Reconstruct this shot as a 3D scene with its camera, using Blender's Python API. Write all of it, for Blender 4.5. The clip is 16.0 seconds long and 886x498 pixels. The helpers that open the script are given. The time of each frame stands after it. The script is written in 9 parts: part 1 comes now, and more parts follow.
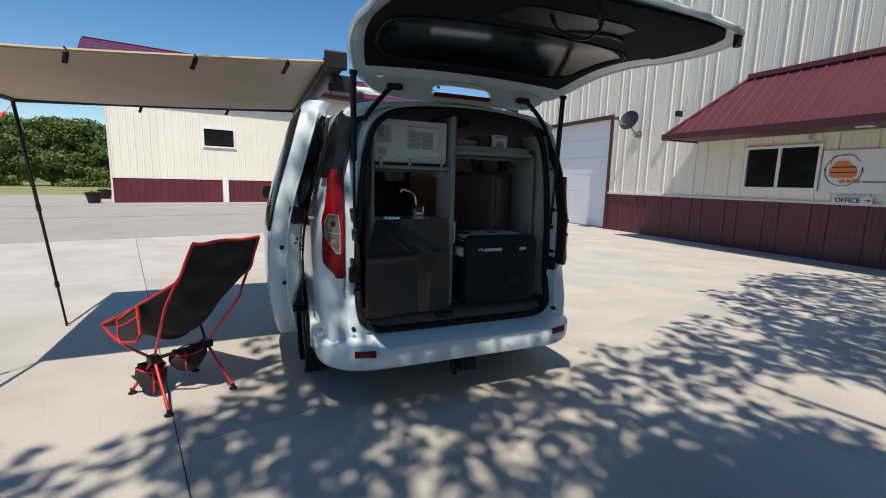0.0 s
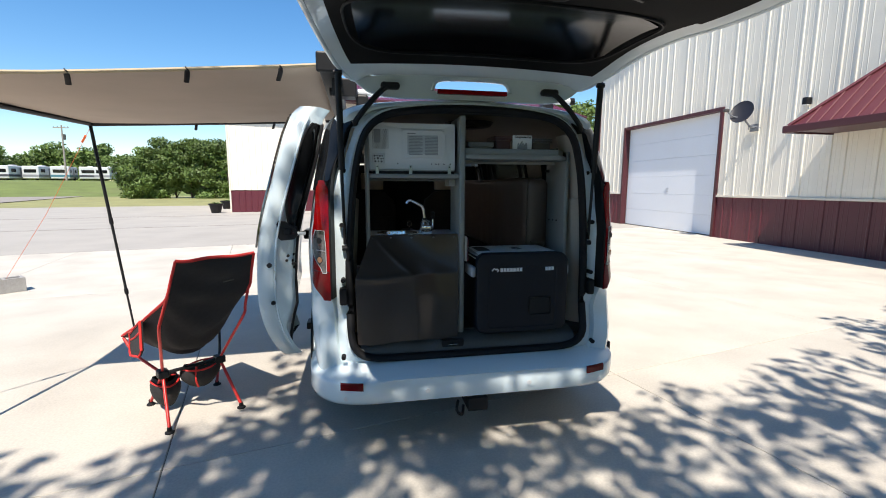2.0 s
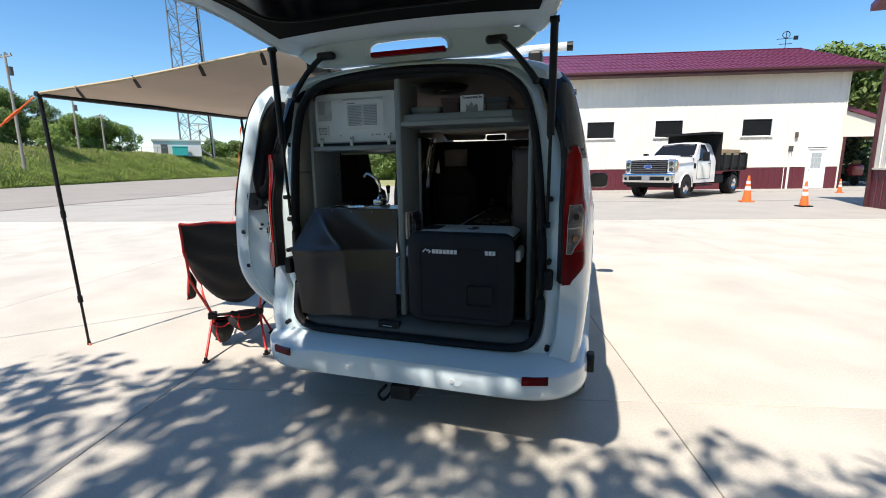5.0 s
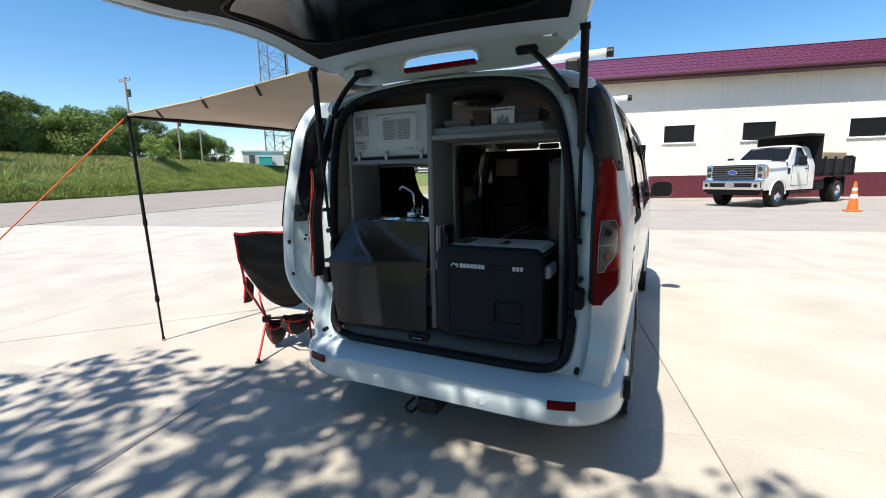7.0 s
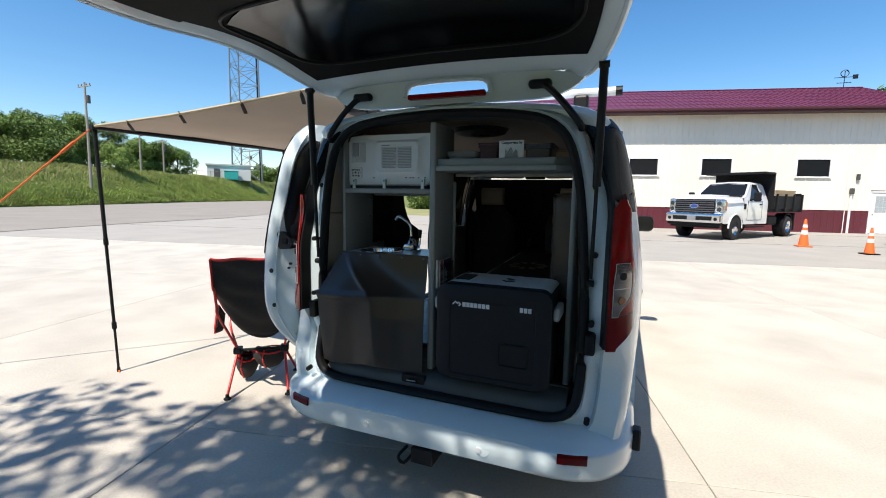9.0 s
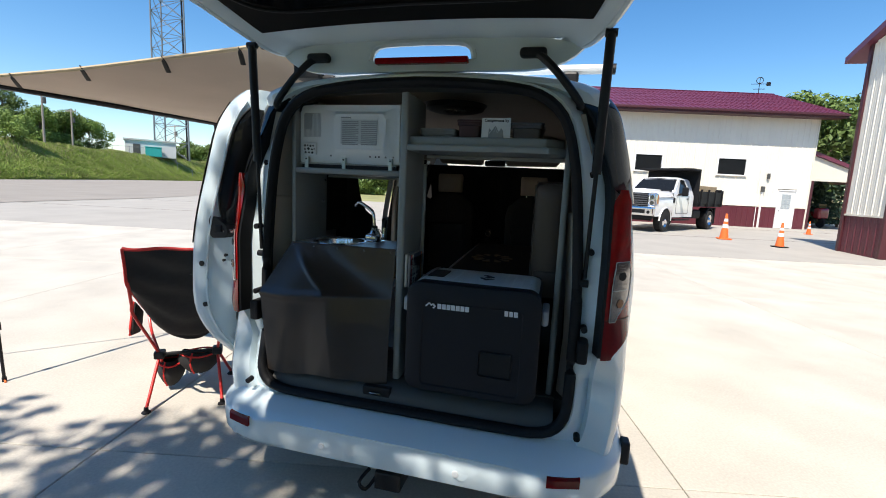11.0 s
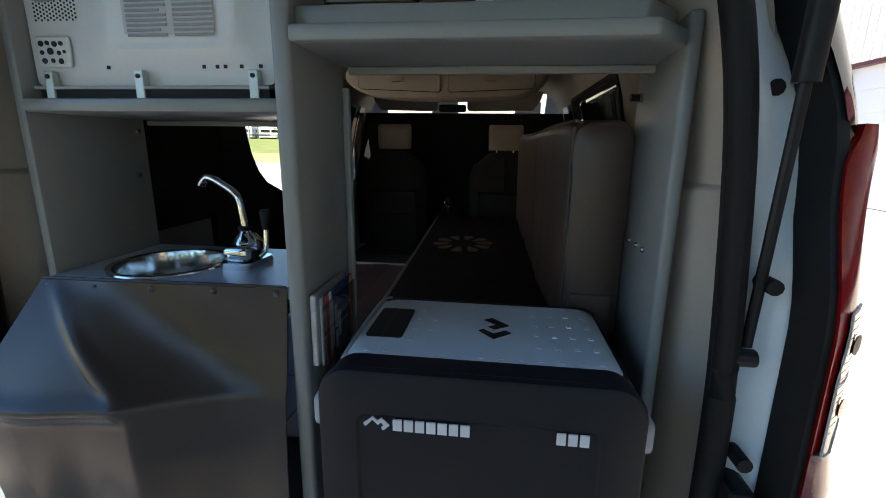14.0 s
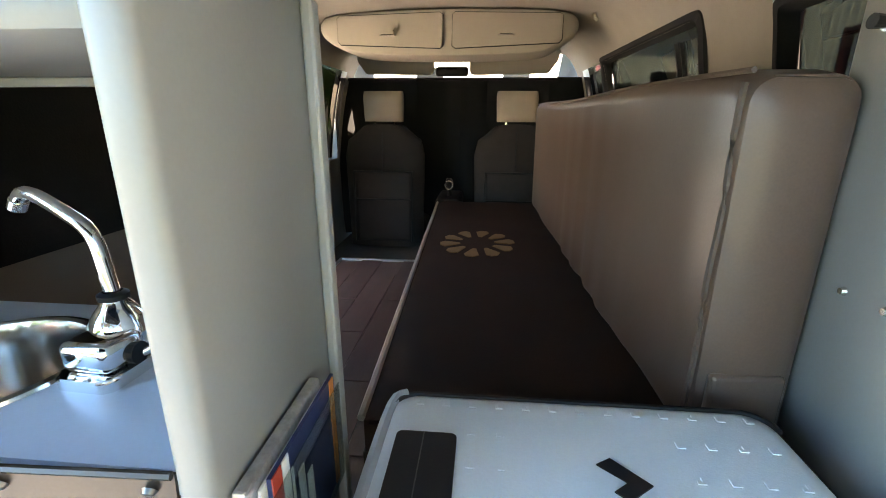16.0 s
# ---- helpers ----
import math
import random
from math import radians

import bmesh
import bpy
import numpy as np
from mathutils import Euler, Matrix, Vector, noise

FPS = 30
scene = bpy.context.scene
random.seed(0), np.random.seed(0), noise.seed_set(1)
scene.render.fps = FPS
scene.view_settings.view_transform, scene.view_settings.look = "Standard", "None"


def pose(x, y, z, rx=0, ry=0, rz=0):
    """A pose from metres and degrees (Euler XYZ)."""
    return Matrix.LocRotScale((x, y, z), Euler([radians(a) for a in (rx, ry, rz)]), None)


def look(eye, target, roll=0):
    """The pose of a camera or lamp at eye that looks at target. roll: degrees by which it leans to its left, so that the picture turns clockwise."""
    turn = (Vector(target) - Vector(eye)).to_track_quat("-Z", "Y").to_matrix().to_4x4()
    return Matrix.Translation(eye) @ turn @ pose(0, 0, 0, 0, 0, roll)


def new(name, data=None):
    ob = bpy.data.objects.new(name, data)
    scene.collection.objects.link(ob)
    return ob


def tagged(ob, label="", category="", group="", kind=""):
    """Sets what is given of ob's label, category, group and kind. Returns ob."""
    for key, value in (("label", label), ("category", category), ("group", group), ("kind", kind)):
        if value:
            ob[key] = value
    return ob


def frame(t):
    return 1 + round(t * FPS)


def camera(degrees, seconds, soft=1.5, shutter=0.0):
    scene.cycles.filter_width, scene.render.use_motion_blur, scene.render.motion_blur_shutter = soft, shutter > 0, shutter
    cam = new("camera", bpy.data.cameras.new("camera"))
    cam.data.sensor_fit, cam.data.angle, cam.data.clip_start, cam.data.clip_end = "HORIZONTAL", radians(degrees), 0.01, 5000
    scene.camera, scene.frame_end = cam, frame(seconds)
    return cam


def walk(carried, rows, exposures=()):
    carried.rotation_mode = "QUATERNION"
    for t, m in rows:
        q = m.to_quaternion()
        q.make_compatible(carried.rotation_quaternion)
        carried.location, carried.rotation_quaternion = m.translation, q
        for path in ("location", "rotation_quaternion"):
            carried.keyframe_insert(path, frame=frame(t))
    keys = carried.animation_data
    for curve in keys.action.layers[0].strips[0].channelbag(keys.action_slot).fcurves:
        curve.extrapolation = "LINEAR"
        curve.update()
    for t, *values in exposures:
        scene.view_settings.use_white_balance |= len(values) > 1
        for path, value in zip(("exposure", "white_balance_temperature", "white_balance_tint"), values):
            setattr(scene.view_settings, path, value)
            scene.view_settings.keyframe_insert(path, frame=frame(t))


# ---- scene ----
cam = camera(90.1, 16.0, soft=1.0)
PATH = [
    (0, (-1.22, -2.379, 1.397), (-0.434, -0.565, 1.095), 1.5),
    (0.5, (-1.112, -2.262, 1.412), (-0.398, -0.417, 1.12), 1.8),
    (1, (-0.999, -2.185, 1.418), (-0.378, -0.306, 1.124), 1.8),
    (1.5, (-0.813, -2.179, 1.423), (-0.308, -0.265, 1.134), 1.2),
    (2, (-0.607, -2.185, 1.423), (-0.235, -0.24, 1.141), 0.2),
    (2.5, (-0.385, -2.128, 1.413), (-0.152, -0.163, 1.124), -0.4),
    (3, (-0.094, -2.134, 1.396), (-0.011, -0.161, 1.078), -0.6),
    (3.5, (0.196, -2.123, 1.39), (0.121, -0.153, 1.054), -0.9),
    (6, (1.008, -1.812, 1.354), (0.195, -0.02, 0.997), -0.7),
    (6.5, (1.013, -1.818, 1.369), (0.156, -0.045, 1.023), -1.0),
    (7, (1.012, -1.812, 1.392), (0.142, -0.04, 1.068), -1.2),
    (7.5, (0.983, -1.796, 1.416), (0.122, -0.015, 1.126), -1.0),
    (8, (0.929, -1.77, 1.436), (0.095, 0.031, 1.185), -0.5),
    (8.5, (0.862, -1.761, 1.448), (0.071, 0.061, 1.217), 0.3),
    (9, (0.806, -1.755, 1.444), (0.065, 0.089, 1.215), 1.0),
    (11.5, (0.536, -1.438, 1.421), (0.117, 0.494, 1.118), 2.7),
    (12, (0.481, -1.321, 1.406), (0.127, 0.617, 1.064), 2.4),
    (12.5, (0.365, -1.125, 1.412), (0.081, 0.819, 1.038), 2.2),
    (13, (0.292, -0.94, 1.413), (0.049, 1.003, 1.007), 1.8),
    (13.5, (0.301, -0.688, 1.429), (0.067, 1.25, 0.994), 1.4),
    (14, (0.312, -0.516, 1.414), (0.076, 1.417, 0.957), 0.8),
    (14.5, (0.27, -0.327, 1.416), (0.047, 1.596, 0.915), 0.6),
    (15, (0.207, -0.162, 1.412), (0.009, 1.753, 0.872), 0.6),
    (15.5, (0.176, -0.08, 1.41), (0.006, 1.831, 0.846), 0.5),
    (16, (0.162, -0.038, 1.418), (-0.009, 1.869, 0.841), 0.2),
]
EXPOSURES = [(0, -0.1, 6750, 11), (0.5, 0.5, 6750, 11), (3.5, 0.5, 6750, 11), (9.0, 0.45, 6750, 10), (11.5, 0.5, 6700, 10), (12.0, 0.1, 6700, 11), (12.5, 0.0, 6700, 12), (13.5, 0.35, 7000, 14), (14.0, 1.5, 7400, 15), (14.5, 3.05, 8500, 16), (15.0, 3.8, 8600, 16), (16, 4.1, 8800, 16)]
walk(cam, [(t, look(eye, target, roll)) for t, eye, target, roll in PATH], EXPOSURES)

# ---- daylight ----
# light falls towards +y and a little +x, 57 degrees above the ground
FALL = Vector((0.135, 0.62, -1.0)).normalized()
world = bpy.data.worlds.new("sky")
scene.world = world
world.use_nodes = True
_nt = world.node_tree
_sky = _nt.nodes.new("ShaderNodeTexSky")
_sky.sky_type = 'NISHITA'
_sky.sun_disc = False
_sky.sun_elevation = math.asin(-FALL.z)
_sky.sun_rotation = math.atan2(-FALL.x, -FALL.y)
_sky.air_density, _sky.dust_density, _sky.ozone_density = 1.0, 0.15, 2.5
_hs = _nt.nodes.new("ShaderNodeHueSaturation")
_hs.inputs["Saturation"].default_value = 1.3
_nt.links.new(_sky.outputs[0], _hs.inputs["Color"])
_nt.links.new(_hs.outputs[0], _nt.nodes["Background"].inputs[0])
_nt.nodes["Background"].inputs[1].default_value = 0.135
_sun = bpy.data.lights.new("sun", 'SUN')
_sun.energy, _sun.angle, _sun.color = 4.85, radians(0.53), (1.0, 0.95, 0.88)
sun = new("sun", _sun)
sun.matrix_world = Matrix.Translation((-3, -12, 20)) @ FALL.to_track_quat('-Z', 'Y').to_matrix().to_4x4()

# ---- materials ----
MATS = {}


def mat(name, color, rough=0.6, metal=0.0, vary=0.12, scale=6.0, fine=90.0, bump=0.15, stains=0.0, stain_color=(0.1, 0.09, 0.08),
        clear=0.0, per_object=0.0, spec=0.5, emit=0.0, grain=None):
    """A painted, woven or cast surface: base colour with variation at two scales, relief and wear."""
    if name in MATS:
        return MATS[name]
    m = bpy.data.materials.new(name)
    m.use_nodes = True
    nt = m.node_tree
    b = nt.nodes["Principled BSDF"]
    link = nt.links.new
    b.inputs["Roughness"].default_value = rough
    b.inputs["Metallic"].default_value = metal
    b.inputs["Specular IOR Level"].default_value = spec
    b.inputs["Coat Weight"].default_value = clear
    b.inputs["Coat Roughness"].default_value = 0.04
    co = nt.nodes.new("ShaderNodeTexCoord")
    src = co.outputs["Object"]
    if grain:
        mp = nt.nodes.new("ShaderNodeMapping")
        mp.inputs["Scale"].default_value = grain
        link(src, mp.inputs[0])
        src = mp.outputs[0]
    big = nt.nodes.new("ShaderNodeTexNoise")
    big.inputs["Scale"].default_value = scale
    big.inputs["Detail"].default_value = 5
    link(src, big.inputs["Vector"])
    small = nt.nodes.new("ShaderNodeTexNoise")
    small.inputs["Scale"].default_value = fine
    small.inputs["Detail"].default_value = 3
    link(src, small.inputs["Vector"])
    mixv = nt.nodes.new("ShaderNodeMix")
    mixv.inputs[0].default_value = 0.4
    link(big.outputs[0], mixv.inputs[2])
    link(small.outputs[0], mixv.inputs[3])
    ramp = nt.nodes.new("ShaderNodeMapRange")
    ramp.inputs[1].default_value, ramp.inputs[2].default_value = 0.3, 0.7
    ramp.inputs[3].default_value, ramp.inputs[4].default_value = 1 - vary, 1 + vary * 0.6
    link(mixv.outputs[0], ramp.inputs[0])
    mul = nt.nodes.new("ShaderNodeMix")
    mul.data_type, mul.blend_type = 'RGBA', 'MULTIPLY'
    mul.inputs[0].default_value = 1.0
    mul.inputs[6].default_value = (*color, 1)
    link(ramp.outputs[0], mul.inputs[7])
    out = mul.outputs[2]
    if per_object:
        info = nt.nodes.new("ShaderNodeObjectInfo")
        rr = nt.nodes.new("ShaderNodeMapRange")
        rr.inputs[3].default_value, rr.inputs[4].default_value = 1 - per_object, 1 + per_object
        link(info.outputs["Random"], rr.inputs[0])
        m2 = nt.nodes.new("ShaderNodeMix")
        m2.data_type, m2.blend_type = 'RGBA', 'MULTIPLY'
        m2.inputs[0].default_value = 1.0
        link(out, m2.inputs[6])
        link(rr.outputs[0], m2.inputs[7])
        out = m2.outputs[2]
    if stains:
        st = nt.nodes.new("ShaderNodeTexNoise")
        st.inputs["Scale"].default_value = scale * 0.35
        st.inputs["Detail"].default_value = 8
        st.inputs["Roughness"].default_value = 0.65
        link(src, st.inputs["Vector"])
        sr = nt.nodes.new("ShaderNodeMapRange")
        sr.inputs[1].default_value, sr.inputs[2].default_value = 0.52, 0.72
        sr.inputs[3].default_value, sr.inputs[4].default_value = 0.0, stains
        link(st.outputs[0], sr.inputs[0])
        m3 = nt.nodes.new("ShaderNodeMix")
        m3.data_type = 'RGBA'
        link(sr.outputs[0], m3.inputs[0])
        link(out, m3.inputs[6])
        m3.inputs[7].default_value = (*stain_color, 1)
        out = m3.outputs[2]
    link(out, b.inputs["Base Color"])
    if bump:
        bp = nt.nodes.new("ShaderNodeBump")
        bp.inputs["Strength"].default_value = bump
        bp.inputs["Distance"].default_value = 0.004
        link(mixv.outputs[0], bp.inputs["Height"])
        link(bp.outputs[0], b.inputs["Normal"])
    if emit:
        b.inputs["Emission Color"].default_value = (*color, 1)
        b.inputs["Emission Strength"].default_value = emit
    MATS[name] = m
    return m


def glass(name, tint, rough=0.0, dark=0.5):
    """A thin pane: part mirror, part tinted clear."""
    m = bpy.data.materials.new(name)
    m.use_nodes = True
    nt = m.node_tree
    nt.nodes.remove(nt.nodes["Principled BSDF"])
    out = nt.nodes["Material Output"]
    tr = nt.nodes.new("ShaderNodeBsdfTransparent")
    tr.inputs[0].default_value = (*(c * (1 - dark) for c in tint), 1)
    gl = nt.nodes.new("ShaderNodeBsdfGlossy")
    gl.inputs["Roughness"].default_value = rough
    lw = nt.nodes.new("ShaderNodeLayerWeight")
    lw.inputs[0].default_value = 0.5
    pw = nt.nodes.new("ShaderNodeMath")
    pw.operation = 'POWER'
    pw.inputs[1].default_value = 4.5
    nt.links.new(lw.outputs["Facing"], pw.inputs[0])
    fr = nt.nodes.new("ShaderNodeMapRange")
    fr.inputs[3].default_value, fr.inputs[4].default_value = 0.045, 0.95
    nt.links.new(pw.outputs[0], fr.inputs[0])
    mx = nt.nodes.new("ShaderNodeMixShader")
    nt.links.new(fr.outputs[0], mx.inputs[0])
    nt.links.new(tr.outputs[0], mx.inputs[1])
    nt.links.new(gl.outputs[0], mx.inputs[2])
    nt.links.new(mx.outputs[0], out.inputs[0])
    MATS[name] = m
    return m


CONCRETE = mat("concrete", (0.55, 0.505, 0.43), 0.88, vary=0.24, scale=1.3, fine=70, bump=0.4, stains=0.42, stain_color=(0.36, 0.32, 0.27), per_object=0.04)
JOINT = mat("joint", (0.12, 0.105, 0.09), 0.95, scale=3)
ASPHALT = mat("asphalt", (0.31, 0.275, 0.235), 0.93, vary=0.15, scale=0.5, fine=30, bump=0.4, stains=0.25, stain_color=(0.2, 0.185, 0.165))
GRASS_SOIL = mat("grass_soil", (0.16, 0.20, 0.05), 0.95, vary=0.35, scale=0.35, fine=6, bump=0.6, stains=0.5, stain_color=(0.16, 0.16, 0.06))
LAWN = mat("dry_lawn", (0.30, 0.29, 0.12), 0.95, vary=0.3, scale=0.4, fine=9, bump=0.5, stains=0.4, stain_color=(0.19, 0.22, 0.07))
BLADE = mat("grass_blade", (0.23, 0.30, 0.06), 0.8, vary=0.45, scale=0.4, fine=3, bump=0)
LEAF = mat("leaf", (0.085, 0.15, 0.03), 0.6, vary=0.5, scale=0.6, fine=3, bump=0)
LEAF_FAR = mat("leaf_far", (0.14, 0.215, 0.04), 0.7, vary=0.5, scale=0.25, fine=1.2, bump=0, per_object=0.28)
LEAF_BUSH = mat("leaf_bush", (0.105, 0.165, 0.03), 0.6, vary=0.5, scale=0.25, fine=1.2, bump=0)
LEAF_SPRUCE = mat("leaf_spruce", (0.035, 0.07, 0.035), 0.7, vary=0.4, scale=0.8, fine=3, bump=0)
BARK = mat("bark", (0.14, 0.1, 0.07), 0.95, vary=0.4, scale=4, fine=25, bump=0.9)
CREAM = mat("cream_steel", (0.84, 0.785, 0.665), 0.42, vary=0.05, scale=0.8, fine=30, bump=0.03, stains=0.07, stain_color=(0.55, 0.5, 0.42), per_object=0.02)
CREAM_SMOOTH = mat("cream_soffit", (0.74, 0.69, 0.57), 0.55, vary=0.05, scale=0.8, bump=0.02)
MAROON = mat("maroon_steel", (0.115, 0.022, 0.032), 0.4, vary=0.12, scale=0.9, fine=20, bump=0.03, stains=0.15, stain_color=(0.16, 0.05, 0.06), per_object=0.04)
ROOF_RED = mat("maroon_roof", (0.15, 0.03, 0.055), 0.3, vary=0.15, scale=0.5, fine=12, bump=0.04)
TRIM_RED = mat("maroon_trim", (0.075, 0.018, 0.022), 0.45, vary=0.1)
DOOR_WHITE = mat("white_overhead_door", (0.80, 0.82, 0.84), 0.5, vary=0.04, scale=0.6, fine=40, bump=0.03)
WHITE_TRIM = mat("white_trim", (0.8, 0.79, 0.76), 0.5, vary=0.05)
VAN_WHITE = mat("white_car_paint", (0.70, 0.80, 0.83), 0.24, vary=0.03, scale=1.5, fine=200, bump=0.01, clear=0.6)
BLACK_RUBBER = mat("black_rubber", (0.009, 0.009, 0.010), 0.6, spec=0.25, vary=0.2, scale=20, fine=200, bump=0.08)
BLACK_PLASTIC = mat("black_plastic", (0.011, 0.011, 0.012), 0.45, spec=0.3, vary=0.2, scale=12, fine=250, bump=0.1)
GREY_PLASTIC = mat("grey_plastic", (0.075, 0.074, 0.070), 0.55, vary=0.08, scale=10, fine=300, bump=0.12)
BEIGE = mat("beige_trim", (0.43, 0.37, 0.30), 0.7, vary=0.06, scale=6, fine=260, bump=0.15)
HEADLINER = mat("headliner_fabric", (0.33, 0.29, 0.245), 0.95, vary=0.08, scale=12, fine=350, bump=0.3)
CARPET = mat("grey_carpet", (0.10, 0.098, 0.092), 0.98, vary=0.2, scale=20, fine=350, bump=0.6)
PANEL = mat("silver_grey_laminate", (0.255, 0.264, 0.25), 0.34, vary=0.05, scale=5, fine=220, bump=0.05)
PANEL_EDGE = mat("silver_panel_edge", (0.36, 0.357, 0.335), 0.35, vary=0.06, scale=8, bump=0.04)
BLUE_TOP = mat("blue_grey_worktop", (0.43, 0.49, 0.56), 0.30, vary=0.05, scale=9, fine=260, bump=0.05)
VINYL = mat("brown_vinyl", (0.050, 0.037, 0.029), 0.25, vary=0.12, scale=7, fine=320, bump=0.05)
CUSHION = mat("brown_upholstery", (0.125, 0.083, 0.064), 0.34, vary=0.16, scale=5, fine=280, bump=0.09)
BED = mat("dark_brown_mattress", (0.030, 0.017, 0.0125), 0.75, spec=0.12, vary=0.2, scale=8, fine=300, bump=0.3)
PIPING = mat("seam_piping", (0.42, 0.38, 0.36), 0.35)
SEAT = mat("charcoal_seat_cloth", (0.024, 0.019, 0.017), 0.9, vary=0.25, scale=30, fine=400, bump=0.4)
HEADREST = mat("tan_headrest_vinyl", (0.40, 0.32, 0.25), 0.5, vary=0.1, scale=9, fine=300, bump=0.15)
CURTAIN = mat("black_sunshade_cloth", (0.012, 0.0115, 0.012), 0.95, vary=0.3, scale=8, fine=200, bump=0.3)
WOOD = mat("dark_plank_floor", (0.12, 0.082, 0.082), 0.28, vary=0.3, scale=5, fine=60, bump=0.15, grain=(6, 0.7, 1), per_object=0.25)
CHROME = mat("chrome", (0.82, 0.82, 0.83), 0.08, 1.0, vary=0.02, bump=0)
STEEL = mat("brushed_steel", (0.62, 0.62, 0.6), 0.26, 1.0, vary=0.06, scale=20, fine=300, bump=0.05)
BASIN = mat("spun_steel", (0.66, 0.66, 0.64), 0.14, 1.0, vary=0.04, scale=14, fine=200, bump=0)
ALU = mat("aluminium", (0.72, 0.73, 0.74), 0.35, 1.0, vary=0.05, bump=0.03)
FRIDGE_DARK = mat("slate_moulded_plastic", (0.010, 0.0105, 0.0145), 0.55, spec=0.3, vary=0.1, scale=14, fine=400, bump=0.12)
FRIDGE_LID = mat("pale_grey_lid", (0.72, 0.77, 0.78), 0.5, vary=0.05, scale=8, fine=350, bump=0.12)
FRIDGE_MARK = mat("white_print", (0.75, 0.76, 0.78), 0.5)
MW_WHITE = mat("white_enamelled_sheet", (0.70, 0.71, 0.69), 0.4, vary=0.04, scale=5, fine=150, bump=0.04)
MW_HOLE = mat("dark_punched_hole", (0.02, 0.02, 0.02), 0.8)
PRINT_GREY = mat("grey_print", (0.30, 0.31, 0.31), 0.7)
LABEL_GREY = mat("label_paper", (0.52, 0.54, 0.53), 0.6)
AWNING_CLOTH = mat("tan_awning_canvas", (0.46, 0.37, 0.295), 0.85, vary=0.08, scale=3, fine=200, bump=0.2)
CHAIR_CLOTH = mat("black_chair_mesh", (0.022, 0.02, 0.02), 0.85, vary=0.3, scale=40, fine=500, bump=0.5)
RED_TUBE = mat("red_anodised_tube", (0.62, 0.035, 0.03), 0.32, 0.35, vary=0.1, bump=0.02)
RED_CLOTH = mat("red_piping", (0.7, 0.03, 0.025), 0.7, vary=0.15, bump=0.1)
ORANGE = mat("orange_plastic", (0.85, 0.16, 0.03), 0.5, vary=0.1, scale=5)
ORANGE_ROPE = mat("orange_cord", (0.9, 0.17, 0.04), 0.75)
REFLECT_WHITE = mat("white_reflective_band", (0.8, 0.8, 0.8), 0.4)
LAMP_RED = mat("red_lamp_lens", (0.27, 0.0025, 0.0035), 0.14, vary=0.35, scale=22, fine=150, bump=0.05, clear=0.12, spec=0.18)
LAMP_DARK = mat("dark_red_lens", (0.15, 0.002, 0.003), 0.14, vary=0.35, scale=22, fine=150, bump=0.05, clear=0.12, spec=0.18)
LAMP_CLEAR = mat("clear_lamp_lens", (0.17, 0.165, 0.16), 0.22, 0.75, vary=0.75, scale=28, fine=110, bump=0.12, clear=0.7)
LAMP_AMBER = mat("amber_bulb", (0.4, 0.16, 0.06), 0.2, clear=0.6)
TYRE = mat("tyre_rubber", (0.018, 0.018, 0.018), 0.85, vary=0.3, scale=15, bump=0.4)
RIM = mat("alloy_rim", (0.5, 0.5, 0.51), 0.3, 0.8)
TRUCK_WHITE = mat("white_truck_paint", (0.82, 0.82, 0.82), 0.25, vary=0.03, clear=0.7, bump=0)
TRUCK_BLACK = mat("black_truck_body", (0.01, 0.01, 0.011), 0.6, vary=0.2, spec=0.2)
TIMBER = mat("pale_timber", (0.5, 0.37, 0.22), 0.8, vary=0.2, scale=3)
GALV = mat("galvanised_steel", (0.20, 0.215, 0.235), 0.55, 0.4, vary=0.15)
POLE_WOOD = mat("weathered_pole", (0.33, 0.29, 0.25), 0.9, vary=0.2)
BLOCK = mat("concrete_block", (0.36, 0.35, 0.33), 0.92, vary=0.25, scale=8, fine=60, bump=0.5)
SIGN_WHITE = mat("white_sign_board", (0.8, 0.8, 0.8), 0.5, vary=0.04)
SIGN_BLACK = mat("black_sign_print", (0.02, 0.02, 0.02), 0.6)
SIGN_ORANGE = mat("orange_sign_print", (0.75, 0.25, 0.06), 0.6)
SIGN_GREY = mat("grey_sign_print", (0.25, 0.25, 0.26), 0.6)
PAPER_NAVY = mat("navy_print", (0.02, 0.035, 0.11), 0.4)
PAPER_RED = mat("red_print", (0.6, 0.06, 0.03), 0.4)
PAPER_WHITE = mat("white_paper", (0.75, 0.75, 0.73), 0.5)
TEAL = mat("teal_container", (0.02, 0.36, 0.33), 0.6)
GREY_WALL = mat("grey_far_wall", (0.5, 0.5, 0.48), 0.8)
DARK_GLASS = glass("tinted_glass", (0.5, 0.62, 0.56), dark=0.984)
CLEAR_GLASS = glass("clear_glass", (0.9, 0.95, 0.93), dark=0.1)
WINDOW_DARK = mat("dark_window_pane", (0.012, 0.013, 0.014), 0.05, vary=0.1, bump=0, spec=0.25)
GOLD_PRINT = mat("tan_screen_print", (0.21, 0.135, 0.06), 0.7, vary=0.25, scale=20, fine=200)

# ---- builders ----


def thing(name, label, category, group="", at=(0, 0, 0), turn=0.0):
    ob = new(name)
    ob.matrix_basis = pose(*at, 0, 0, turn)
    ob.empty_display_size = 0.1
    return tagged(ob, label, category, group)


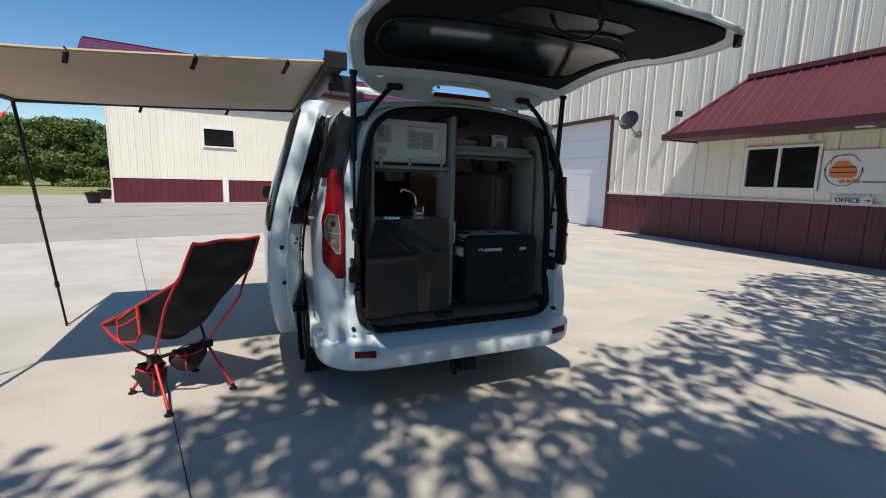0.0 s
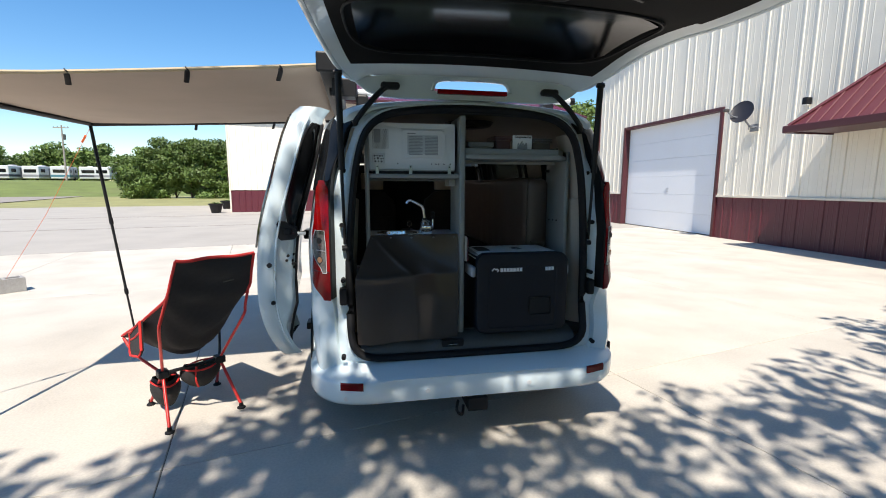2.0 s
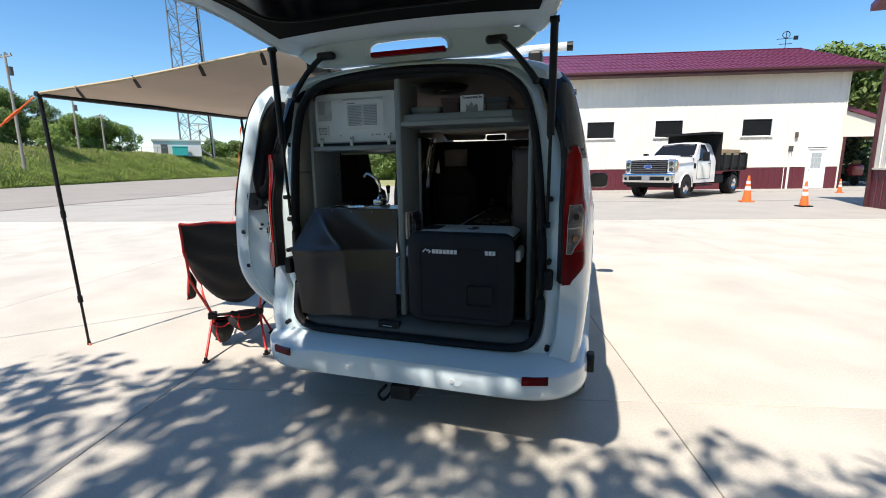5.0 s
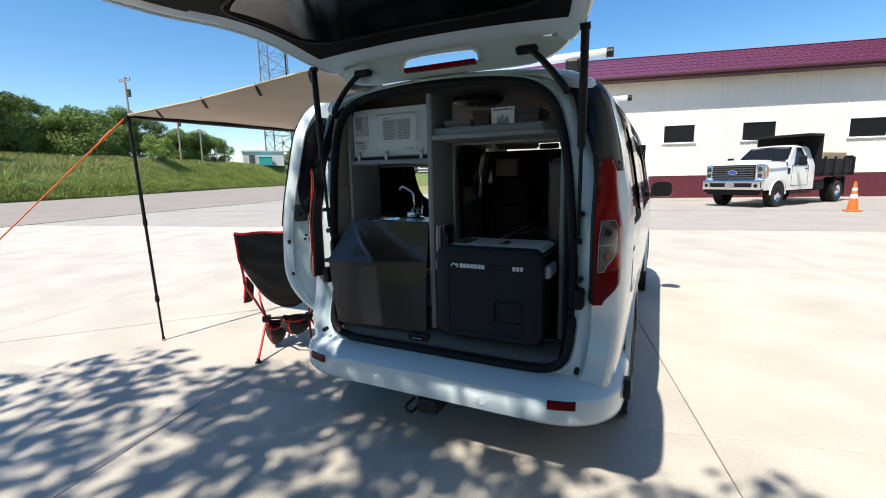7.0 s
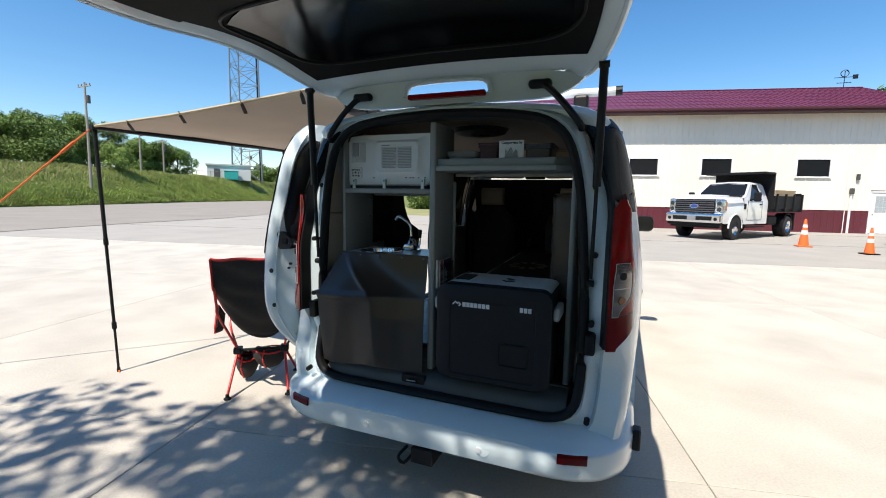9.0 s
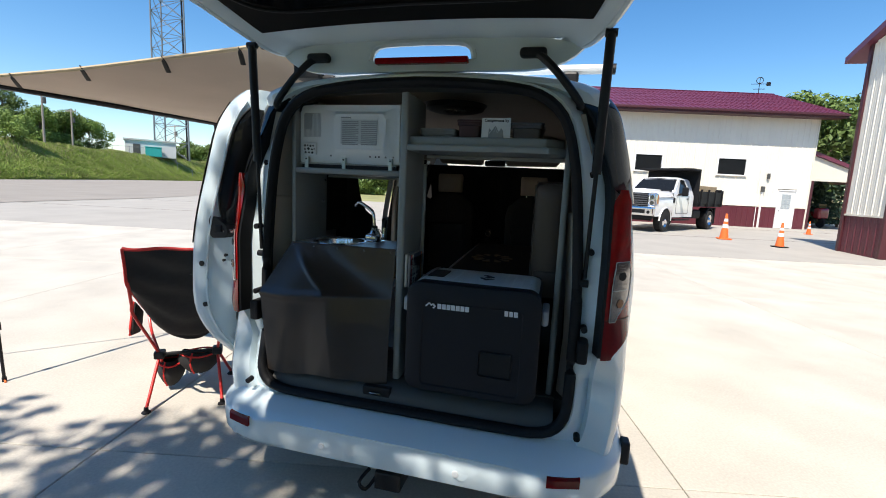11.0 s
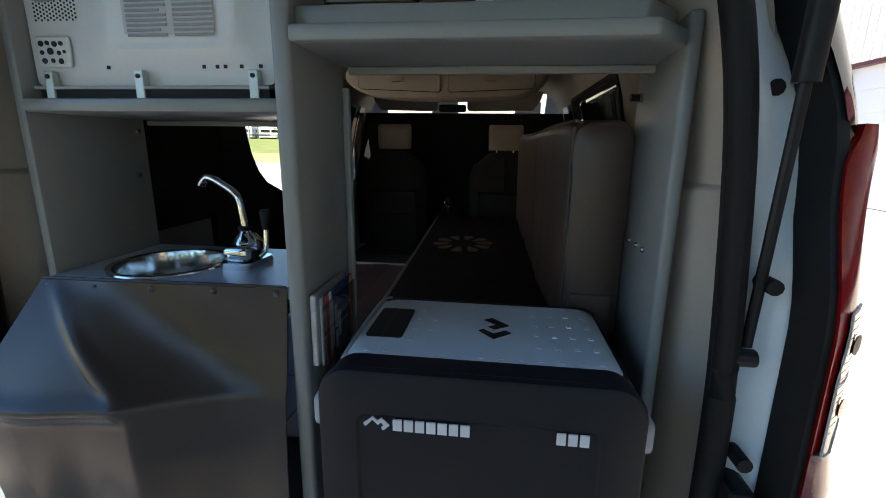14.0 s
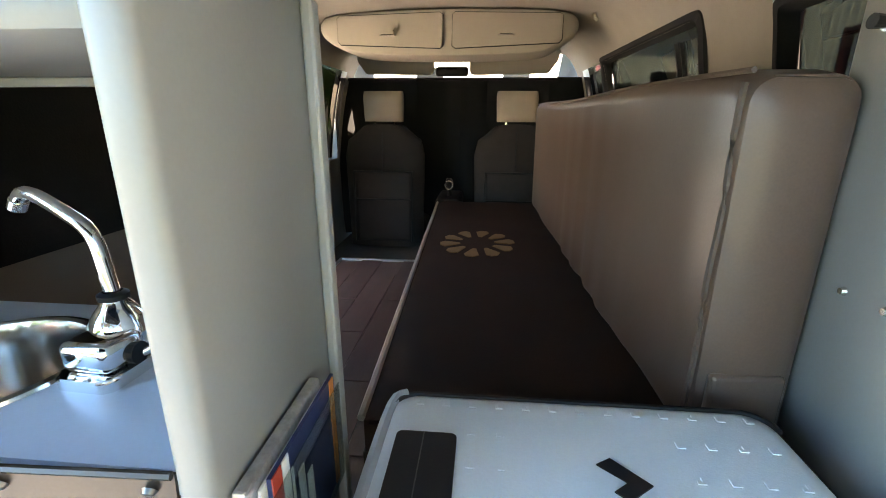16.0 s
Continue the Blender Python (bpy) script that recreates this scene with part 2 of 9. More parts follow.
def part(name, bm, material, parent=None, label="", smooth=False):
    me = bpy.data.meshes.new(name)
    bmesh.ops.recalc_face_normals(bm, faces=bm.faces)
    bm.to_mesh(me)
    bm.free()
    me.materials.append(material)
    if smooth:
        me.shade_smooth()
        me.set_sharp_from_angle(angle=radians(38))
    ob = new(name, me)
    if parent is not None:
        ob.parent = parent
    if label:
        ob["label"] = label
    return ob


def lone(name, bm, material, label, category, kind="", group="", smooth=False):
    return tagged(part(name, bm, material, None, label, smooth), label, category, group, kind)


def box(bm, x0, x1, y0, y1, z0, z1, bevel=0.0, seg=2, m=None):
    r = bmesh.ops.create_cube(bm, size=1)
    vs = r["verts"]
    bmesh.ops.transform(bm, matrix=Matrix.Translation(((x0 + x1) / 2, (y0 + y1) / 2, (z0 + z1) / 2)) @ Matrix.Diagonal((x1 - x0, y1 - y0, z1 - z0, 1)), verts=vs)
    if bevel:
        es = list({e for v in vs for e in v.link_edges})
        rb = bmesh.ops.bevel(bm, geom=es, offset=bevel, segments=seg, affect='EDGES', profile=0.5)
        vs = list({v for v in rb["verts"]} | {v for v in vs if v.is_valid})
    if m is not None:
        bmesh.ops.transform(bm, matrix=m, verts=list({v for v in vs if v.is_valid}))
    return bm


def B(x0, x1, y0, y1, z0, z1, bevel=0.0, seg=2, m=None):
    return box(bmesh.new(), x0, x1, y0, y1, z0, z1, bevel, seg, m)


def cyl(bm, p, q, r0, r1=None, n=12, caps=True):
    """A round bar from p to q."""
    p, q = Vector(p), Vector(q)
    r1 = r0 if r1 is None else r1
    turn = (q - p).to_track_quat('Z', 'Y').to_matrix()
    rings = []
    for c, r in ((p, r0), (q, r1)):
        rings.append([bm.verts.new(c + turn @ Vector((r * math.cos(2 * math.pi * k / n), r * math.sin(2 * math.pi * k / n), 0))) for k in range(n)])
    for k in range(n):
        bm.faces.new((rings[0][k], rings[0][(k + 1) % n], rings[1][(k + 1) % n], rings[1][k]))
    if caps:
        bm.faces.new(rings[0][::-1])
        bm.faces.new(rings[1])
    return bm


def C(p, q, r0, r1=None, n=12):
    return cyl(bmesh.new(), p, q, r0, r1, n)


def spline(points, steps=6, closed=False):
    """Points on a smooth line through the given ones."""
    ps = [Vector(p) for p in points]
    n = len(ps)
    out = []
    for i in range(n if closed else n - 1):
        if closed:
            a, b, c, d = ps[(i - 1) % n], ps[i], ps[(i + 1) % n], ps[(i + 2) % n]
        else:
            a, b, c, d = ps[max(i - 1, 0)], ps[i], ps[i + 1], ps[min(i + 2, n - 1)]
        for k in range(steps):
            t = k / steps
            out.append(0.5 * ((2 * b) + (c - a) * t + (2 * a - 5 * b + 4 * c - d) * t * t + (3 * b - a - 3 * c + d) * t ** 3))
    if not closed:
        out.append(ps[-1])
    return out


def tube(bm, points, r, n=8, closed=False, flat=1.0):
    """A round cord along points. flat squeezes it to a band."""
    ps = [Vector(p) for p in points]
    rings = []
    count = len(ps)
    up = Vector((0, 0, 1))
    for i, p in enumerate(ps):
        d = (ps[(i + 1) % count] if closed or i + 1 < count else p) - (ps[i - 1] if closed or i else p)
        d = d.normalized() if d.length > 1e-9 else Vector((0, 1, 0))
        side = d.cross(up)
        if side.length < 0.05:
            side = d.cross(Vector((0, 1, 0)))
        side.normalize()
        nrm = side.cross(d).normalized()
        rr = r[i] if isinstance(r, (list, tuple)) else r
        rings.append([bm.verts.new(p + side * rr * math.cos(2 * math.pi * k / n) + nrm * rr * flat * math.sin(2 * math.pi * k / n)) for k in range(n)])
    last = count if closed else count - 1
    for i in range(last):
        a, b = rings[i], rings[(i + 1) % count]
        for k in range(n):
            bm.faces.new((a[k], a[(k + 1) % n], b[(k + 1) % n], b[k]))
    if not closed:
        bm.faces.new(rings[0][::-1])
        bm.faces.new(rings[-1])
    return bm


def T(points, r, n=8, closed=False, smooth=0, flat=1.0):
    return tube(bmesh.new(), spline(points, smooth, closed) if smooth else points, r, n, closed, flat)


def sheet(bm, grid, closed_u=False):
    """Faces over rows of points."""
    rows = [[bm.verts.new(p) for p in row] for row in grid]
    for a, b in zip(rows, rows[1:]):
        n = len(a)
        for k in range(n if closed_u else n - 1):
            bm.faces.new((a[k], a[(k + 1) % n], b[(k + 1) % n], b[k]))
    return rows


def slab(bm, outline, z0, z1, axis='z'):
    """A flat plate with the given outline, from z0 to z1 along axis."""
    def at(u, v, w):
        return {'z': (u, v, w), 'y': (u, w, v), 'x': (w, u, v)}[axis]
    a = [bm.verts.new(at(u, v, z0)) for u, v in outline]
    b = [bm.verts.new(at(u, v, z1)) for u, v in outline]
    n = len(outline)
    bm.faces.new(a)
    bm.faces.new(b[::-1])
    for k in range(n):
        bm.faces.new((a[k], a[(k + 1) % n], b[(k + 1) % n], b[k]))
    return bm


def rounded(x0, x1, y0, y1, r, n=5):
    pts = []
    for cx, cy, a0 in ((x1 - r, y1 - r, 0), (x0 + r, y1 - r, 90), (x0 + r, y0 + r, 180), (x1 - r, y0 + r, 270)):
        for k in range(n + 1):
            a = radians(a0 + 90 * k / n)
            pts.append((cx + r * math.cos(a), cy + r * math.sin(a)))
    return pts


def lathe(bm, profile, n=24, at=(0, 0, 0), m=None):
    """A turned body from (radius, height) pairs."""
    m = m or Matrix.Translation(at)
    rows = [[m @ Vector((r * math.cos(2 * math.pi * k / n), r * math.sin(2 * math.pi * k / n), h)) for k in range(n)] for r, h in profile]
    sheet(bm, rows, True)
    return bm

# ---- ground ----
def wide_sheet(x0, x1, y0, y1, z):
    bm = bmesh.new()
    sheet(bm, [[(x, y, z) for x in (x0, x1)] for y in (y0, y1)])
    return bm


def smooth(a, b, v):
    t = min(1.0, max(0.0, (v - a) / (b - a)))
    return t * t * (3 - 2 * t)


def along(pts, v):
    for (a, xa), (b, xb) in zip(pts, pts[1:]):
        if a <= v <= b:
            return xa + (xb - xa) * (v - a) / (b - a)
    return pts[0][1] if v < pts[0][0] else pts[-1][1]


VERGE = ((-60, -36), (13.8, -45), (24, -50), (53, -67), (68, -73.5), (103, -87), (263, -146), (400, -200))   # y, x of the grass edge
KERB = ((-60, -15), (0, -17.5), (6.7, -19.3), (11, -20.5), (18, -21.5), (34.4, -27), (60, -34), (130, -62), (300, -150))


def rise(x, y):
    """Height of the meadow beyond the road."""
    d = along(VERGE, y) - x
    bank = 0.9 * smooth(0.0, 2.2, d) + 4.1 * smooth(0.3, 25 - 15 * smooth(12, 58, y), d) - 0.25 * (1 - smooth(-3, 1.0, d))
    far = 2.4 * smooth(62, 100, math.hypot(x, y)) * smooth(-12, -30, x) * max(smooth(0, 6, d), smooth(1.08, 1.28, y / max(1.0, -x)))
    return max(bank, far - 0.25) + (0.22 * noise.noise(Vector((x * 0.13, y * 0.13, 0))) if d > 2 else 0)


lone("ground", wide_sheet(-900, 900, -900, 900, -0.30), LAWN, "flat dry lawn and fields out to the horizon", "ground", "structure")
bm = bmesh.new()
sheet(bm, [[(x, y, -0.04 + 0.03 * noise.noise(Vector((x * 0.2, y * 0.2, 3)))) for x in [-40 + 6 * i for i in range(20)]] for y in [28 + 6 * j for j in range(14)]])
# unseen lawn added behind the yard to cut the bounce light into the van
sheet(bm, [[(x, y, -0.025 + 0.02 * noise.noise(Vector((x * 0.3, y * 0.3, 5)))) for x in [-36 + 4 * i for i in range(21)]] for y in [-46 + 3 * j for j in range(15)]])
lone("lawn", bm, LAWN, "dry mown lawn behind the long building and, added unseen, behind the yard", "lawn", "structure")
bm = bmesh.new()
VERGE_OUT = (-95, -85, -75, -66, -58, -50, -43, -36, -30, -25, -20, -15, -10, -6, -4.0, -2.0, -0.8, 0.0, 0.4, 0.8, 1.2, 1.7, 2.2, 3.0, 4.5, 6.5, 9, 12, 15, 18, 22, 26, 31, 37, 45, 60, 80, 110, 150, 220)
sheet(bm, [[(along(VERGE, y) - d, y, rise(along(VERGE, y) - d, y)) for d in VERGE_OUT] for y in [-60 + 2.6 * j for j in range(155)]])
lone("meadow", bm, GRASS_SOIL, "green grass bank rising beyond the road", "meadow", "structure", smooth=True)
bm = bmesh.new()
ys = [-60 + 6 * k for k in range(50)]
sheet(bm, [[(along(KERB, y) + (along(VERGE, y) - 0.6 - along(KERB, y)) * k / 4, y, 0.012) for k in range(5)] for y in ys])
lone("road", bm, ASPHALT, "pale worn asphalt road along the grass bank", "road", "structure")

# the slabs are laid askew to the van, in strips 2.98 m wide
PAD = pose(1.30, 0.735, 0, 0, 0, 12.4)
bm = bmesh.new()
sheet(bm, [[PAD @ Vector((u, v, -0.012)) for u in (-21.2, 18.2)] for v in (-4.8, 9.6)])
pavement = lone("pavement", bm, JOINT, "pale concrete pavement bed showing in the joints", "pavement", "structure")
OLD = mat("older_concrete", (0.40, 0.37, 0.325), 0.9, vary=0.14, scale=0.9, fine=40, bump=0.25, stains=0.3, stain_color=(0.29, 0.265, 0.23))
bm = bmesh.new()
sheet(bm, [[PAD @ Vector((u, v, -0.004)) for u in (-40, -21, 0, 20, 45)] for v in (9.2, 20, 33)])
sheet(bm, [[PAD @ Vector((u, v, -0.004)) for u in (-40, -20.86)] for v in (-7, 9.2)])
sheet(bm, [[PAD @ Vector((u, v, -0.004)) for u in (17.88, 45)] for v in (-7, 9.2)])
driveway = lone("driveway", bm, OLD, "older greyer concrete driveway", "driveway", "structure")
for v in (9.2, 15.2, 21.2):
    bm = bmesh.new()
    tube(bm, [PAD @ Vector((-40, v, -0.003)), PAD @ Vector((45, v, -0.003))], 0.012, 4, flat=0.4)
    part("tar_joint", bm, JOINT, driveway)

# ---- the large steel buildings ----
def ribbed(u0, u1, z0, z1, rib=0.019, pitch=0.305):
    """A corrugated steel sheet from u0 to u1, with its ribs towards -y."""
    us = []
    k0 = math.ceil((u0 - 1e-6) / pitch)
    prof = [(u0, 0.0)]
    k = k0
    while k * pitch < u1 - 0.03:
        c = k * pitch
        if c > u0 + 0.03:
            prof += [(c - 0.03, 0.0), (c - 0.014, -rib), (c + 0.014, -rib), (c + 0.03, 0.0)]
        for off in (0.10, 0.20):
            c2 = c + off
            if u0 + 0.02 < c2 < u1 - 0.02:
                prof += [(c2 - 0.012, 0.0), (c2, -rib * 0.25), (c2 + 0.012, 0.0)]
        k += 1
    prof.append((u1, 0.0))
    prof.sort()
    bm = bmesh.new()
    sheet(bm, [[(u, d, z) for u, d in prof] for z in (z0, z1)])
    return bm


def gable_pane(u0, u1, z0, za, zb):
    bm = bmesh.new()
    f = [bm.verts.new(p) for p in ((u0, 0, z0), (u1, 0, z0), (u1, 0, zb), (u0, 0, za))]
    bm.faces.new(f)
    return bm


# workshop: gable wall along y at x = 9.4, facing -x
shop = thing("workshop_building", "tall cream ribbed-steel workshop with maroon wainscot and gable", "building", at=(9.4, 0, 0), turn=-90)
# in its own frame: u runs towards -y, the wall faces -y
DOOR_U0, DOOR_U1, DOOR_H = -13.35, -8.87, 3.52
WIN_U0, WIN_U1, WIN_Z0, WIN_Z1 = -4.44, -3.03, 1.46, 2.30
END_U = -15.3


def shop_panels():
    u = END_U
    edges = [END_U, DOOR_U0, DOOR_U1]
    while edges[-1] < 9.0:
        edges.append(min(edges[-1] + 0.915, 9.0))
    for a, b in zip(edges, edges[1:]):
        if (a, b) == (DOOR_U0, DOOR_U1):
            n = 5
            for k in range(n):
                x0, x1 = a + (b - a) * k / n, a + (b - a) * (k + 1) / n
                part("panel", ribbed(x0, x1, DOOR_H + 0.1, 6.25), CREAM, shop)
            continue
        win = b > WIN_U0 - 0.06 and a < WIN_U1 + 0.06
        part("wainscot_panel", ribbed(a, b, 0.0, 1.14), MAROON, shop, "maroon ribbed steel wainscot")
        if win:
            part("panel", ribbed(a, b, 1.2, WIN_Z0 - 0.06), CREAM, shop)
            part("panel", ribbed(a, b, WIN_Z1 + 0.06, 6.25), CREAM, shop)
            if a < WIN_U0 - 0.06:
                part("panel", ribbed(a, WIN_U0 - 0.06, WIN_Z0 - 0.06, WIN_Z1 + 0.06), CREAM, shop)
            if b > WIN_U1 + 0.06:
                part("panel", ribbed(WIN_U1 + 0.06, b, WIN_Z0 - 0.06, WIN_Z1 + 0.06), CREAM, shop)
        else:
            part("panel", ribbed(a, b, 1.2, 6.25), CREAM, shop)


shop_panels()
RIDGE_U, RISE = -3.2, 0.33
RIDGE_Z = 6.25 + (RIDGE_U - END_U) * RISE
# upper gable, in ribbed strips cut to the roof slope
def upper_gable(u0, u1):
    bm = bmesh.new()
    prof = []
    u = u0
    while u < u1 - 1e-6:
        prof += [(u, 0.0), (u + 0.245, 0.0), (u + 0.26, -0.032), (u + 0.29, -0.032)]
        u += 0.305
    prof.append((u1, 0))
    zt = lambda u: 6.25 + max(0.0, (u - END_U) * RISE if u < RIDGE_U else (2 * RIDGE_U - END_U - u) * RISE)
    rows = [[(u, d, 6.25) for u, d in prof if u <= u1], [(u, d, zt(u)) for u, d in prof if u <= u1]]
    sheet(bm, rows)
    return bm


part("gable_wall", upper_gable(END_U, 9.0), CREAM, shop)
part("corner_trim", B(END_U - 0.06, END_U + 0.09, -0.055, 0.10, 0, 6.3, 0.01), TRIM_RED, shop, "maroon corner trim")
part("side_wall", B(END_U, END_U + 0.06, 0.105, 18, 0, 6.25), CREAM, shop)
part("side_wainscot", B(END_U - 0.03, END_U, 0.105, 18, 0, 1.14), MAROON, shop)
part("back_wall", B(END_U, 9.0, 18, 18.1, 0, 6.25), CREAM, shop)
part("end_wall", B(8.95, 9.0, 0.06, 18, 0, 6.25), CREAM, shop)
part("sill_trim", B(DOOR_U1 + 0.1, 9.0, -0.05, 0.0, 1.142, 1.198, 0.006), CREAM_SMOOTH, shop, "cream ledge trim over the wainscot")
part("sill_trim", B(END_U + 0.1, DOOR_U0 - 0.1, -0.05, 0.0, 1.142, 1.198, 0.006), CREAM_SMOOTH, shop)
for u0, u1 in ((END_U - 0.9, RIDGE_U), (RIDGE_U, 2 * RIDGE_U - END_U + 0.9)):
    up = u1 == RIDGE_U
    z0 = RIDGE_Z - (RIDGE_U - u0) * RISE if up else RIDGE_Z
    z1 = RIDGE_Z if up else RIDGE_Z - (u1 - RIDGE_U) * RISE
    bm = bmesh.new()
    for d0, d1, lo, hi in ((-0.22, 18.5, 0.02, 0.22),):
        vs = [bm.verts.new(p) for p in ((u0, d0, z0 + lo), (u1, d0, z1 + lo), (u1, d1, z1 + lo), (u0, d1, z0 + lo), (u0, d0, z0 + hi), (u1, d0, z1 + hi), (u1, d1, z1 + hi), (u0, d1, z0 + hi))]
        for f in ((0, 1, 2, 3), (4, 5, 6, 7), (0, 1, 5, 4), (1, 2, 6, 5), (2, 3, 7, 6), (3, 0, 4, 7)):
            bm.faces.new([vs[k] for k in f])
    part("roof_slope", bm, ROOF_RED, shop, "maroon steel roof slope with a short overhang")
# overhead door, set back in its frame
part("door_jamb", B(DOOR_U0 - 0.1, DOOR_U0, -0.05, 0.16, 0, DOOR_H + 0.1, 0.008), TRIM_RED, shop, "maroon door frame")
part("door_jamb", B(DOOR_U1, DOOR_U1 + 0.1, -0.05, 0.16, 0, DOOR_H + 0.1, 0.008), TRIM_RED, shop, "maroon door frame")
part("door_head", B(DOOR_U0, DOOR_U1, -0.05, 0.16, DOOR_H, DOOR_H + 0.1, 0.008), TRIM_RED, shop, "maroon door frame")
over = part("overhead_door", B(DOOR_U0, DOOR_U1, 0.2, 0.24, 0.0, DOOR_H), DOOR_WHITE, shop, "white sectional overhead door, closed")
for k in range(6):
    z0, z1 = 0.015 + k * (DOOR_H - 0.01) / 6, 0.011 + (k + 1) * (DOOR_H - 0.01) / 6
    bm = B(DOOR_U0 + 0.01, DOOR_U1 - 0.01, 0.165, 0.199, z0, z1, 0.004)
    part("door_section", bm, DOOR_WHITE, over)
part("bottom_seal", B(DOOR_U0, DOOR_U1, 0.15, 0.2, 0.0, 0.018), BLACK_RUBBER, over, "black rubber bottom seal")
bm = B(-11.15, -11.02, 0.15, 0.164, 1.34, 1.37)
box(bm, -11.13, -11.03, 0.15, 0.164, 1.26, 1.29)
part("door_handle", bm, ALU, over, "small steel lift handles")
# office window
win = part("office_window", B(WIN_U0 - 0.06, WIN_U1 + 0.06, -0.06, 0.06, WIN_Z0 - 0.06, WIN_Z0, 0.006), WHITE_TRIM, shop, "white-framed sliding window with dark panes")
part("frame_head", B(WIN_U0 - 0.06, WIN_U1 + 0.06, -0.06, 0.06, WIN_Z1, WIN_Z1 + 0.06, 0.006), WHITE_TRIM, win)
for u in (WIN_U0 - 0.06, WIN_U1):
    part("frame_side", B(u, u + 0.06, -0.06, 0.06, WIN_Z0, WIN_Z1, 0.006), WHITE_TRIM, win)
part("mullion", B(-3.80, -3.73, -0.05, 0.05, WIN_Z0, WIN_Z1, 0.006), WHITE_TRIM, win)
part("pane", B(WIN_U0, -3.80, -0.005, 0.005, WIN_Z0, WIN_Z1), WINDOW_DARK, win)
part("pane", B(-3.73, WIN_U1, -0.015, -0.005, WIN_Z0, WIN_Z1), WINDOW_DARK, win)
# pent roof over the office
A0, A1 = -5.75, 6.0
PENT_RED = mat("weathered_maroon_roof", (0.135, 0.034, 0.04), 0.42, vary=0.12, scale=0.8, fine=20, bump=0.03)
canopy = part("pent_roof", bmesh.new(), PENT_RED, shop, "maroon ribbed pent roof over the office")
bm = bmesh.new()
OUT, ZE, ZW = -1.2, 2.66, 3.92
vs = [bm.verts.new(p) for p in ((A0, OUT, ZE), (A1, OUT, ZE), (A1, 0, ZW), (A0 + 1.15, 0, ZW), (A0, 0, ZE + 0.0))]
bm.faces.new(vs[:4])
bm.faces.new((vs[0], vs[3], vs[4]))
part("roof_sheet", bm, PENT_RED, canopy)
u = A0 + 0.35
while u < A1:
    frac = min(1.0, max(0.08, (u - A0) / 1.15))
    bm = T([(u, OUT, ZE + 0.012), (u, OUT * (1 - frac), ZE + (ZW - ZE) * frac + 0.012)], 0.02, 6)
    part("standing_seam", bm, PENT_RED, canopy)
    u += 0.23
part("hip_cap", T([(A0, OUT, ZE + 0.02), (A0 + 1.15, 0, ZW + 0.02)], 0.045, 6), PENT_RED, canopy)
part("ridge_flashing", B(A0 + 1.1, A1, -0.09, 0.0, ZW - 0.03, ZW + 0.08, 0.01), PENT_RED, canopy)
part("gutter", B(A0 - 0.05, A1, OUT - 0.1, OUT, ZE - 0.13, ZE + 0.02, 0.02), TRIM_RED, canopy, "dark maroon gutter")
part("soffit", B(A0 + 0.02, A1, OUT, -0.05, ZE - 0.1, ZE - 0.07), TRIM_RED, canopy)
part("end_fascia", B(A0 - 0.02, A0 + 0.02, OUT, -0.05, ZE - 0.13, ZE), TRIM_RED, canopy)
bm = B(-3.32, -3.22, -0.12, -0.034, 2.43, 2.52, 0.01)
part("wall_camera", bm, WHITE_TRIM, shop, "small white camera box")
part("soffit_lamp", B(-2.2, -1.95, -0.72, -0.58, ZE - 0.125, ZE - 0.101, 0.008), WHITE_TRIM, canopy)

# company sign board and the OFFICE plate
board = thing("sign_board", "white rectangular company sign board with a car drawing", "sign", at=(9.35, 2.93, 0), turn=-90)
part("board", B(0, 2.6, -0.012, 0.01, 1.38, 2.2, 0.003), SIGN_WHITE, board)
bm = bmesh.new()
ring = [(0.36 + 0.30 * math.cos(a), -0.016, 1.81 + 0.30 * math.sin(a)) for a in [radians(70 + 12 * k) for k in range(26)]]
tube(bm, ring, 0.017, 6, flat=0.3)
part("oval_outline", bm, SIGN_BLACK, board)
bm = slab(bmesh.new(), [(0.14, 1.72), (0.2, 1.66), (0.52, 1.66), (0.58, 1.72), (0.58, 1.82), (0.5, 1.9), (0.42, 1.99), (0.24, 1.99), (0.18, 1.9), (0.13, 1.82)], -0.022, -0.014, 'y')
part("car_drawing", bm, SIGN_ORANGE, board)
for z in (1.76, 1.86):
    part("car_line", B(0.17, 0.56, -0.028, -0.0225, z, z + 0.022), SIGN_BLACK, board)
bm = bmesh.new()
tube(bm, [(0.14, -0.018, 1.92), (0.17, -0.018, 2.09), (0.48, -0.018, 2.1), (0.6, -0.018, 1.98)], 0.012, 6, flat=0.4)
part("roof_line", bm, SIGN_BLACK, board)
for k, (u0, u1) in enumerate(((0.33, 0.42), (0.44, 0.5), (0.53, 0.65))):
    part("plain_bar", B(u0, u1, -0.03, -0.0235, 1.565, 1.635), SIGN_ORANGE, board)
part("plain_bar", B(0.68, 1.7, -0.017, -0.0125, 1.575, 1.61), SIGN_GREY, board)
plate = thing("office_sign", "small white OFFICE plate with an arrow", "sign", at=(9.33, 2.66, 0), turn=-90)
part("plate", B(0, 0.62, -0.012, 0.008, 1.17, 1.31, 0.003), SIGN_WHITE, plate)


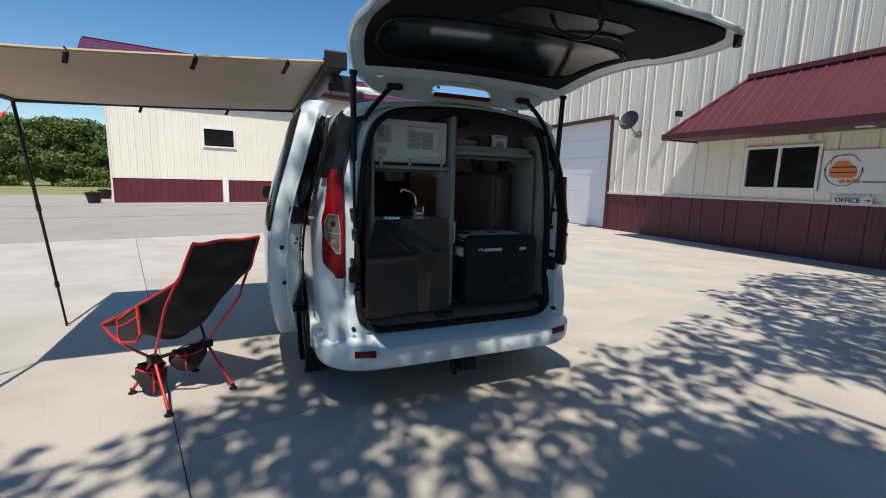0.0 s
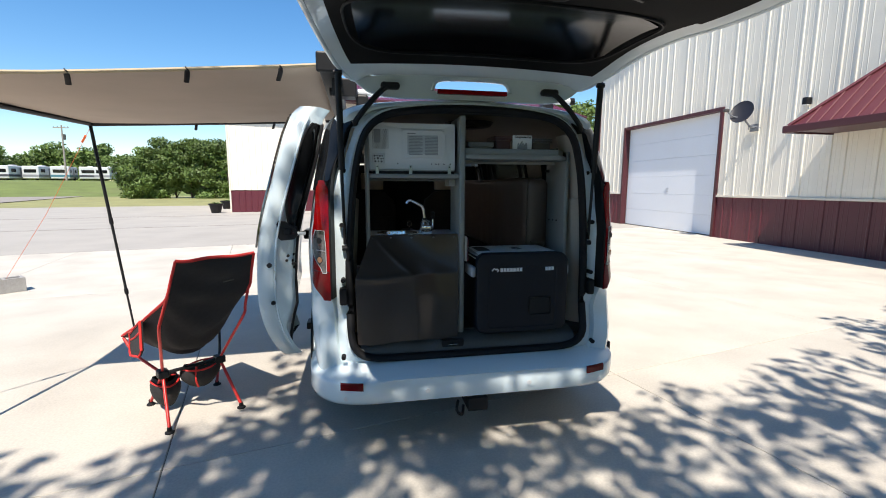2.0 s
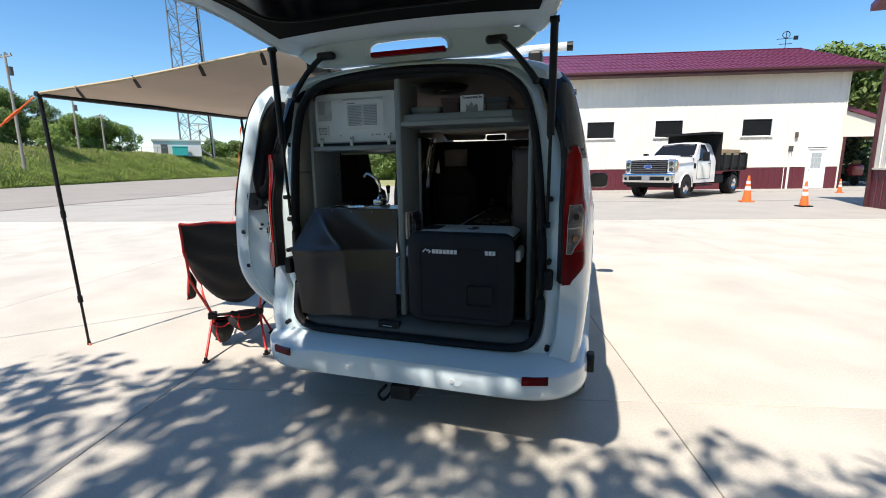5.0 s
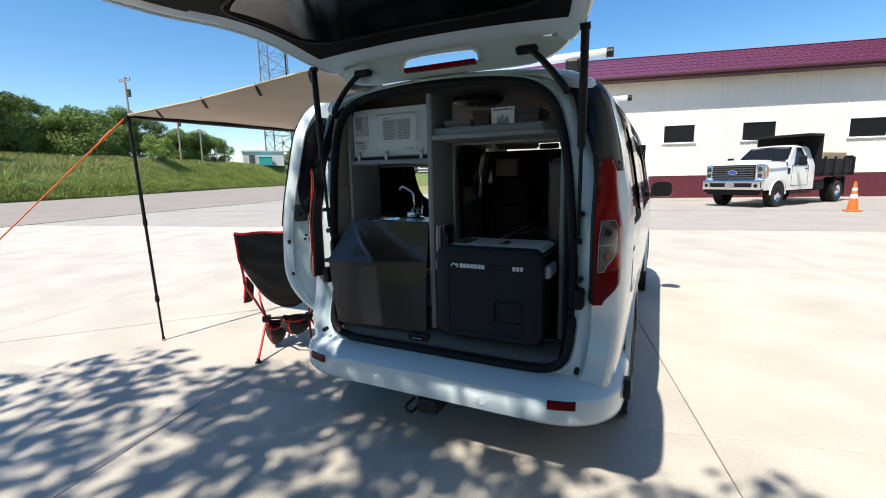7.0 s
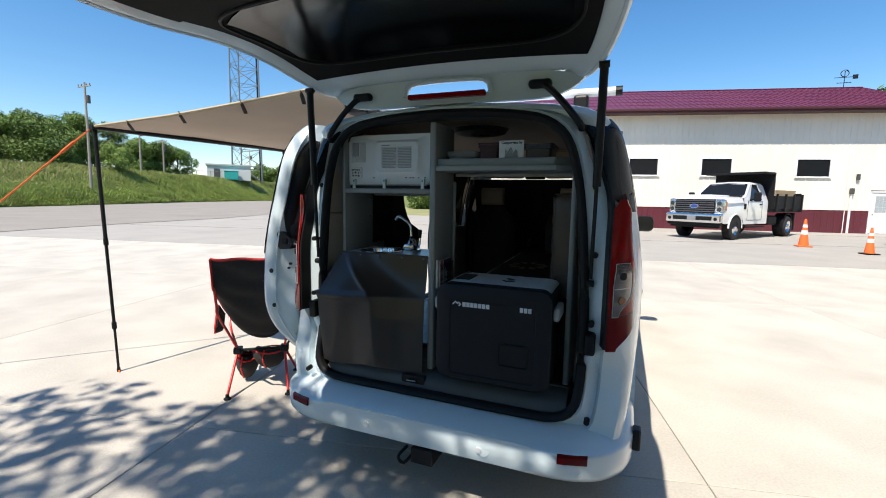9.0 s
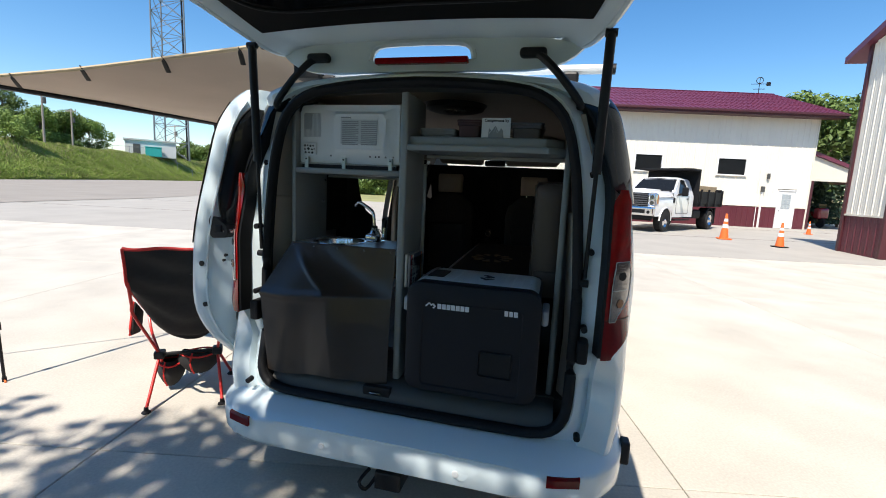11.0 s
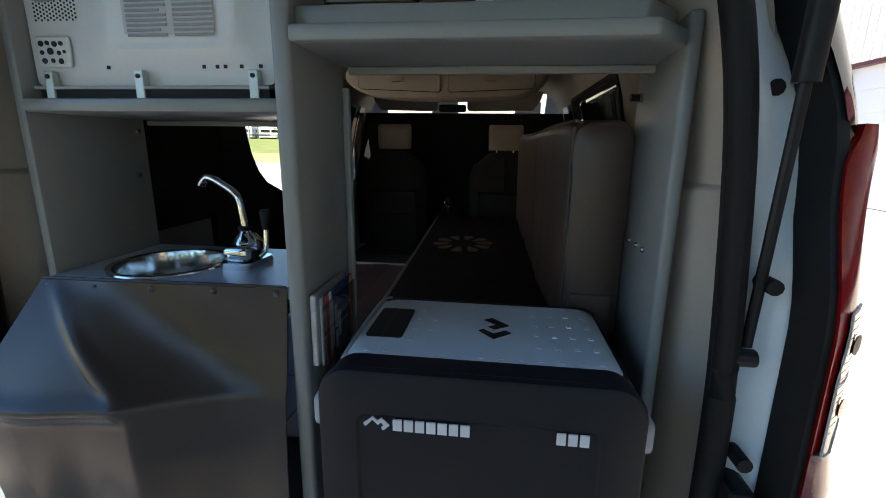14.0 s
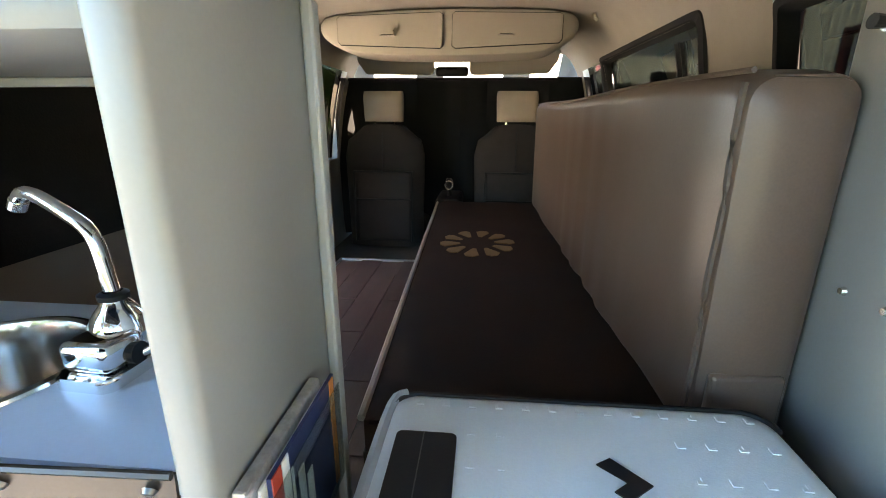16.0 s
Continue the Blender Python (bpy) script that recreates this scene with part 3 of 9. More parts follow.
def letters(text, size, material, parent, at, turn=(90, 0, 0), depth=0.002):
    cu = bpy.data.curves.new("lettering", 'FONT')
    cu.body, cu.size, cu.extrude, cu.offset = text, size, depth, size * 0.025
    tmp = bpy.data.objects.new("lettering_tmp", cu)
    scene.collection.objects.link(tmp)
    dg = bpy.context.evaluated_depsgraph_get()
    me = bpy.data.meshes.new_from_object(tmp.evaluated_get(dg))
    bpy.data.objects.remove(tmp)
    me.name = "lettering"
    me.materials.clear()
    me.materials.append(material)
    ob = new("lettering", me)
    ob.parent = parent
    ob.matrix_basis = pose(*at, *turn)
    return ob


letters("OFFICE", 0.125, SIGN_BLACK, plate, (0.035, -0.0155, 1.197))
bm = slab(bmesh.new(), [(0.50, 1.235), (0.55, 1.235), (0.55, 1.215), (0.60, 1.242), (0.55, 1.27), (0.55, 1.25), (0.50, 1.25)], -0.018, -0.0125, 'y')
part("arrow", bm, SIGN_BLACK, plate)

# satellite dish
dish = thing("satellite_dish", "dark grey satellite dish on a wall arm", "satellite dish", at=(9.36, 7.72, 3.05))
mdish = Matrix.Translation((-0.42, -0.02, 0.22)) @ Euler((radians(0), radians(-62), radians(25))).to_matrix().to_4x4() @ Matrix.Diagonal((1.15, 0.95, 1, 1))
bm = lathe(bmesh.new(), [(0.001, 0.0), (0.1, 0.006), (0.2, 0.025), (0.27, 0.05), (0.275, 0.055), (0.27, 0.045), (0.2, 0.015), (0.001, -0.012)], 28, m=mdish)
part("reflector", bm, mat("dish_grey", (0.018, 0.019, 0.026), 0.5, spec=0.3), dish, "dark grey oval reflector", True)
bm = T([(-0.005, 0, -0.12), (-0.12, 0, -0.12), (-0.3, 0, 0.05), (-0.4, 0, 0.2)], 0.022, 8, smooth=4)
part("mast", bm, GALV, dish, smooth=True)
part("feed_arm", T([(-0.38, -0.02, 0.1), (-0.6, 0.06, 0.14), (-0.75, 0.12, 0.28)], 0.016, 8, smooth=4), GALV, dish, smooth=True)
part("feed_head", B(-0.82, -0.70, 0.08, 0.17, 0.25, 0.33, 0.015), GREY_PLASTIC, dish)
for yy in (-0.18, 0.18):
    part("brace", C((0.0, yy, -0.16), (-0.2, 0, -0.06), 0.009, n=8), GALV, dish)
part("foot_plate", B(-0.02, 0.01, -0.12, 0.12, -0.22, -0.04, 0.004), GALV, dish)
lampbox = thing("wall_light", "small dark wall light on the workshop wall", "wall light", at=(9.36, 6.36, 3.32))
part("body", B(-0.14, 0.02, -0.05, 0.05, -0.06, 0.09, 0.01), BLACK_PLASTIC, lampbox)
part("diffuser", B(-0.12, -0.02, -0.04, 0.04, -0.075, -0.061), WHITE_TRIM, lampbox)

# ---- long low building across the yard ----
barn = thing("long_building", "long cream steel building with maroon hip roof and wainscot", "building", at=(0, 24.7, 0), turn=12.4)
BARN = pose(0, 24.7, 0, 0, 0, 12.4)
BX0, BX1, EAVE = -7.46, 14.5, 6.15
WINS = [(-3.45, -2.05, 2.9, 3.76), (1.05, 2.5, 2.9, 3.76), (4.72, 6.17, 2.9, 3.76), (9.3, 10.8, 2.88, 3.74)]
DOOR = (12.78, 13.8, 0.0, 2.15)
cuts = sorted([BX0, BX1, *[v for w in WINS for v in w[:2]], *DOOR[:2]])
for a, b in zip(cuts, cuts[1:]):
    w = next((w for w in WINS if abs(w[0] - a) < 1e-6 and abs(w[1] - b) < 1e-6), None)
    n = max(1, round((b - a) / 0.92))
    for k in range(n):
        u0, u1 = a + (b - a) * k / n, a + (b - a) * (k + 1) / n
        if abs(a - DOOR[0]) < 1e-6:
            part("panel", ribbed(u0, u1, DOOR[3] + 0.06, EAVE, 0.02), CREAM, barn)
            continue
        part("wainscot_panel", ribbed(u0, u1, 0.0, 1.14, 0.02), MAROON, barn, "maroon ribbed steel wainscot")
        if w:
            part("panel", ribbed(u0, u1, 1.17, w[2], 0.02), CREAM, barn)
            part("panel", ribbed(u0, u1, w[3], EAVE, 0.02), CREAM, barn)
        else:
            part("panel", ribbed(u0, u1, 1.17, EAVE, 0.02), CREAM, barn)
for w in WINS:
    wob = part("window", B(w[0] - 0.07, w[1] + 0.07, -0.05, 0.05, w[2] - 0.07, w[2], 0.004), WHITE_TRIM, barn, "white-framed window with a dark pane")
    part("frame_head", B(w[0] - 0.07, w[1] + 0.07, -0.05, 0.05, w[3], w[3] + 0.07, 0.004), WHITE_TRIM, wob)
    for u in (w[0] - 0.07, w[1]):
        part("frame_side", B(u, u + 0.07, -0.05, 0.05, w[2], w[3], 0.004), WHITE_TRIM, wob)
    part("sill", B(w[0] - 0.1, w[1] + 0.1, -0.09, -0.051, w[2] - 0.075, w[2] - 0.04), WHITE_TRIM, wob)
    part("pane", B(w[0], w[1], 0.0, 0.01, w[2], w[3]), WINDOW_DARK, wob)
door = part("entrance_door", B(DOOR[0] + 0.06, DOOR[1] - 0.06, 0.0, 0.04, 0.02, 2.1, 0.004), WHITE_TRIM, barn, "white entrance door with a glazed upper half")
for u0, u1, z0, z1 in ((DOOR[0], DOOR[0] + 0.06, 0, 2.16), (DOOR[1] - 0.06, DOOR[1], 0, 2.16), (DOOR[0], DOOR[1], 2.1, 2.17)):
    part("door_frame", B(u0, u1, -0.04, 0.05, z0, z1, 0.004), WHITE_TRIM, door)
for i in range(3):
    for j in range(3):
        part("pane", B(13.05 + i * 0.17, 13.205 + i * 0.17, -0.012, -0.001, 1.1 + j * 0.28, 1.36 + j * 0.28), mat("pale_pane", (0.4, 0.44, 0.45), 0.1), door)
part("door_handle", C((12.95, -0.05, 1.0), (12.95, -0.002, 1.0), 0.025, n=10), STEEL, door)
for u in (BX0, BX1 - 0.08):
    part("corner_trim", B(u, u + 0.08, -0.03, 0.06, 0, EAVE, 0.005), CREAM_SMOOTH, barn)
for u0, u1 in ((BX0, BX0 + 0.05), (BX1 - 0.05, BX1)):
    part("end_wall", B(u0, u1, 0.061, 10.8, 0, EAVE), CREAM, barn)
part("back_wall", B(BX0, BX1, 10.8, 10.9, 0, EAVE), CREAM, barn)
OV, RV, RZ = 0.8, 5.4, 8.5
# gable roof
for v0, sgn in ((-OV, 1), (2 * RV + OV, -1)):
    bm = bmesh.new()
    sheet(bm, [[(u, v0, EAVE + 0.1), (u, RV, RZ)] for u in (BX0 - OV, BX1 + OV)])
    ex = bmesh.ops.extrude_face_region(bm, geom=list(bm.faces))
    bmesh.ops.translate(bm, verts=[v for v in ex["geom"] if isinstance(v, bmesh.types.BMVert)], vec=(0, 0, -0.06))
    roof = part("roof_slope", bm, ROOF_RED, barn, "maroon ribbed steel roof")
    if sgn > 0:
        u = BX0 - OV + 0.1
        while u < BX1 + OV:
            part("roof_rib", T([(u, v0, EAVE + 0.112), (u, RV, RZ + 0.012)], 0.022, 5), ROOF_RED, roof)
            u += 0.30
        for k in range(1, 6):
            part("screw_line", T([(BX0 - OV, v0 + (RV - v0) * k / 6, EAVE + 0.1 + (RZ - EAVE - 0.1) * k / 6 + 0.008), (BX1 + OV, v0 + (RV - v0) * k / 6, EAVE + 0.1 + (RZ - EAVE - 0.1) * k / 6 + 0.008)], 0.014, 5), ROOF_RED, roof)
part("ridge_cap", T([(BX0 - OV, RV, RZ + 0.02), (BX1 + OV, RV, RZ + 0.02)], 0.07, 8, flat=0.5), ROOF_RED, barn)
part("fascia", B(BX0 - OV, BX1 + OV, -OV - 0.03, -OV, EAVE - 0.12, EAVE + 0.12, 0.01), TRIM_RED, barn, "dark maroon fascia")
part("gutter", B(BX0 - OV, BX1 + OV, -OV - 0.14, -OV - 0.034, EAVE - 0.03, EAVE + 0.09, 0.02), TRIM_RED, barn, "dark maroon gutter")
for u in (BX0 - OV, BX1 + OV - 0.05):
    for v0 in (-OV, 2 * RV + OV):
        bm = bmesh.new()
        tube(bm, [(u + 0.025, v0, EAVE), (u + 0.025, RV, RZ - 0.1)], 0.1, 4)
        part("rake_board", bm, TRIM_RED, barn)
for u in (BX0 + 0.02, BX1 - 0.07):
    part("gable_wall", slab(bmesh.new(), [(0.061, EAVE), (2 * RV - 0.06, EAVE), (RV, RZ - 0.3)], u, u + 0.05, 'x'), CREAM, barn)
part("soffit", B(BX0 - OV, BX1 + OV, -OV, -0.02, EAVE - 0.10, EAVE - 0.08), TRIM_RED, barn)
# service pipes and meter on the wall
for u, z1 in ((11.88, 2.2), (11.66, 4.1)):
    part("conduit", C((u, -0.06, 0), (u, -0.06, z1), 0.02 if u < 11.8 else 0.055, n=8), WHITE_TRIM, barn)
part("meter_box", B(-2.7, -2.42, -0.2, -0.03, 0.0, 1.22, 0.02), WHITE_TRIM, barn, "pale grey service box")
part("wall_lamp", B(12.03, 12.17, -0.14, -0.03, 2.72, 3.02, 0.02), GREY_PLASTIC, barn)
part("wall_lamp", B(11.79, 11.97, -0.16, -0.03, 2.0, 2.3, 0.02), GREY_PLASTIC, barn)
# weathervane on the ridge
vane = thing("weathervane", "black iron weathervane on the maroon ridge", "weathervane", at=tuple(BARN @ Vector((14.3, RV, RZ))))
bm = C((0, 0, 0), (0, 0, 1.0), 0.02, n=6)
cyl(bm, (-0.35, 0, 0.3), (0.35, 0, 0.3), 0.02, n=6)
cyl(bm, (-0.5, 0, 0.62), (0.5, 0, 0.62), 0.02, n=6)
part("mast", bm, BLACK_PLASTIC, vane)
part("ring", T([(0.2 * math.cos(a), 0, 0.85 + 0.2 * math.sin(a)) for a in [k * math.pi / 6 for k in range(12)]], 0.025, 6, True), BLACK_PLASTIC, vane)
part("arrow_tail", B(0.4, 0.65, -0.01, 0.01, 0.5, 0.74), BLACK_PLASTIC, vane)

# carport behind the corner of the long building
port = thing("carport", "small maroon-roofed carport on cream posts", "carport", at=tuple(BARN @ Vector((BX1 + 0.1, 0.8, 0))), turn=12.4)
bm = bmesh.new()
vs = [bm.verts.new(p) for p in ((0, -0.6, 4.2), (4.4, -0.6, 2.75), (4.4, 6, 2.75), (0, 6, 4.2))]
g = bmesh.ops.extrude_face_region(bm, geom=[bm.faces.new(vs)])
bmesh.ops.translate(bm, verts=[v for v in g["geom"] if isinstance(v, bmesh.types.BMVert)], vec=(0, 0, 0.2))
part("roof", bm, ROOF_RED, port)
bm = slab(bmesh.new(), [(0, 2.75), (4.2, 2.75), (4.2, 2.8), (0, 4.19)], -0.45, -0.4, 'y')
part("gable_panel", bm, CREAM_SMOOTH, port)
for u in (0.1, 3.7):
    part("post", B(u, u + 0.2, -0.5, -0.36, 0, 2.75), TRIM_RED, port)

# ---- the van ----
van = thing("camper_van", "white compact camper van, tailgate raised and side door slid open", "van", at=(0.01, 0, 0))
# half outlines from the bottom middle to the top middle, (x, z)
OUTER = [(0, 0.30), (0.45, 0.30), (0.74, 0.31), (0.845, 0.36), (0.885, 0.52), (0.905, 0.75), (0.912, 0.98), (0.908, 1.14), (0.866, 1.42), (0.822, 1.62), (0.768, 1.76), (0.65, 1.838), (0.43, 1.87), (0.2, 1.885), (0, 1.89)]
HOLE = [(0, 0.505), (0.40, 0.505), (0.575, 0.515), (0.645, 0.565), (0.665, 0.65), (0.668, 0.80), (0.667, 0.98), (0.66, 1.14), (0.638, 1.40), (0.61, 1.57), (0.565, 1.70), (0.475, 1.775), (0.34, 1.805), (0.17, 1.82), (0, 1.825)]
STEPS = 3


def loop(half, y, grow=0.0, steps=STEPS):
    """A closed ring of points, mirrored, at depth y; grow moves it outwards."""
    h = [Vector((x, 0, z)) for x, z in half]
    pts = spline(h, steps)
    mid = Vector((0, 0, 1.1))
    out = []
    for p in pts:
        d = (p - mid)
        d = d.normalized() if d.length else d
        q = p + d * grow
        out.append(Vector((q.x, y, q.z)))
    left = [Vector((-p.x, p.y, p.z)) for p in out[1:-1]][::-1]
    return out + left


def front_top(y):
    """Height to which the body reaches over the bonnet and windscreen."""
    for (a, za), (b, zb) in zip(((3.0, 1.9), (3.15, 1.84), (3.85, 1.22), (4.3, 1.1), (4.7, 0.9), (4.8, 0.7)), ((3.15, 1.84), (3.85, 1.22), (4.3, 1.1), (4.7, 0.9), (4.8, 0.7), (4.9, 0.6))):
        if a <= y <= b:
            return za + (zb - za) * (y - a) / (b - a)
    return 1.9


def ring_at(y, inset=0.0, half=OUTER):
    pts = loop(half, y, -inset)
    nose = 1.0 if y < 3.6 else 1.0 - 0.16 * ((y - 3.6) / 1.2) ** 2
    crown = 0.012 * math.sin(min(1.0, max(0.0, y / 3.2)) * math.pi)
    if y < 0.8:
        nose = 0.972 + 0.028 * max(0.0, y / 0.8)
    top = front_top(y) - inset
    out = []
    for p in pts:
        z = p.z + (crown if p.z > 1.7 else 0)
        if z > top and y >= 3.0:
            z = top
        out.append(Vector((p.x * nose, y, z)))
    return out


YS = [0.40, 0.46, 0.52, 0.80, 1.08, 1.20, 1.42, 1.65, 2.10, 2.22, 2.48, 2.54, 2.6, 2.98, 3.15, 3.5, 3.85, 4.3, 4.7, 4.8]
N = len(loop(OUTER, 0))
HALF_N = N // 2


def z_of(k):
    return loop(OUTER, 0)[k].z


def cut(i, k):
    """What a cell of the body shell is: '' for sheet metal, or the opening that it belongs to."""
    y0, y1 = YS[i], YS[i + 1]
    a, b = loop(OUTER, 0)[k], loop(OUTER, 0)[(k + 1) % N]
    zm, right = (a.z + b.z) / 2, a.x + b.x > 0
    ym = (y0 + y1) / 2
    if 1.12 < zm < 1.70 and abs(a.x) > 0.5:
        if 0.52 < ym < 1.08:
            return "quarter"
        if 1.42 < ym < 2.48 and right:
            return "slider"
        if (2.54 if right else 2.22) < ym < 2.98:
            return "front"
    if not right and 1.20 < ym < 2.10 and 0.42 < zm < 1.78:
        return "doorway"
    if 3.15 < ym < 3.85 and zm > 1.6 and abs(a.x + b.x) / 2 < 0.66:
        return "windscreen"
    if ym < 4.0 and zm < 0.33:
        return "under"
    return ""


def shell(inset, front, which=lambda c: c == ""):
    bm = bmesh.new()
    rows = [ring_at(y, inset) for y in YS[:front]]
    vrows = [[bm.verts.new(p) for p in row] for row in rows]
    for i in range(len(rows) - 1):
        for k in range(N):
            if which(cut(i, k)):
                bm.faces.new((vrows[i][k], vrows[i][(k + 1) % N], vrows[i + 1][(k + 1) % N], vrows[i + 1][k]))
    bmesh.ops.delete(bm, geom=[v for v in bm.verts if not v.link_faces], context='VERTS')
    return bm


bm = shell(0.0, len(YS))
# rounded rear corner and rear face, down to the tailgate opening; the face leans forward above the bumper
def slope(z):
    t = min(1.0, max(0.0, (z - 0.52) / 0.25))
    return 0.06 * t * t * (3 - 2 * t)


def leaned(pts):
    return [p + Vector((0, slope(p.z), 0)) for p in pts]


def upto(a, b, v):
    t = min(1.0, max(0.0, (v - a) / (b - a)))
    return t * t * (3 - 2 * t)


def lamp_zone(p):
    """1 where the rear corner is drawn in round the lamps and pillars."""
    return upto(0.72, 0.86, p.z) * (1 - upto(1.70, 1.80, p.z)) * (1.0 if abs(p.x) > 0.5 else 0.0)


def rear_in(z):
    """Rearmost edge of lamp and pillar beside the opening."""
    return 0.105 + 0.05 * upto(1.15, 1.4, z) + 0.06 * upto(1.4, 1.78, z)


seq = [ring_at(0.40)]
for (y, d), (yn, dn) in zip(((0.26, 0.002), (0.19, 0.008), (0.15, 0.022), (0.13, 0.045)), ((0.34, 0.008), (0.27, 0.018), (0.22, 0.042), (0.175, 0.085))):
    row = []
    for p, q in zip(leaned(ring_at(y, d)), ring_at(0.3, dn)):
        row.append(p.lerp(Vector((q.x, yn + (rear_in(q.z) - 0.105), q.z)), lamp_zone(p)))
    seq.append(row)
hole0 = leaned(loop(HOLE, 0.125, 0.035))
mid0 = []
for a_, b_ in zip(seq[-1], hole0):
    p = a_.lerp(b_, 0.45 if lamp_zone(a_) > 0.5 else 0.60) + Vector((0, 0.004, 0))
    w_ = lamp_zone(p)
    p.y += (rear_in(p.z) + 0.016 - p.y) * w_
    p.x += (math.copysign(0.762 - 0.10 * upto(1.4, 1.78, p.z), p.x) - p.x) * w_
    mid0.append(p)
mid = []
for p in mid0:
    w_ = lamp_zone(p)
    mid.append(Vector((p.x * 0.985 - math.copysign(0.004 * w_, p.x), p.y + 0.03 + (rear_in(p.z) + 0.058 - p.y - 0.03) * w_, p.z)))
mid2 = [a.lerp(b, 0.75) + Vector((0, 0.0, 0)) for a, b in zip(mid, hole0)]
hole1 = leaned(loop(HOLE, 0.13, 0.014))
hole2 = leaned(loop(HOLE, 0.145, 0.012))
sheet(bm, [*seq, mid0, mid, mid2, hole0, hole1, hole2], True)
nose_ring = ring_at(4.8)
bm.faces.new([bm.verts.new(p + Vector((0, 0.02, 0))) for p in nose_ring])
bmesh.ops.remove_doubles(bm, verts=bm.verts, dist=0.0005)
body = part("body", bm, VAN_WHITE, van, "glossy white painted body shell", True)
part("underbody", B(-0.78, 0.78, 0.35, 4.4, 0.22, 0.31, 0.02), BLACK_PLASTIC, van)

# interior lining of the load space
bm = shell(0.055, 15)
for v in bm.verts:
    v.co.z += 0.036 * upto(1.70, 1.83, v.co.z) * upto(0.7, 1.2, v.co.y)
bmesh.ops.reverse_faces(bm, faces=bm.faces)
lining = part("lining", bm, HEADLINER, van, "beige moulded lining and headliner", True)
bm = bmesh.new()
sheet(bm, [leaned(loop(HOLE, 0.128, 0.003)), leaned(loop(HOLE, 0.165, 0.030)), ring_at(0.30, 0.075), ring_at(0.41, 0.055)], True)
part("opening_lining", bm, GREY_PLASTIC, van, "grey plastic trim round the rear opening", True)
# rubber seal round the rear opening
bm = bmesh.new()
sheet(bm, [leaned(loop(HOLE, 0.104, 0.012)), leaned(loop(HOLE, 0.112, -0.016)), leaned(loop(HOLE, 0.128, -0.014)), leaned(loop(HOLE, 0.14, 0.004))], True)
part("seal_flange", bm, BLACK_RUBBER, van, "black rubber lip inside the rear opening", True)
part("door_seal", T(leaned(loop(HOLE, 0.110, 0.004)), 0.021, 10, True, flat=0.9), BLACK_RUBBER, van, "black rubber door seal", True)
# panes, one for each opening
def pane(name, side, label):
    bm = shell(0.018, len(YS), lambda c: c == name)
    if side:
        bmesh.ops.delete(bm, geom=[f for f in bm.faces if f.calc_center_median().x * side < 0], context='FACES')
    ob = part("window_pane", bm, CLEAR_GLASS if name == "windscreen" else DARK_GLASS, van, label, True)
    ob.visible_shadow = False


for name, side, label in (("quarter", 1, "tinted rear quarter window"), ("quarter", -1, "tinted rear quarter window"), ("slider", 1, "tinted sliding door window"),
                          ("front", 1, "tinted front door window"), ("front", -1, "tinted front door window"), ("windscreen", 0, "clear windscreen")):
    pane(name, side, label)

# bumper: a bent moulding, swept from side to side
def bumper_y(x):
    x = abs(x)
    for (a, ya), (b, yb) in zip(((0, -0.035), (0.45, -0.035), (0.62, -0.03), (0.74, 0.005), (0.82, 0.07), (0.875, 0.16), (0.90, 0.28)), ((0.45, -0.035), (0.62, -0.03), (0.74, 0.005), (0.82, 0.07), (0.875, 0.16), (0.90, 0.28), (0.905, 0.5))):
        if a <= x <= b:
            return ya + (yb - ya) * (x - a) / (b - a)
    return 0.5


def bumper_inset(x, z):
    """The middle of the bumper's face is set back between its corners."""
    return 0.014 * (1 - upto(0.45, 0.52, abs(x))) * upto(0.30, 0.33, z) * (1 - upto(0.428, 0.437, z))


def bumper_surface(x, z):
    """Depth of the bumper's skin at x and height z."""
    steps = ((0.285, 0.075), (0.31, 0.02), (0.345, 0.004), (0.424, 0.0), (0.431, 0.003), (0.436, 0.012), (0.452, 0.06), (0.466, 0.11))
    for (a, da), (b, db) in zip(steps, steps[1:]):
        if a <= z <= b:
            return bumper_y(x) + bumper_inset(x, z) + da + (db - da) * (z - a) / (b - a)
    return bumper_y(x) + 0.075


bm = bmesh.new()
curve = spline([(x, bumper_y(x), 0) for x in (-0.905, -0.90, -0.875, -0.82, -0.74, -0.62, -0.45, -0.2, 0, 0.2, 0.45, 0.62, 0.74, 0.82, 0.875, 0.90, 0.905)], 4)
rows = []
for z, d, pull in ((0.285, 0.08, 0.985), (0.305, 0.028, 0.995), (0.335, 0.006, 1.0), (0.38, 0.0, 1.0), (0.42, 0.0, 1.0), (0.428, 0.0015, 1.0), (0.4335, 0.007, 1.0), (0.438, 0.018, 0.998), (0.452, 0.058, 0.992), (0.467, 0.10, 0.98), (0.480, 0.16, 0.94)):
    rows.append([(p.x * pull, min(p.y + d + bumper_inset(p.x, z), 0.62), z + (0.008 * (1 - (p.x / 0.9) ** 2) if z > 0.44 else 0)) for p in curve])
sheet(bm, rows)
bumper = part("rear_bumper", bm, VAN_WHITE, van, "white rear bumper with moulded step", True)
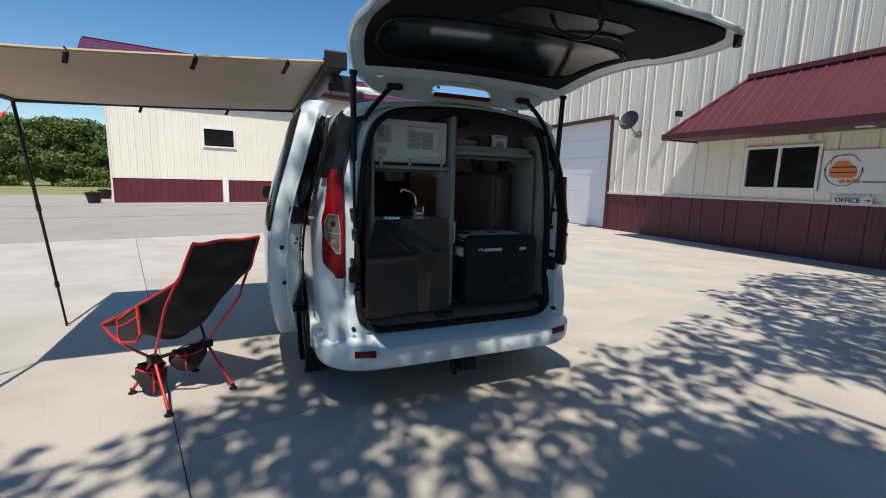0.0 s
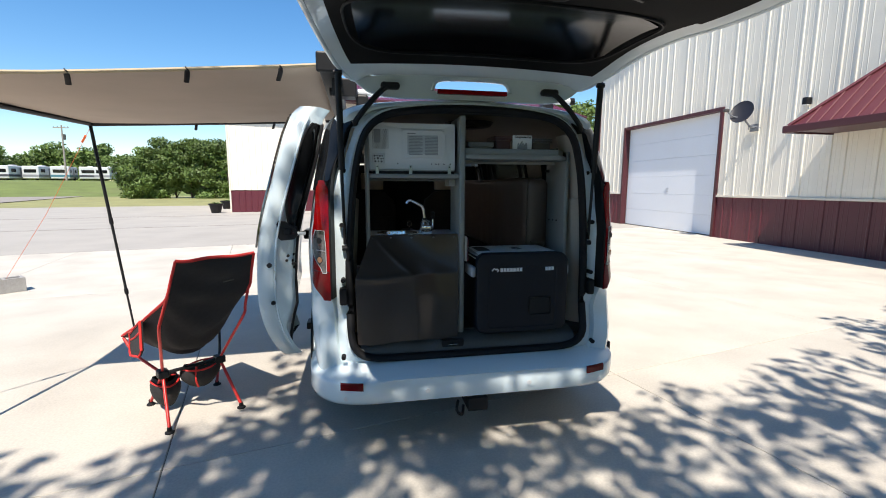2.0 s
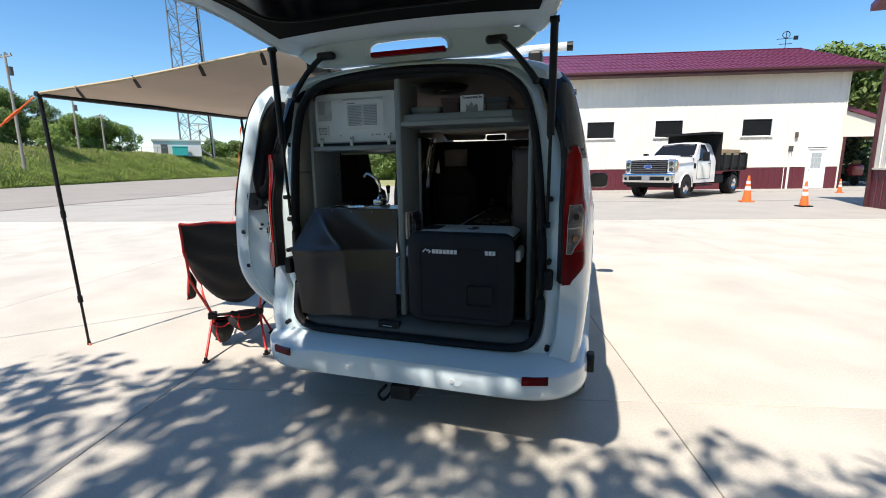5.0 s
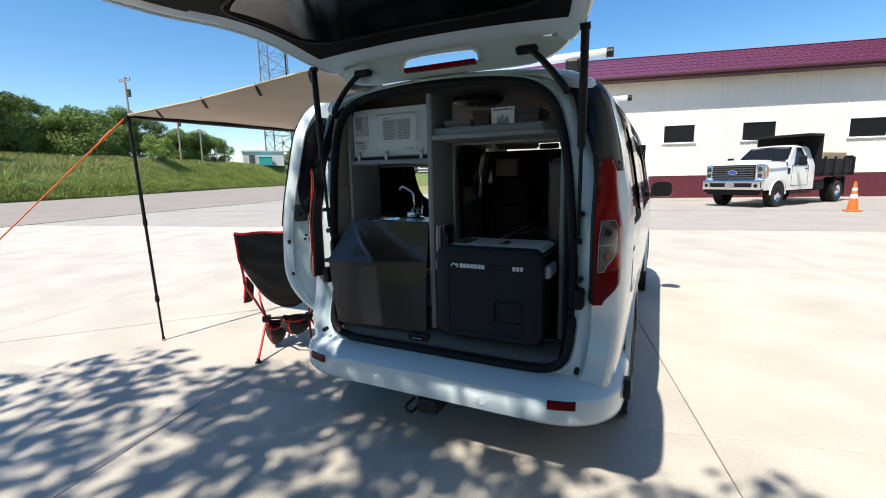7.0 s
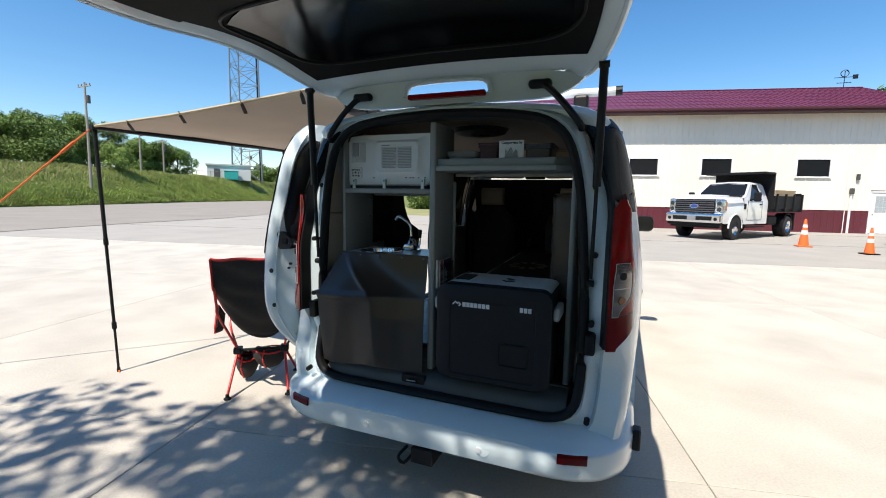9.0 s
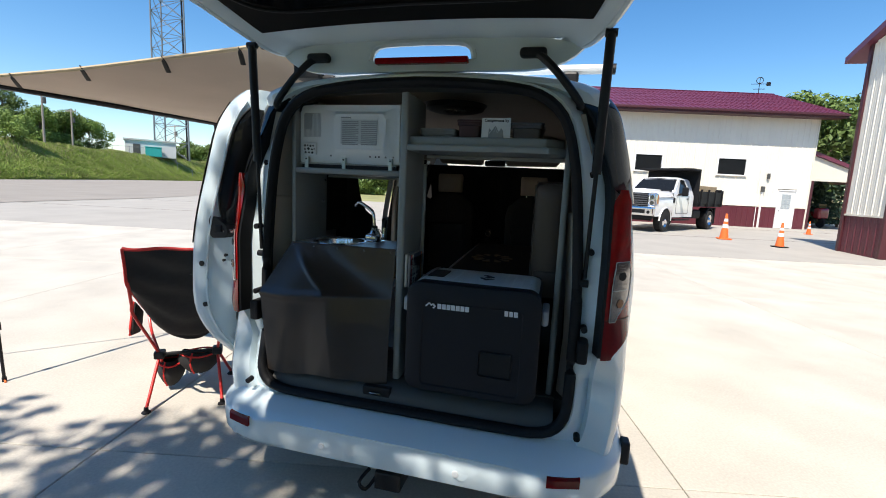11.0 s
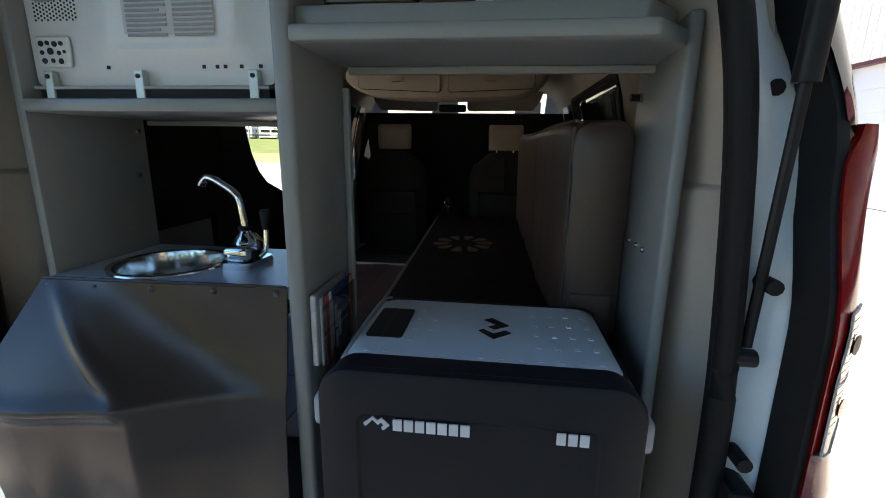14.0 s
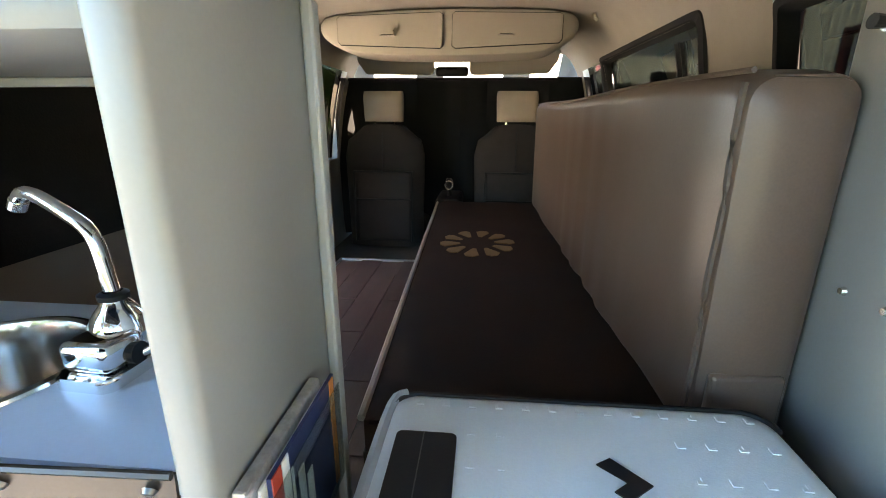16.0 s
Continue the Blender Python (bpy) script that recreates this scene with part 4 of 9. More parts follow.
for sx in (-1, 1):
    bm = bmesh.new()
    g = [[(sx * x, bumper_surface(x, z) - 0.013, z) for x in (0.612, 0.64, 0.67, 0.70, 0.727)] for z in (0.395, 0.405, 0.425, 0.432)]
    sheet(bm, g)
    ex = bmesh.ops.extrude_face_region(bm, geom=list(bm.faces))
    bmesh.ops.translate(bm, verts=[v for v in ex["geom"] if isinstance(v, bmesh.types.BMVert)], vec=(0, 0.012, 0))
    part("reflector", bm, LAMP_DARK, bumper, "dark red bumper reflector")
    for x, z in ((0.28, 0.362), (0.70, 0.345)):
        part("parking_sensor", C((sx * x, bumper_surface(x, z) - 0.006, z), (sx * x, bumper_surface(x, z) + 0.01, z), 0.013, n=14), mat("sensor_white", (0.66, 0.68, 0.68), 0.4), bumper)
    part("rubber_stop", C((sx * 0.71, 0.085, 0.527), (sx * 0.71, 0.115, 0.53), 0.012, n=12), BLACK_RUBBER, van)
part("tow_cap", C((0.30, bumper_surface(0.3, 0.365) - 0.0015, 0.365), (0.30, 0.0, 0.365), 0.028, n=24), VAN_WHITE, bumper, "round white towing-eye cover")
part("corner_clip", B(0.895, 0.93, 0.25, 0.31, 0.36, 0.455, 0.008), BLACK_PLASTIC, van, "black plastic bumper clip")
hitch = part("tow_hitch", B(-0.055, 0.055, 0.0, 0.4, 0.21, 0.285, 0.006), BLACK_PLASTIC, van, "black tow hitch receiver")
part("safety_loop", T([(-0.1, 0.06, 0.25), (-0.12, 0.0, 0.225), (-0.09, 0.0, 0.2), (-0.07, 0.06, 0.22)], 0.008, 6, smooth=3), BLACK_PLASTIC, hitch)
part("crossmember", C((-0.6, 0.33, 0.27), (0.6, 0.33, 0.27), 0.03, n=10), BLACK_PLASTIC, hitch)
part("exhaust", C((0.45, 0.22, 0.24), (0.45, 0.8, 0.27), 0.028, n=12), STEEL, van)


def body_x(z):
    """Half width of the body's rear at height z."""
    pts = [(p.x, p.z) for p in ring_at(0.40)[:HALF_N + 1]]
    for (xa, za), (xb, zb) in zip(pts, pts[1:]):
        if za <= z <= zb and zb > za:
            return xa + (xb - xa) * (z - za) / (zb - za)
    return 0.6


def wall_x(z):
    """Inner side of the lamp and pillar at height z."""
    pts = [(p.x, p.z) for p in mid0[:HALF_N + 1]]
    for (xa, za), (xb, zb) in zip(pts, pts[1:]):
        if za <= z <= zb and zb > za:
            return min(0.762, xa + (xb - xa) * (z - za) / (zb - za))
    return 0.7


def pin(z):
    return wall_x(z), rear_in(z)


def pout(z):
    """Outer edge of the lamp."""
    low_ = upto(0.84, 1.08, z)
    top_ = upto(1.15, 1.42, z)
    return 0.860 - 0.003 * low_ - 0.022 * top_, 0.185 + 0.05 * low_ - 0.025 * top_


def corner_path(z, t0, t1, out, lift):
    """A bulged line on the rear corner between two shares of the way from the inner to the outer edge."""
    (xa, ya), (xb, yb) = pin(z), out(z)
    pts = []
    for k in range(9):
        t = t0 + (t1 - t0) * k / 8
        b_ = 0.05 * math.sin(math.pi * t) ** 0.8 * math.hypot(xb - xa, yb - ya) * 2 + lift
        pts.append((xa + (xb - xa) * t + 0.72 * b_, ya + (yb - ya) * t - 0.69 * b_, z))
    return pts


def corner_patch(sx, z0, z1, t0, t1, out, lift, n=14, depth=0.02):
    """A skin on the rear corner; t0 and t1 are functions of height."""
    rows = []
    for k in range(n + 1):
        z = z0 + (z1 - z0) * k / n
        rows.append([(sx * x, y, zz) for x, y, zz in corner_path(z, t0(z), t1(z), out, lift)])
    bm = bmesh.new()
    sheet(bm, rows)
    ex = bmesh.ops.extrude_face_region(bm, geom=list(bm.faces))
    bmesh.ops.translate(bm, verts=[v for v in ex["geom"] if isinstance(v, bmesh.types.BMVert)], vec=(sx * 0.15 * depth, depth, 0))
    return bm


zero, one = (lambda z: 0.0), (lambda z: 1.0)


def lamp_end(z):
    """Outer edge of the lens: wide below, drawn in above the clear part, rounded off at the top."""
    return 0.30 + 0.70 * upto(0.835, 0.93, z) - 0.17 * upto(1.14, 1.24, z) - 0.25 * upto(1.40, 1.45, z)


def lamp_in(z):
    return 0.26 * upto(1.40, 1.45, z)


for sx in (-1, 1):
    lamp = part("tail_lamp", corner_patch(sx, 0.835, 0.985, zero, lamp_end, pout, 0.006), LAMP_DARK, van, "tall red tail lamp with a clear middle", True)
    part("red_lens", corner_patch(sx, 0.985, 1.45, lamp_in, lamp_end, pout, 0.006, n=26), LAMP_RED, lamp, "red upper lens", True)
    part("lamp_seam", T([(sx * x, y, z) for x, y, z in corner_path(0.985, 0.02, 0.97, pout, 0.0075)], 0.0014, 5), BLACK_PLASTIC, lamp)
    clear_in = lambda z: 0.10 + 0.05 * upto(1.11, 1.19, z)
    clear_out = lambda z: 0.28 + 0.52 * upto(0.978, 1.075, z) - 0.16 * upto(1.15, 1.195, z)
    clear = part("clear_lens", corner_patch(sx, 0.978, 1.195, clear_in, clear_out, pout, 0.010, n=16, depth=0.004), LAMP_CLEAR, lamp, "clear ribbed lens", True)
    edge = [corner_path(0.978 + 0.217 * k / 10, clear_in(0.978 + 0.217 * k / 10), 1.0, pout, 0.0102)[0] for k in range(11)]
    edge += [corner_path(1.195 - 0.217 * k / 10, 0.0 + clear_out(1.195 - 0.217 * k / 10), 1.0, pout, 0.0102)[0] for k in range(11)]
    part("lens_rim", T([(sx * x, y, z) for x, y, z in edge], 0.0018, 5, True), mat("pale_lens_rim", (0.5, 0.49, 0.48), 0.3), clear)
    part("lens_bar", T([(sx * x, y, z) for x, y, z in corner_path(1.093, 0.13, 0.60, pout, 0.0095)], 0.0018, 5), mat("pale_lens_rim", (0.5, 0.49, 0.48), 0.3), clear)
    for k in range(17):
        z = 0.99 + 0.0122 * k
        pts = corner_path(z, clear_in(z) + 0.03, clear_out(z) - 0.24, pout, 0.0094)
        part("lens_rib", T([(sx * x, y, zz) for x, y, zz in pts], 0.0010, 5), LAMP_CLEAR, clear)
    for z, glow in ((1.045, LAMP_AMBER), (1.145, BLACK_PLASTIC)):
        x, y, _ = corner_path(z, 0.38, 0.5, pout, 0.0105)[0]
        part("bulb", lathe(bmesh.new(), [(0.001, 0), (0.014, 0.001), (0.016, 0.003), (0.001, 0.0035)], 14, m=Matrix.Translation((sx * x, y, z)) @ Euler((radians(90), 0, radians(40 * sx))).to_matrix().to_4x4()), glow, clear)
    part("pillar_trim", corner_patch(sx, 1.40, 1.79, lambda z: 0.48 * (1 - upto(1.40, 1.455, z)), one, lambda z: (body_x(z) - 0.006, 0.305), 0.004), WINDOW_DARK, van, "glossy black corner pillar trim", True)
    # black side of the lamp and pillar, facing the opening
    rows = []
    for k in range(25):
        z = 0.84 + 0.94 * k / 24
        xw = wall_x(z)
        ry = rear_in(z)
        rows.append([(sx * (xw + 0.004), ry + 0.003, z), (sx * (xw - 0.005), ry + 0.004, z), (sx * (xw - 0.012), ry + 0.03, z), (sx * (xw - 0.021), ry + 0.056, z)])
    bm = bmesh.new()
    sheet(bm, rows)
    ex = bmesh.ops.extrude_face_region(bm, geom=list(bm.faces))
    bmesh.ops.translate(bm, verts=[v for v in ex["geom"] if isinstance(v, bmesh.types.BMVert)], vec=(sx * 0.006, 0, 0))
    part("lamp_side", bm, BLACK_PLASTIC, van, "black side wall of the lamp and pillar", True)
    part("bump_stop", B(sx * 0.704 - 0.02, sx * 0.704 + 0.02, 0.12, 0.20, 0.80, 0.89, 0.01), BLACK_RUBBER, van)
    for z in (0.93, 1.22, 1.5):
        part("grommet", C((sx * (wall_x(z) - 0.058), rear_in(z) + 0.03, z), (sx * (wall_x(z) - 0.058), rear_in(z) + 0.075, z), 0.012, n=10), BLACK_RUBBER, van)

# wheels
def wheel(x, y):
    sx = 1 if x > 0 else -1
    w = part("wheel", lathe(bmesh.new(), [(0.19, -0.09), (0.27, -0.1), (0.305, -0.095), (0.32, -0.07), (0.322, 0.0), (0.32, 0.07), (0.305, 0.095), (0.27, 0.1), (0.19, 0.09)], 36,
                            m=Matrix.Translation((x, y, 0.322)) @ Euler((0, radians(90), 0)).to_matrix().to_4x4()), TYRE, van, "black tyre on an alloy rim", True)
    m = Matrix.Translation((x, y, 0.322)) @ Euler((0, radians(90 * sx), 0)).to_matrix().to_4x4()
    part("rim", lathe(bmesh.new(), [(0.2, 0.08), (0.19, 0.06), (0.16, 0.03), (0.06, 0.05), (0.03, 0.07), (0.001, 0.07)], 30, m=m), RIM, w, smooth=True)


for x in (-0.80, 0.80):
    for y in (0.93, 3.95):
        wheel(x, y)
        sx = 1 if x > 0 else -1
        bm = bmesh.new()
        prof = [(0.37, 0.0), (0.405, 0.004), (0.41, 0.03), (0.37, 0.03)]
        rows = []
        for k in range(19):
            a = radians(-5 + 190 * k / 18)
            rows.append([(sx * (0.897 + d - 0.02), y + r * math.cos(a), 0.33 + r * math.sin(a)) for r, d in prof])
        sheet(bm, rows)
        part("arch_trim", bm, VAN_WHITE, van, smooth=True)
        part("wheel_well", lathe(bmesh.new(), [(0.36, -0.13), (0.36, 0.10)], 28, m=Matrix.Translation((sx * 0.80, y, 0.34)) @ Euler((0, radians(90), 0)).to_matrix().to_4x4()), BLACK_PLASTIC, van)

# door mirrors
for sx in (-1, 1):
    bm = bmesh.new()
    rows = []
    for y, g in ((-0.045, 0.86), (-0.05, 0.95), (-0.03, 1.0), (0.01, 0.97), (0.045, 0.82), (0.07, 0.5), (0.078, 0.1)):
        rows.append([(sx * 1.015 + x * g, 3.45 + y, 1.208 + z * g) for x, z in rounded(-0.10, 0.10, -0.082, 0.082, 0.055, 6)])
    sheet(bm, rows, True)
    mir = part("door_mirror", bm, BLACK_PLASTIC, van, "black door mirror with rounded corners", True)
    part("mirror_arm", C((sx * 0.86, 3.47, 1.14), (sx * 0.96, 3.46, 1.17), 0.03, n=10), BLACK_PLASTIC, mir)
    # plain dark pane: the mirror's dark reflection is put into its colour
    part("mirror_glass", slab(bmesh.new(), [(sx * 1.015 + x, 1.208 + z) for x, z in rounded(-0.088, 0.088, -0.072, 0.072, 0.05, 6)], 3.403, 3.41, 'y'), WINDOW_DARK, mir)
# roof bars
for y in (0.57, 2.05):
    bar = part("roof_bar", C((-0.74, y, 1.965), (0.735, y, 1.965), 0.021, n=12), mat("white_bar", (0.75, 0.76, 0.77), 0.4), van, "white roof cross bar with black end caps")
    for sx in (-1, 1):
        part("end_cap", C((sx * 0.735, y, 1.965), (sx * 0.765, y, 1.965), 0.023, n=12), BLACK_PLASTIC, bar)
        part("foot", B(sx * 0.58 - 0.035, sx * 0.58 + 0.035, y - 0.04, y + 0.04, 1.858, 1.95, 0.012), BLACK_PLASTIC, bar)
# side rub strip and sliding-door rail on the right flank
part("door_rail", B(0.893, 0.905, 0.45, 1.15, 1.02, 1.04, 0.003), BLACK_PLASTIC, van)
part("beltline_trim", T([(0.887, 0.5, 1.125), (0.892, 1.2, 1.122), (0.892, 2.1, 1.12), (0.89, 3.0, 1.118)], 0.009, 6, smooth=3), BLACK_PLASTIC, van)
part("fuel_flap", B(0.893, 0.903, 0.45, 0.6, 0.82, 0.98, 0.01), VAN_WHITE, van)

# ---- tailgate, raised ----
RIM_S = [(0.262, 1.965, 0.60), (0.20, 1.965, 0.655), (0.08, 2.005, 0.72), (-0.12, 2.06, 0.775), (-0.35, 2.07, 0.80), (-0.6, 2.045, 0.805), (-0.85, 2.035, 0.80), (-0.99, 2.045, 0.765), (-1.045, 2.055, 0.70)]
rim = spline([(w, y, z) for y, z, w in RIM_S], 4)


def gate_row(p, kind):
    """Half cross-sections of the gate at a rim point, from the middle outwards."""
    w, y, z = p
    f = (0.30 - y) / 1.35
    bow = 0.10 * math.sin(math.pi * min(1, max(0, f * 0.9 + 0.08)))
    if kind == "outer":
        return [(w * u, y, z + 0.015 + bow * (1 - u * u) ** 0.6 + (0.0 if u < 0.99 else -0.015)) for u in (0, 0.3, 0.55, 0.75, 0.88, 0.95, 0.985, 1.0)]
    return [(w * u - (0.004 if u == 1 else 0), y, z - 0.004 + (0.03 if 0.0 <= u < 0.9 else 0.0) + bow * 0.45 * (1 - u * u)) for u in (0, 0.3, 0.55, 0.75, 0.88, 0.95, 0.985, 1.0)]


def gate_skin(kind, cut_slot=False):
    bm = bmesh.new()
    rows = []
    for p in rim:
        half = gate_row(p, kind)
        rows.append([(-x, y, z) for x, y, z in half[:0:-1]] + half)
    sheet(bm, rows)
    return bm


gate = part("tailgate", gate_skin("outer"), VAN_WHITE, van, "raised white tailgate with a large window", True)
part("inner_frame", gate_skin("inner"), VAN_WHITE, gate, "white painted inner frame", True)
bm = bmesh.new()
tube(bm, [(-p.x * 0.99, p.y, p.z + 0.004) for p in rim] + [(x, -1.05, 2.06 + 0.03 * (1 - (x / 0.7) ** 2)) for x in (-0.5, -0.25, 0, 0.25, 0.5)] + [(p.x * 0.99, p.y, p.z + 0.004) for p in rim[::-1]], 0.014, 8)
part("gate_flange", bm, VAN_WHITE, gate, smooth=True)


def under(u, s, drop):
    """A point under the gate: u across from -1 to 1, s along from 0 at the hinge to 1."""
    k = s * (len(rim) - 1)
    i = min(int(k), len(rim) - 2)
    p = rim[i].lerp(rim[i + 1], k - i)
    f = (0.30 - p.y) / 1.35
    bow = 0.10 * math.sin(math.pi * min(1, max(0, f * 0.9 + 0.08)))
    return Vector((p.x * u, p.y, p.z - 0.004 + 0.03 + bow * 0.45 * (1 - u * u) - drop))


def under_panel(outline, drop, thick=0.012, nu=14):
    """A trim panel under the gate between two functions of s: half width."""
    s0, s1, half = outline
    bm = bmesh.new()
    rows = []
    ns = 14
    for j in range(ns + 1):
        s = s0 + (s1 - s0) * j / ns
        h = half(j / ns)
        rows.append([under(h * (2 * i / nu - 1), s, drop) for i in range(nu + 1)])
    sheet(bm, rows)
    ex = bmesh.ops.extrude_face_region(bm, geom=list(bm.faces))
    bmesh.ops.translate(bm, verts=[v for v in ex["geom"] if isinstance(v, bmesh.types.BMVert)], vec=(0, 0, thick))
    return bm


GATE_TRIM = mat("dark_gate_trim", (0.009, 0.0088, 0.0086), 0.8, spec=0.12, vary=0.1, scale=8, fine=250, bump=0.15)
round_end = lambda t, a, b: a - b * max(0.0, abs(2 * t - 1) - 0.75) * 2.2
part("window_surround", under_panel((0.225, 0.62, lambda t: 0.90), 0.018), GATE_TRIM, gate, "grey plastic window surround", True)
part("gate_window", under_panel((0.30, 0.585, lambda t: round_end(t, 0.78, 0.35)), 0.026), mat("tinted_gate_glass", (0.003, 0.003, 0.004), 0.15, vary=0.1, bump=0, spec=0.12), gate, "dark tinted tailgate window", True)
part("lower_trim", under_panel((0.605, 0.965, lambda t: 0.90 - 0.1 * max(0, t - 0.7) * 3), 0.026, 0.014), GATE_TRIM, gate, "charcoal lower trim panel", True)
part("trim_pocket", under_panel((0.66, 0.78, lambda t: round_end(t, 0.36, 0.2)), 0.03, 0.006), BLACK_PLASTIC, gate, smooth=True)
part("pull_strap", T([under(-0.15, 0.74, 0.03), under(-0.13, 0.76, 0.09), under(-0.02, 0.79, 0.12), under(0.04, 0.82, 0.08), under(0.02, 0.83, 0.03)], 0.011, 6, smooth=4, flat=0.5), BLACK_PLASTIC, gate, "hanging black pull strap")
part("latch", B(-0.06, 0.06, -0.98, -0.86, 2.075, 2.11, 0.01), BLACK_PLASTIC, gate)
part("wiper_motor", T([under(0.1, 0.66, 0.03), under(0.3, 0.7, 0.035), under(0.45, 0.68, 0.03)], 0.01, 6, smooth=4), BLACK_PLASTIC, gate)
for u in (-0.965, 0.965):
    part("rubber_buffer", C(under(u, 0.93, 0.02), under(u, 0.93, 0.075), 0.017, n=10), BLACK_RUBBER, gate)
part("window_seal", T([under(0.83 * math.copysign(abs(math.cos(a)) ** 0.35, math.cos(a)), 0.445 + 0.155 * math.copysign(abs(math.sin(a)) ** 0.5, math.sin(a)), 0.028) for a in [2 * math.pi * k / 48 for k in range(48)]], 0.006, 6, True), BLACK_RUBBER, gate)
# hinge end of the gate with the arched spoiler slot
bm = bmesh.new()
arch = [(-0.215, 1.926), (-0.208, 1.957), (-0.19, 1.975), (-0.15, 1.986), (0, 1.99), (0.15, 1.986), (0.19, 1.975), (0.208, 1.957), (0.215, 1.926)]
low = lambda x: 1.884 - 0.012 * abs(x / 0.6) ** 2 + 0.085 * abs(x / 0.62) ** 8
mid_z = lambda x: max(1.926, 0.5 * (low(x) + 2.02 - 0.055 * abs(x / 0.62) ** 3)) if abs(x) > 0.45 else 1.926
xs = sorted({round(-0.62 + 1.24 * k / 40, 4) for k in range(41)} | {a[0] for a in arch})


def arch_z(x):
    for (xa, za), (xb, zb) in zip(arch, arch[1:]):
        if xa <= x <= xb:
            return za + (zb - za) * (x - xa) / (xb - xa)
    return low(x)


top_z = lambda x: 2.02 - 0.055 * abs(x / 0.62) ** 3
for y in (0.235, 0.26):
    sheet(bm, [[(x, y, arch_z(x) if abs(x) < 0.2151 else mid_z(x)) for x in xs], [(x, y, top_z(x)) for x in xs]])
    sheet(bm, [[(x, y, low(x)) for x in xs], [(x, y, mid_z(x)) for x in xs]])
sheet(bm, [[(x, y, z) for x, z in arch] for y in (0.235, 0.26)])
sheet(bm, [[(x, y, low(x)) for x in xs] for y in (0.235, 0.26)])
bmesh.ops.remove_doubles(bm, verts=bm.verts, dist=0.0008)
part("hinge_panel", bm, VAN_WHITE, gate, "white hinge panel with an arched slot", True)
part("slot_lip", T([(x, 0.232, z) for x, z in arch], 0.012, 6, smooth=2), VAN_WHITE, gate, smooth=True)
part("brake_lamp", B(-0.19, 0.195, 0.205, 0.238, 1.908, 1.932, 0.006), LAMP_RED, gate, "red high-level brake lamp")
for sx in (-1, 1):
    arm = part("hinge_arm", T([(sx * 0.448, 0.215, 1.934), (sx * 0.475, 0.198, 1.918), (sx * 0.545, 0.18, 1.845), (sx * 0.615, 0.178, 1.757), (sx * 0.622, 0.19, 1.735)], 0.0145, 8, smooth=3), BLACK_PLASTIC, gate, "black hinge gaiter", True)
    part("hinge_cap", B(sx * 0.44 - 0.05, sx * 0.44 + 0.05, 0.19, 0.235, 1.918, 1.955, 0.016, 3), BLACK_PLASTIC, arm)
    st = part("gas_strut", C((sx * 0.695, 0.15, 1.50), (sx * 0.70, 0.13, 1.965), 0.017, n=12), BLACK_PLASTIC, gate, "black gas strut", True)
    part("rod", C((sx * 0.69, 0.165, 1.12), (sx * 0.695, 0.15, 1.50), 0.008, n=10), BLACK_PLASTIC, st)
    part("ball_joint", C((sx * 0.705, 0.165, 1.10), (sx * 0.67, 0.165, 1.10), 0.014, n=10), BLACK_PLASTIC, st)
    part("ball_joint", C((sx * 0.72, 0.13, 1.97), (sx * 0.68, 0.13, 1.97), 0.014, n=10), BLACK_PLASTIC, st)

# ---- sliding side door, slid back along the left flank ----
SD = [(0.40, 1.095), (0.47, 1.115), (0.60, 1.14), (0.75, 1.158), (0.90, 1.162), (1.05, 1.154), (1.15, 1.142), (1.30, 1.108), (1.45, 1.064), (1.60, 1.02), (1.72, 0.985), (1.80, 0.955), (1.84, 0.92)]


def edge_y(z):
    return 0.24 + (0.30 * ((0.85 - z) / 0.45) ** 2 if z < 0.85 else 0.0) + (0.10 * ((z - 1.6) / 0.24) ** 2 if z > 1.6 else 0)


def flange(z):
    """How far the door's end reaches inwards from its outer skin."""
    return 0.19 - 0.14 * min(1, max(0, (0.78 - z) / 0.36)) - 0.03 * min(1, max(0, (z - 1.6) / 0.24))


rows = []
for p in spline([(x, 0, z) for z, x in SD], 3):
    X, z = -p.x, p.z
    ye = edge_y(z)
    th = flange(z)
    rows.append([(X, ye + 0.05, z), (X + 0.01, ye + 0.012, z), (X + 0.035, ye, z), (X + 0.085, ye + 0.004, z), (X + 0.10, ye + 0.012, z), (X + 0.115, ye + 0.026, z), (X + th - 0.02, ye + 0.075, z), (X + th, ye + 0.12, z), (X + th - 0.05, 0.75, z), (X + th - 0.06, 1.12, z), (X + 0.03, 1.15, z), (X, 1.1, z), (X - 0.004, 0.7, z)])
bm = bmesh.new()
vr = sheet(bm, rows, True)
bm.faces.new(vr[0][::-1])
bm.faces.new(vr[-1])
sd = part("sliding_door", bm, VAN_WHITE, van, "white sliding side door, slid open", True)


def door_x(z):
    for (za, xa), (zb, xb) in zip(SD, SD[1:]):
        if za <= z <= zb:
            return -(xa + (xb - xa) * (z - za) / (zb - za))
    return -SD[-1][1]


def door_in(y, z, lift):
    return (door_x(z) + flange(z) + lift, y, z)


